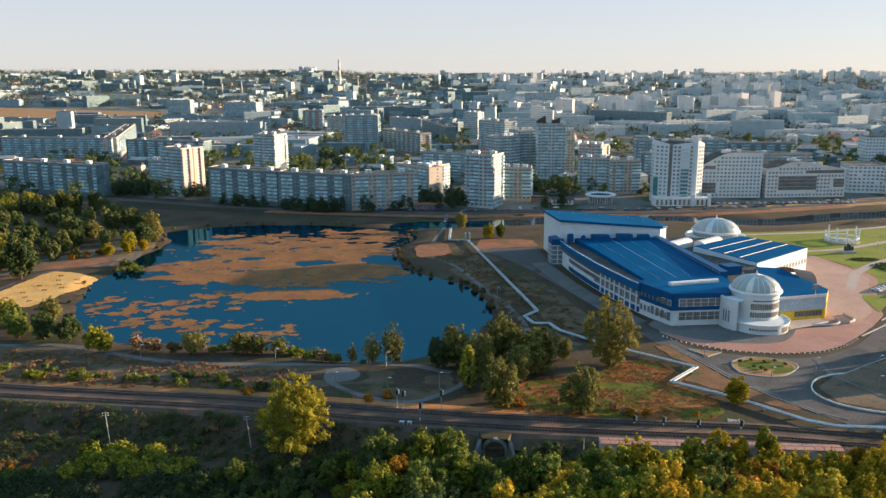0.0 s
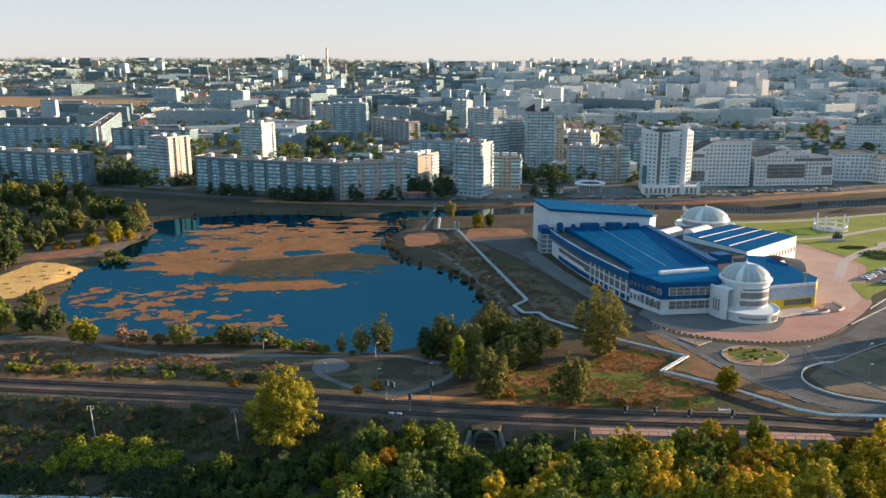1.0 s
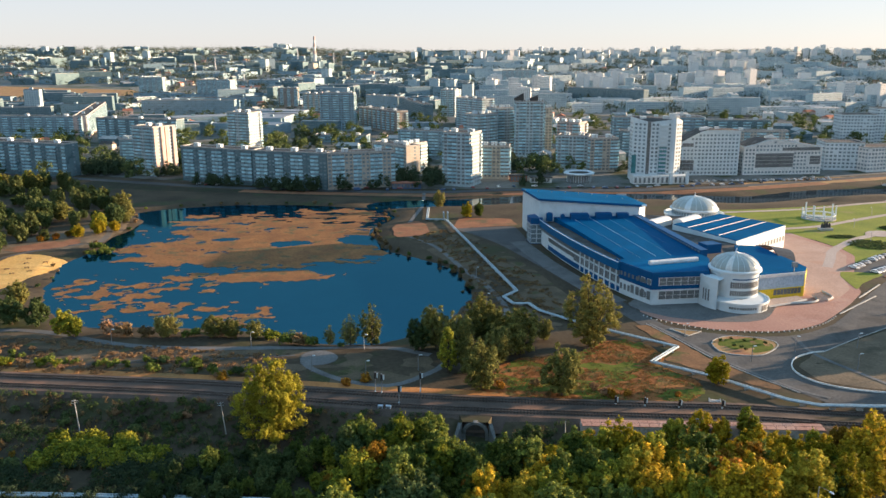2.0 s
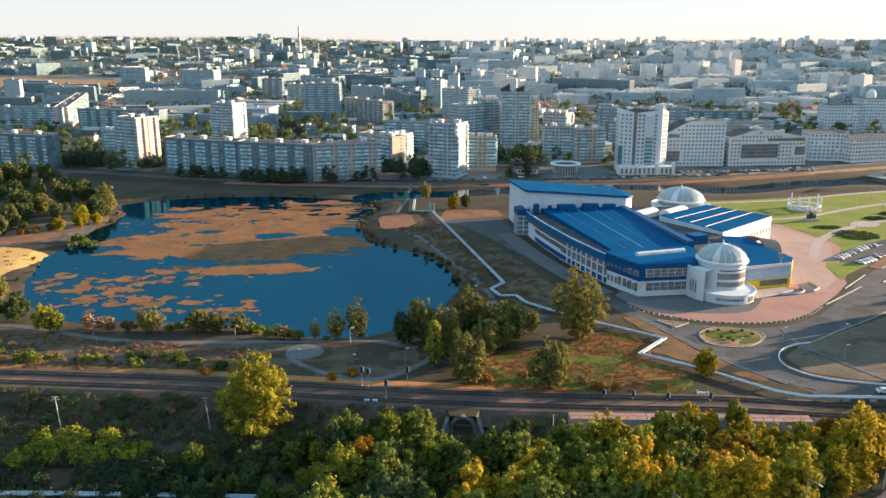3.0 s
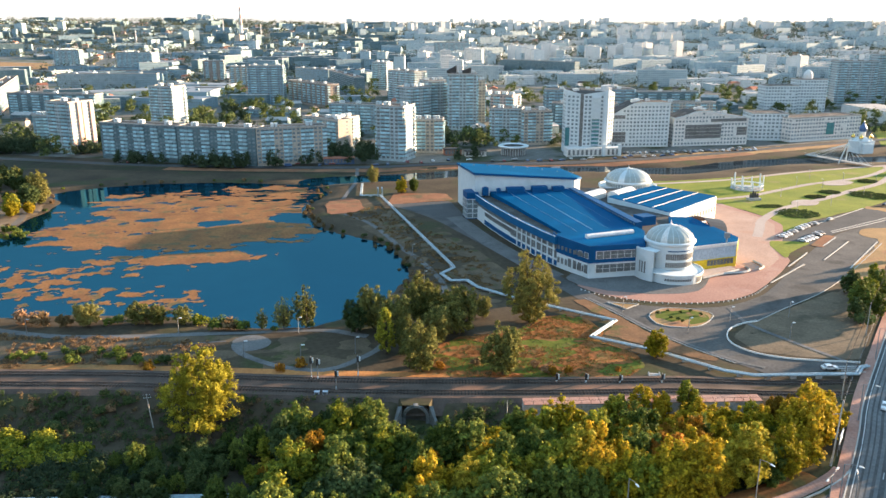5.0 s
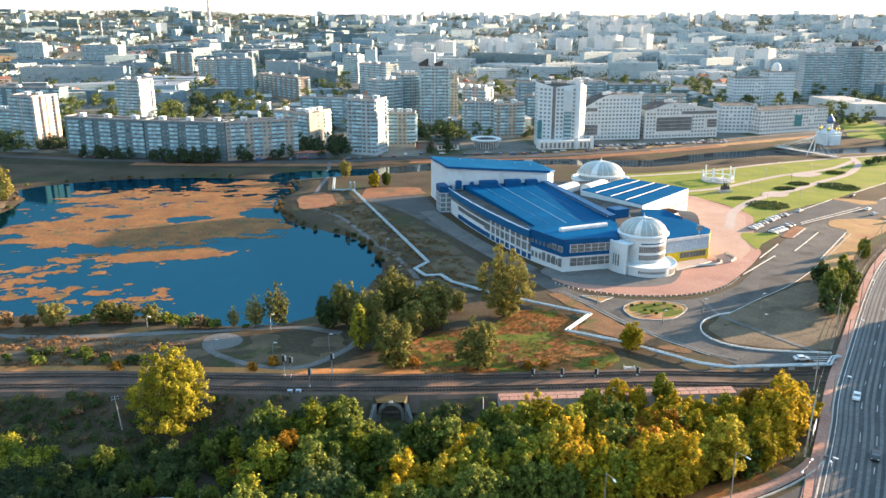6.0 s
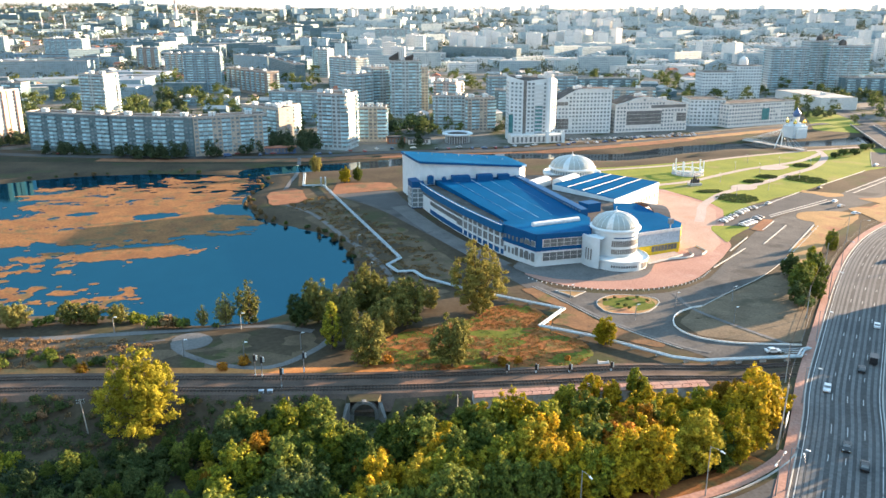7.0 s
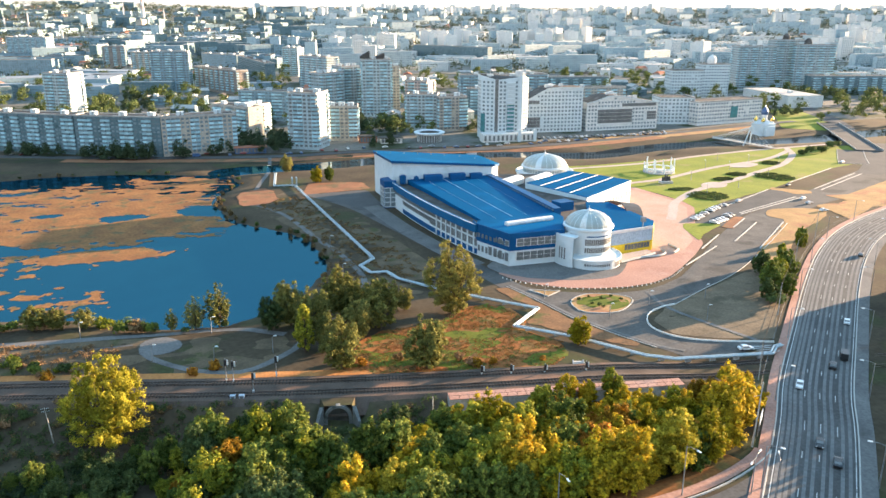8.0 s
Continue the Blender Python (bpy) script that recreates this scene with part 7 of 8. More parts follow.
for x, y, h in ((-8.4, 219.5, 7.0), (-6.6, 219.0, 6.6), (-1.5, 211.6, 6.2), (4.5, 221, 6.0), (58.4, 208.6, 3.2), (66.3, 207.5, 3.2), (75.5, 206.2, 3.0), (87, 205, 3.2)):
    signal(x, y, h, "railway colour-light signal on a steel mast")
for x, y in ((-6.6, 209.5), (-4.4, 209.2)):
    t = thing("relay_cabinet", "pale blue railway relay cabinet", "cabinet", pose(x, y, 0.0, 0, 0, -10))
    k = Mesh()
    k.box(-0.6, 0.6, -0.4, 0.4, -1.5, 1.5)
    k.box(-0.7, 0.7, -0.5, 0.5, 1.5, 1.58)
    part("body", k, GREYBLUE, t)
    k = Mesh()
    k.box(-0.45, 0.45, -0.44, -0.4, 0.2, 1.35)
    part("door", k, FENCE, t)


def pole(x, y, h, lean, label, arms=2):
    z = float(ground_z([(x, y)])[0])
    t = thing("utility_pole", label, "pole", pose(x, y, z, 0, lean, 0), "utility poles")
    k = Mesh()
    k.tube([(0, 0, -0.6), (0, 0, h)], [0.17, 0.11], 0, 7)
    part("post", k, CONCRETE, t)
    for i in range(arms):
        k = Mesh()
        k.box(-0.9, 0.9, -0.06, 0.06, h - 0.5 - i * 0.7, h - 0.38 - i * 0.7)
        part("crossarm", k, DARKSTEEL, t)
        for u in (-0.8, -0.4, 0.4, 0.8):
            k = Mesh()
            k.tube([(u, 0, h - 0.38 - i * 0.7), (u, 0, h - 0.14 - i * 0.7)], 0.06, 0, 5)
            part("insulator", k, WHITE, t)


pole(-48, 205, 9.5, -5, "leaning grey utility pole with crossarms")
pole(-88, 208, 9.5, -3, "grey utility pole with crossarms")
pole(-132, 214, 9.5, -2, "grey utility pole with crossarms")
pole(41, 191, 9, 0, "plain grey pole at the platform", 0)
pole(75, 190, 9, 1, "grey utility pole with crossarms")


def lamp_post(x, y, h, turn, label, heads=1, arm=2.6):
    t = thing("street_lamp", label, "street lamp", pose(x, y, float(ground_z([(x, y)])[0]), 0, 0, turn), "street lamps")
    k = Mesh()
    k.tube([(0, 0, -0.3), (0, 0, h)], [0.16, 0.09], 0, 7)
    part("post", k, STEEL, t)
    for i in range(heads):
        s = 1 if i == 0 else -1
        k = Mesh()
        k.tube([(0, 0, h - 0.1), (s * arm * 0.5, 0, h + 0.25), (s * arm, 0, h + 0.3)], 0.05, 0, 5)
        arm_ob = part("arm", k, STEEL, t)
        k = Mesh()
        k.solid([(s * arm - 0.1, -0.2, h + 0.18), (s * (arm + 0.9), -0.2, h + 0.2), (s * (arm + 0.9), 0.2, h + 0.2), (s * arm - 0.1, 0.2, h + 0.18), (s * arm, -0.12, h + 0.42), (s * (arm + 0.8), -0.1, h + 0.36), (s * (arm + 0.8), 0.1, h + 0.36), (s * arm, 0.12, h + 0.42)],
                [(0, 1, 2, 3), (4, 5, 6, 7), (0, 1, 5, 4), (1, 2, 6, 5), (2, 3, 7, 6), (3, 0, 4, 7)])
        part("lamp_head", k, WHITE, arm_ob, "pale lamp head")


for x, y, tn in ((83.3, 147.3, -70), (55.0, 144.0, -80), (20, 141, -80)):
    lamp_post(x, y, 11.5, tn, "tall grey street lamp along the slip road")
lamp_post(97.4, 144.6, 8.5, 40, "double-headed grey street lamp on the island", 2)
lamp_post(101.5, 142.5, 8.5, 60, "grey street lamp beside the slip road")
for i in range(14, len(HIGHWAY) - 4, 8):
    p = HIGHWAY[i] + HN[i] * 10.9
    lamp_post(p[0], p[1], 10, math.degrees(math.atan2(-HN[i][1], -HN[i][0])), "grey street lamp at the highway kerb")
    p = HIGHWAY[i + 2] - HN[i + 2] * 10.9
    lamp_post(p[0], p[1], 10, math.degrees(math.atan2(HN[i][1], HN[i][0])), "grey street lamp at the highway kerb")
for x, y in ((128, 248), (140, 232), (110, 240), (96, 262), (150, 250), (-29, 238), (-12, 233), (4, 237), (-14, 257), (-52, 260), (-100, 265), (31, 300), (30, 340)):
    lamp_post(x, y, 5.0, 0, "small dark park lamp by the path", 1, 0.4)
for x, y in ((300, 485), (316, 474), (278, 463), (265, 407), (250, 432), (290, 455), (330, 462), (300, 430), (240, 398), (350, 480)):
    lamp_post(x, y, 5.0, 90, "slender white park lamp on the lawn", 1, 0.4)
# tall pole by the slip road, with wires along the pavement
t = thing("wire_pole", "tall grey pole with slanting wires by the highway", "pole", pose(108.5, 160.8, 0), "utility poles")
k = Mesh()
k.tube([(0, 0, -0.5), (1.4, 0.9, 15.6)], [0.22, 0.14], 0, 7)
k.tube([(0.9, 0.7, 12.5), (-1.4, -0.2, 13.0)], 0.06, 0, 5)
part("post", k, CONCRETE, t)
ends = [(109.9, 161.7, 15.4)] + [(*(HIGHWAY[i] + HN[i] * 15.5), 11.0) for i in (24, 34, 44, 54)]
for off in (0.0, 0.5):
    for p, q in zip(ends[:-1], ends[1:]):
        k = Mesh()
        k.tube([(p[0] + (q[0] - p[0]) * u - 108.5, p[1] + (q[1] - p[1]) * u - 160.8, p[2] + (q[2] - p[2]) * u - off - 3.2 * u * (1 - u)) for u in np.linspace(0, 1, 9)], 0.035, 0, 4)
        part("wire", k, CABLE, t)
for p in ends[1:]:
    pole(p[0], p[1], 11.2, 0, "grey wire pole beside the highway", 0)
t = thing("road_sign", "large grey road sign seen from behind", "sign", pose(113.5, 165.5, 0, 0, 0, 48))
k = Mesh()
k.box(-2.2, 2.2, -0.06, 0.06, 3.2, 5.6)
part("panel", k, GREYBLUE, t)
for u in (-1.5, 1.5):
    k = Mesh()
    k.tube([(u, 0.15, -0.3), (u, 0.15, 5.3)], 0.09, 0, 6)
    part("leg", k, STEEL, t)
# fence on the highway's edge
fe = HIGHWAY[17:] + HN[17:] * 14.6
t = thing("pavement_fence", "grey metal fence along the raised pavement", "fence")
k = Mesh()
for z in (0.35, 1.15):
    k.tube([(x, y, z) for x, y in fe], 0.035, 0, 4)
part("rail", k, FENCE, t)
for (x, y) in fe[::1]:
    k = Mesh()
    k.tube([(x, y, -0.3), (x, y, 1.2)], 0.05, 0, 4)
    part("post", k, FENCE, t)

# ---- heating pipeline: two clad pipes on short supports ----


def pipeline(pts, label, z=0.85, r=0.32, legs=7.0):
    t = thing("heating_pipeline", label, "pipeline", group="heating pipelines")
    p = np.array(pts, float)
    d = np.gradient(p, axis=0)
    for off in (-0.42, 0.42):
        line = []
        for i, q in enumerate(p):
            a = p[i] - p[i - 1] if i else p[1] - p[0]
            b = p[i + 1] - p[i] if i < len(p) - 1 else a
            a, b = a / np.linalg.norm(a), b / np.linalg.norm(b)
            n = np.array((-(a + b)[1], (a + b)[0]))
            n = n / (np.linalg.norm(n) + 1e-9)
            c = max(0.45, float(n @ np.array((-a[1], a[0]))))
            line.append(q + n * off / c)
        fine = []
        for q, s in zip(line[:-1], line[1:]):
            fine += [q + (s - q) * 0.02, q + (s - q) * 0.5, q + (s - q) * 0.98]
        k = Mesh()
        k.tube([(x, y, z) for x, y in [line[0]] + fine + [line[-1]]], r, 0, 9)
        part("pipe", k, FOIL, t)
    for q, s in zip(p[:-1], p[1:]):
        ln = np.linalg.norm(s - q)
        m_ = max(1, int(ln / legs))
        for i in range(m_):
            c = q + (s - q) * (i + 0.5) / m_
            k = Mesh()
            g0 = float(ground_z([c])[0])
            k.box(c[0] - 0.9, c[0] + 0.9, c[1] - 0.25, c[1] + 0.25, g0 - 0.3, z - r + 0.04)
            part("support", k, CONCRETE, t)


pipeline([(12, 500), (10.5, 464), (21.6, 463.3), (45, 318), (38.7, 310), (41.5, 300.8), (47.5, 300.6), (50.3, 291.8), (59, 281.3), (72.4, 267.6), (90, 252), (77.8, 239.3), (92, 227.7), (107.6, 209.9), (114.6, 206), (143.5, 203.4), (147.5, 207.5), (150, 208)],
         "silver-clad twin heating pipeline zigzagging above ground")
pipeline([(-140, 178), (-77, 174), (-52, 172), (-20, 169)], "silver-blue clad heating pipeline in the bushes", -2.6)
t = thing("pipe_gantry", "white pipe frame raised over the footpath", "pipe frame", pose(21.6, 463.3, 0))
k = Mesh()
for x in (-1.2, 1.2):
    k.tube([(x, 0, -0.4), (x, 0, 4.6), (x, 3.5, 4.6), (x, 3.5, 0.4)], 0.45, 0, 8)
part("frame", k, FOIL, t)

# ---- vehicles ----


def car_parts(name, label, paint, kind="car"):
    t = thing(name, label, "car" if kind == "car" else "van" if kind == "van" else "truck", group="vehicles")
    ln, wd, roof_z = (4.4, 1.8, 1.45) if kind == "car" else (5.4, 2.0, 2.3) if kind == "van" else (8.5, 2.4, 3.3)
    k = Mesh()
    if kind == "car":
        prof = [(-2.2, 0.35), (-2.2, 0.85), (-1.75, 0.95), (-1.25, 1.42), (0.35, 1.45), (1.05, 0.98), (2.05, 0.85), (2.2, 0.6), (2.2, 0.35)]
    elif kind == "van":
        prof = [(-2.7, 0.4), (-2.7, 2.2), (-2.5, 2.3), (1.3, 2.3), (2.0, 1.4), (2.6, 1.2), (2.7, 0.4)]
    else:
        prof = [(-4.2, 0.6), (-4.2, 3.2), (1.9, 3.3), (2.0, 2.6), (3.6, 2.6), (4.1, 1.7), (4.2, 0.6)]
    n = len(prof)
    for y, q in ((-wd / 2, 1.0), (wd / 2, 1.0)):
        k.v += [(x, y * (0.86 if z > 1.2 and kind == "car" else 1.0), z) for x, z in prof]
    k.f = [(i, (i + 1) % n, n + (i + 1) % n, n + i) for i in range(n)] + [tuple(range(n - 1, -1, -1)), tuple(range(n, 2 * n))]
    k.m = [0] * len(k.f)
    part("body", k, paint, t)
    k = Mesh()
    w2 = wd * 0.5
    if kind == "car":
        k.face([(0.42, -w2 * 0.8, 1.42), (1.02, -w2 * 0.86, 1.02), (1.02, w2 * 0.86, 1.02), (0.42, w2 * 0.8, 1.42)])
        k.v = [(x + 0.02, y, z + 0.02) for x, y, z in k.v]
        part("windscreen", k, DARKGLASS, t)
        k = Mesh()
        k.face([(-1.70, -w2 * 0.84, 1.0), (-1.28, -w2 * 0.8, 1.4), (-1.28, w2 * 0.8, 1.4), (-1.70, w2 * 0.84, 1.0)])
        k.v = [(x - 0.02, y, z + 0.02) for x, y, z in k.v]
        part("rear_window", k, DARKGLASS, t)
        for s in (-1, 1):
            k = Mesh()
            k.face([(-1.4, s * w2 * 1.0, 0.98), (0.8, s * w2 * 1.0, 0.98), (0.3, s * w2 * 0.885, 1.38), (-1.15, s * w2 * 0.885, 1.38)])
            part("side_window", k, DARKGLASS, t)
    else:
        x = 1.7 if kind == "van" else 3.85
        k.box(x - 0.1, x + 0.25, -w2 * 0.85, w2 * 0.85, 1.45 if kind == "van" else 1.7, 2.0 if kind == "van" else 2.45)
        part("windscreen", k, DARKGLASS, t)
    for x in (-ln * 0.31, ln * 0.31):
        for s in (-1, 1):
            k = Mesh()
            r_ = 0.32 if kind == "car" else 0.42
            k.tube([(x, s * (w2 - 0.2), r_), (x, s * (w2 + 0.02), r_)], r_, 0, 10)
            part("wheel", k, DARKSTEEL, t)
    for s in (-1, 1):
        k = Mesh()
        k.box(ln / 2 - 0.05, ln / 2 + 0.02, s * w2 * 0.75 - 0.18, s * w2 * 0.75 + 0.18, 0.6, 0.78)
        part("headlight", k, WHITE, t)
    return t


PAINT = {w: shade(w + " car paint", a, b, 1.5, 0.5, 0.3, 0.2, spec=0.6) for w, a, b in (("white", (0.7, 0.7, 0.7), (0.8, 0.8, 0.8)), ("black", (0.02, 0.02, 0.022), (0.03, 0.03, 0.032)), ("silver", (0.4, 0.41, 0.42), (0.5, 0.5, 0.51)),
                                                                                ("red", (0.3, 0.03, 0.025), (0.36, 0.05, 0.04)), ("blue", (0.04, 0.10, 0.22), (0.06, 0.13, 0.27)))}
CARS = {}


def park(colour, x, y, turn, kind="car", where="on the street"):
    key = colour + kind
    m_ = pose(x, y, float(ground_z([(x, y)])[0]) + 0.14, 0, 0, turn)
    if key not in CARS:
        CARS[key] = car_parts("parked_car" if kind == "car" else kind, "%s painted %s standing %s" % (colour, "hatchback car" if kind == "car" else kind, where), PAINT[colour], kind)
        CARS[key].matrix_basis = m_
        return CARS[key]
    return tagged(copy_thing(CARS[key], m_), "%s painted %s standing %s" % (colour, "hatchback car" if kind == "car" else kind, where))


for i, (x, y) in enumerate(((203, 347.5), (205.6, 349.6), (208.2, 351.6), (210.8, 353.8), (213.6, 356.2), (219.4, 360.8), (222.2, 363), (225, 365), (227.8, 366.8), (232, 369))):
    park(("white", "silver", "white", "black", "silver", "white", "silver", "white", "black", "silver")[i], x, y, 118, where="in the car park")
for i, (x, y) in enumerate(((208.5, 339.4), (211, 341), (213.6, 342.6), (216.2, 344.2), (221.6, 349.4), (224.2, 351))):
    park(("white", "silver", "white", "white", "silver", "black")[i], x, y, -62, where="in the car park")
for c, x, y, tn in (("silver", 245, 376, 30), ("black", 295, 404, 30), ("white", 282, 374, 35), ("silver", 278, 364, 20), ("white", 275, 349, 5), ("white", 138.5, 208.6, -8), ("white", 377, 461, 30)):
    park(c, x, y, tn, where="on the access road")
for c, x, y, tn, kd in (("black", 123.8, 157.8, 230, "car"), ("black", 122.3, 150, 50, "car"), ("white", 138.5, 184.5, 230, "car"), ("black", 155.2, 192.7, 50, "car"), ("black", 162.5, 197.2, 50, "van"), ("black", 238.2, 280.2, 48, "car"), ("white", 182, 219.8, 50, "car")):
    park(c, x, y, tn, kd, where="on the highway")
acc = np.r_[0, np.cumsum(np.linalg.norm(np.diff(STREET, axis=0), axis=1))]
SN = sides(STREET)
for s in np.arange(250, acc[-1] - 160, 9.0):
    if rng.random() < 0.45 and s < 560:
        continue
    i = min(int(np.searchsorted(acc, s)), len(SN) - 1)
    p = STREET[i] + SN[i] * (6.5 + 6 * (rng.random() < 0.4))
    park(["white", "black", "silver", "red", "blue", "white"][int(rng.integers(0, 6))], p[0], p[1], math.degrees(math.atan2(SN[i][1], SN[i][0])) + rng.choice([0, 90]), where="before the flats")
for i in range(26):
    park(["white", "black", "silver", "silver", "white"][i % 5], 210 + i * 4.6 + rng.uniform(-0.6, 0.6), 598 + 0.18 * i * 1.0 + rng.uniform(-1, 1), 90, where="before the white row")
park("blue", -38, 572, 10, "van", "by the embankment street")

# ---- small buildings by the river ----


def kiosk(x, y, w, d, h, wall, roof, label, turn=0):
    t = thing("kiosk", label, "kiosk", pose(x, y, 0, 0, 0, turn))
    k = Mesh()
    k.box(0, w, 0, d, -0.3, h)
    part("wall", k, wall, t)
    k = Mesh()
    k.box(-0.6, w + 0.6, -0.8, d + 0.6, h, h + 0.5)
    part("roof", k, roof, t)
    k = Mesh()
    for i in range(int(w / 2.4)):
        k.box(0.5 + i * 2.4, 2.3 + i * 2.4, -0.06, 0.05, 0.8, h - 0.5)
    tagged(part("window_band", k, DARKGLASS, t), kind="stuff")


kiosk(-13, 578, 21, 8, 4, PAINT["blue"], BRICKRED, "blue kiosk with a flat red roof")
kiosk(77, 607, 13, 8, 4.5, BRICKRED, BITUMEN, "low red kiosk before the flats")
kiosk(92, 600, 16, 6, 4, CREAM, BITUMEN, "low cream kiosk before the flats")
cf = thing("round_cafe", "round glazed cafe with a white ring roof", "cafe", pose(130, 606, 0))
k = Mesh()
k.revolve([(9, -0.3), (9, 6.0)], 0, 0, 0, 28)
part("wall", k, DARKGLASS, cf)
for i in range(28):
    k = Mesh()
    a = radians(i * 360 / 28)
    k.tube([(9.2 * math.cos(a), 9.2 * math.sin(a), -0.3), (9.2 * math.cos(a), 9.2 * math.sin(a), 6)], 0.2, 0, 5)
    part("column", k, WHITE, cf)
k = Mesh()
k.revolve([(8.0, 6.2), (11.5, 6.0), (11.8, 7.0), (10.8, 7.6), (8.0, 7.0)], 0, 0, 0, 36)
part("ring_roof", k, WHITE, cf, "white ring-shaped roof")
k = Mesh()
k.revolve([(8.0, 6.6), (0.05, 6.8)], 0, 0, 0, 24)
part("inner_roof", k, BITUMEN, cf)
# church by the bridge
ch = thing("church", "small white church with blue and gold domes", "church", pose(402, 584, 0, 0, 0, 10) @ Matrix.Diagonal((0.8, 0.8, 0.95, 1)))
k = Mesh()
k.box(-9, 9, -7, 7, -0.5, 9)
k.box(-6, 6, -10, 10, -0.5, 7.5)
part("wall", k, WHITE, ch)
k = Mesh()
k.prism([(-9.4, -7.4), (9.4, -7.4), (9.4, 7.4), (-9.4, 7.4)], 9.0, 9.5)
k.revolve([(8.5, 9.4), (4.0, 12.5)], 0, 0, 0, 8)
part("roof", k, WHITE, ch)
for x, y, r_, z in ((0, 0, 3.0, 12), (-6, -5, 1.5, 9), (6, -5, 1.5, 9), (-6, 5, 1.5, 9), (6, 5, 1.5, 9)):
    k = Mesh()
    k.revolve([(r_, z), (r_, z + r_ * 1.6)], x, y, 0, 12)
    dr = part("drum", k, WHITE, ch)
    k = Mesh()
    z1 = z + r_ * 1.6
    k.revolve([(r_ * 1.0, z1), (r_ * 1.3, z1 + r_ * 0.7), (r_ * 1.0, z1 + r_ * 1.4), (r_ * 0.35, z1 + r_ * 2.1), (0.06, z1 + r_ * 2.8), (0.06, z1 + r_ * 3.4)], x, y, 0, 14)
    part("onion_dome", k, PAINT["blue"] if r_ > 2 else GOLD, dr, "blue onion dome" if r_ > 2 else "gilded onion dome", True)
# cable-stayed footbridge
br = thing("footbridge", "white cable-stayed footbridge over the river", "bridge", pose(358, 545, 0, 0, 0, 106))
k = Mesh()
k.box(-28, 28, -2, 2, 0.6, 1.2)
part("deck", k, CONCRETE, br)
for s in (-1, 1):
    k = Mesh()
    k.tube([(-4, s * 3.4, -1), (-7, s * 0.5, 14)], 0.5, 0, 6)
    part("pylon_leg", k, WHITE, br)
    k = Mesh()
    k.tube([(-28, s * 2, 2.2), (28, s * 2, 2.2)], 0.07, 0, 4)
    part("railing", k, WHITE, br)
    for x in (-25, -19, -13, 4, 10, 16, 22, 27):
        k = Mesh()
        k.tube([(-7, s * 0.5, 13.6), (x, s * 1.9, 1.2)], 0.09, 0, 4)
        part("stay_cable", k, WHITE, br)
# road bridge at the far right
t = thing("road_bridge", "broad grey road bridge over the river", "bridge", pose(470, 575, 0, 0, 0, 62))
k = Mesh()
k.box(-90, 60, -9, 9, 0.0, 0.8)
part("deck", k, ASPHALT, t)
for y in (-9, 9):
    k = Mesh()
    k.box(-90, 60, y - 0.2, y + 0.2, 0.804, 1.7)
    part("parapet", k, CONCRETE, t)
for x in (-60, -30, 0, 30):
    k = Mesh()
    k.box(x - 1, x + 1, -8, 8, -3, 0.0)
    part("pier", k, CONCRETE, t)
# ring monument in the park
mo = thing("monument", "round white monument with slender columns in the park", "monument", pose(243, 458, 0))
k = Mesh()
k.revolve([(9.6, -0.2), (9.6, 0.6), (7, 0.65), (7, 1.1), (0.1, 1.15)], 0, 0, 0, 32)
part("plinth", k, CONCRETE, mo)
for i in range(10):
    a = radians(i * 36 + 10)
    k = Mesh()
    k.tube([(8.9 * math.cos(a), 8.9 * math.sin(a), 0.5), (8.9 * math.cos(a), 8.9 * math.sin(a), 8.6 if i % 3 == 0 else 6.2)], 0.4, 0, 8)
    part("column", k, WHITE, mo)
k = Mesh()
k.revolve([(9.3, 2.6), (9.3, 3.1), (8.5, 3.1), (8.5, 2.6), (9.3, 2.6)], 0, 0, 0, 40)
part("ring_beam", k, WHITE, mo)
gr = thing("memorial", "dark stone figure group on a plinth", "memorial", pose(231, 427, 0))
k = Mesh()
k.box(-3.5, 3.5, -2, 2, -0.2, 1.4)
part("plinth", k, CONCRETE, gr)
for x, h in ((-2, 4), (-0.6, 5.4), (0.8, 4.8), (2.2, 3.8)):
    k = Mesh()
    k.tube([(x, 0, 1.4), (x + 0.1, 0.2, h * 0.7), (x, 0, h)], [0.75, 0.65, 0.3], 0, 7)
    part("stone", k, BITUMEN, gr)
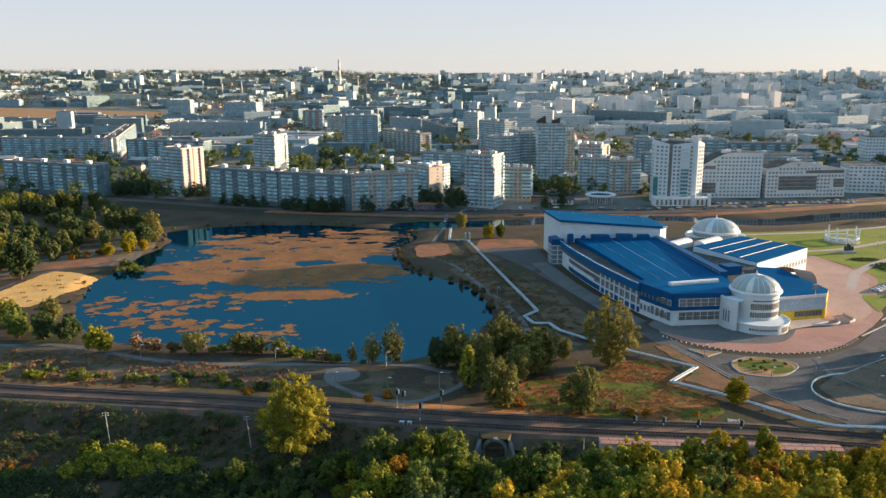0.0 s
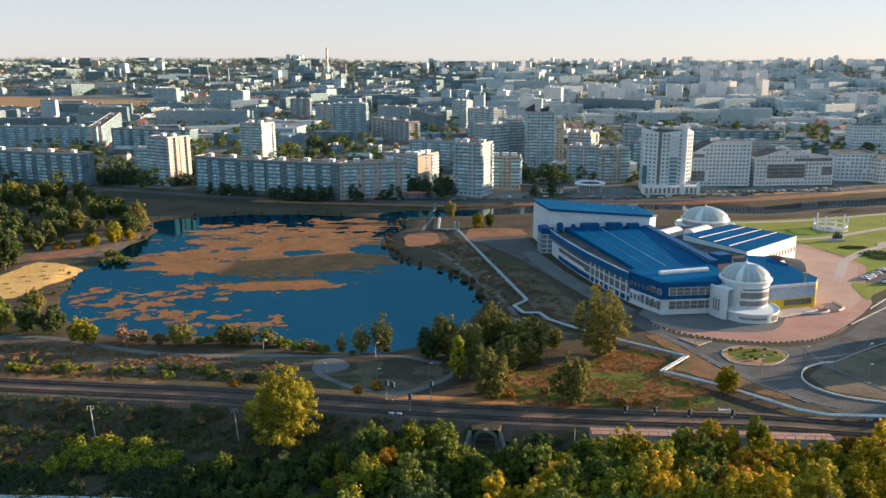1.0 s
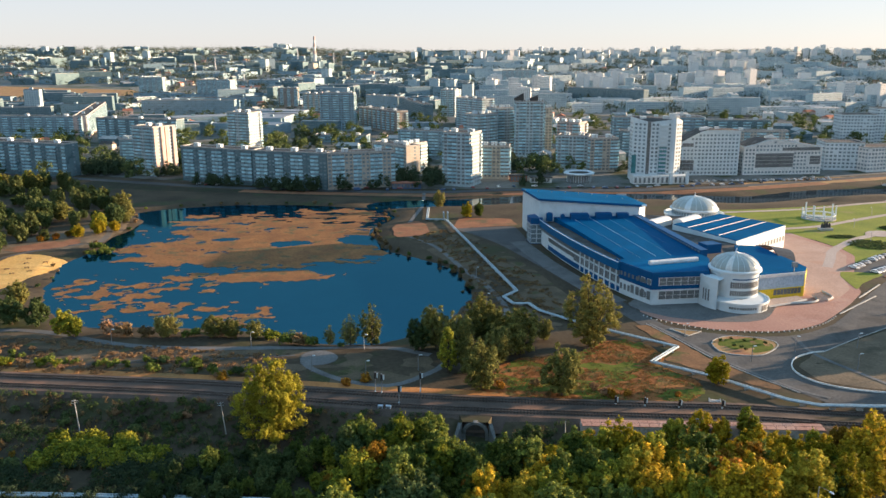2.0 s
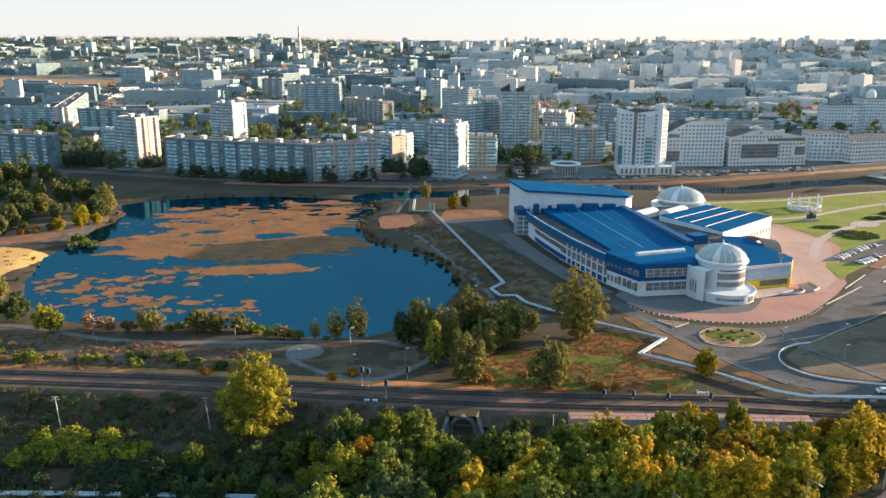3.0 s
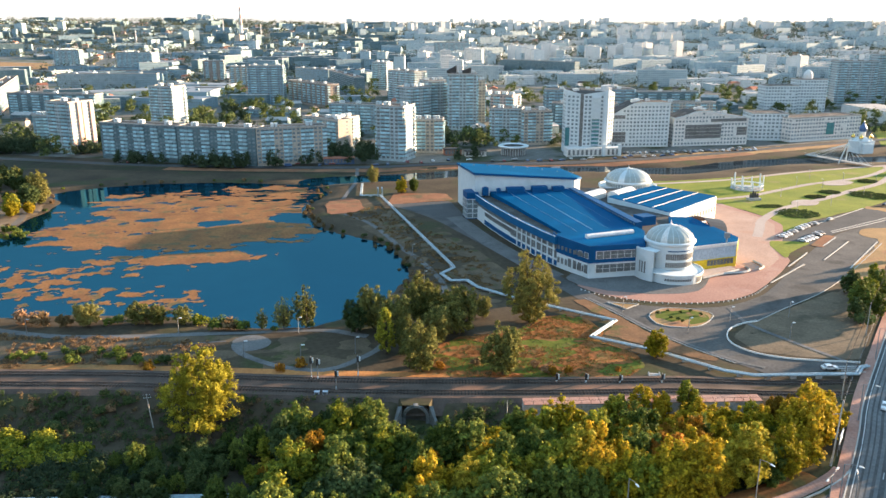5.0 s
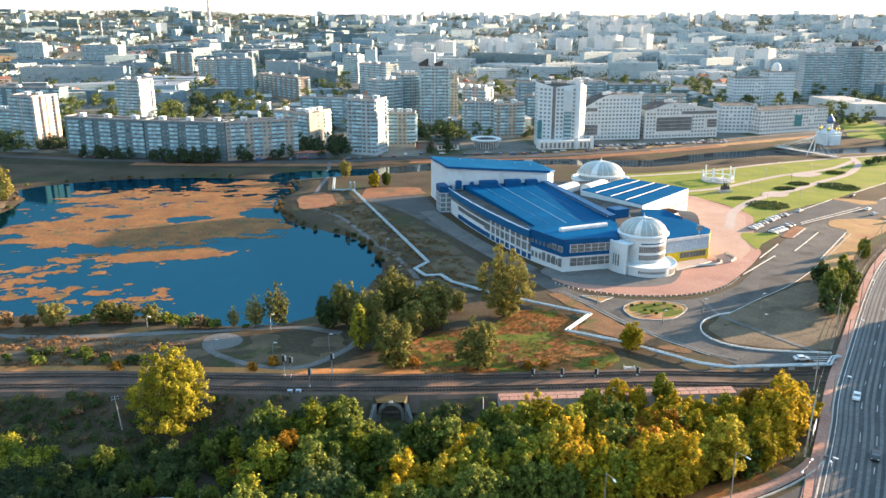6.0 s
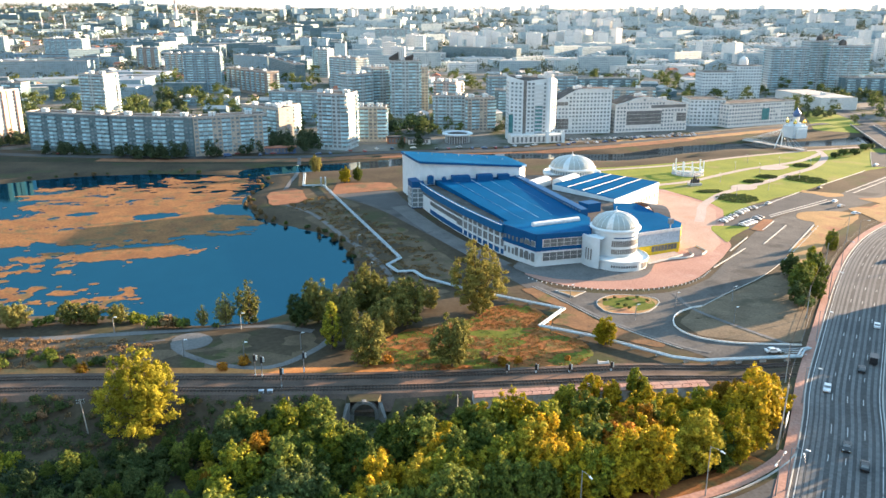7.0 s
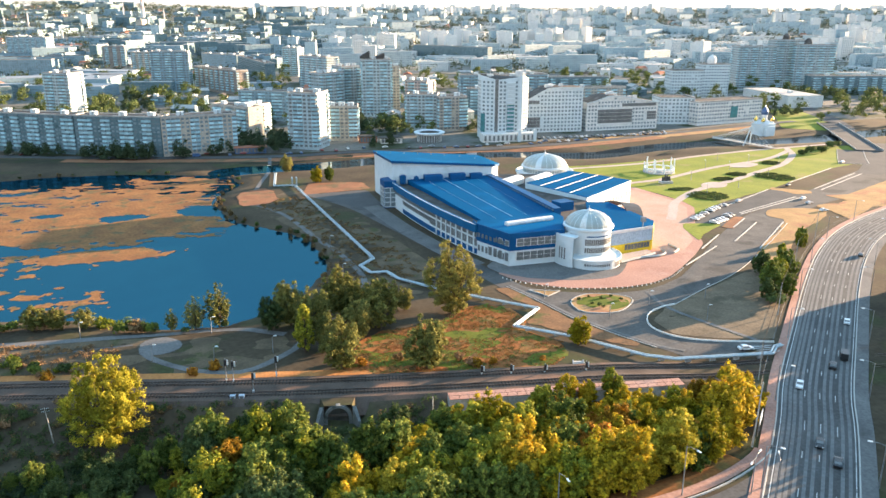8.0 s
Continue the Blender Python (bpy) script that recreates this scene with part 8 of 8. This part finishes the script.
# plant beds in the lawn
BED = leaf("dark bedding plants", (0.035, 0.055, 0.02), (0.06, 0.085, 0.03), (0.10, 0.12, 0.045))
for x, y, rx, ry, tn in ((237, 392, 11, 10, 20), (304, 430, 10.5, 12, 30), (231, 410, 7, 3, 0), (270, 430, 6, 4, 12), (286, 441, 6, 5, 10), (330, 470, 7, 5, 30)):
    lob = []
    for _ in range(220):
        u, v = rng.uniform(-1, 1), rng.uniform(-1, 1)
        if u * u + v * v < 1:
            c, s = math.cos(radians(tn)), math.sin(radians(tn))
            lob.append((x + u * rx * c - v * ry * s, y + u * rx * s + v * ry * c, 0.12, 1.0, 0.4))
    tagged(new("plant_bed", crown_mesh("plant_bed", lob, 4500, 0.4, BED, int(x))), "dark oval bed of low plants in the lawn", "plant bed", "", "stuff")
# bollards along the plaza's rim
rim = spline([(88.5, 286), (92, 281), (99, 275), (108, 269.8), (118, 267), (129, 266.1), (140, 268.1), (150.5, 273.4), (159.5, 281.5)], 1.0)
pr = None
for i in range(0, len(rim), 2):
    if pr is None:
        k = Mesh()
        k.revolve([(0.22, -0.1), (0.23, 0.2), (0.15, 0.34), (0.02, 0.4)], 0, 0, 0, 8)
        pr = tagged(part("bollard", k, CREAM), "white stone bollard on the plaza's rim", "bollard", "plaza bollards")
        pr.matrix_basis = pose(*rim[0], 0.1)
    else:
        copy_thing(pr, pose(*rim[i], 0.1))
# chimney and masts of the far city
for x, y, h, r0, lab in ((-376, 3125, 134, 7.5, "tall white and red striped power station chimney"), (-728, 2735, 61, 2.6, "thin grey distant mast"), (-660, 2728, 70, 2.6, "thin grey distant mast"), (-471, 2268, 51, 3.0, "pale distant chimney stack"), (56, 2658, 60, 2.6, "thin pale distant mast"), (-442, 3133, 90, 2.5, "thin grey distant mast"), (-303, 3117, 75, 2.5, "thin grey distant mast")):
    t = thing("chimney", lab, "chimney", pose(x, y, float(ground_z([(x, y)])[0]) - 30))
    n = 8
    for i in range(n):
        k = Mesh()
        a, b = i / n, (i + 1) / n
        k.revolve([(r0 * (1 - 0.55 * a), 30 + (h - 30) * a if i else 0), (r0 * (1 - 0.55 * b), 30 + (h - 30) * b)], 0, 0, 0, 14)
        part("segment", k, PPINK if i in (3, 5, 7) and h > 100 else CREAM, t)
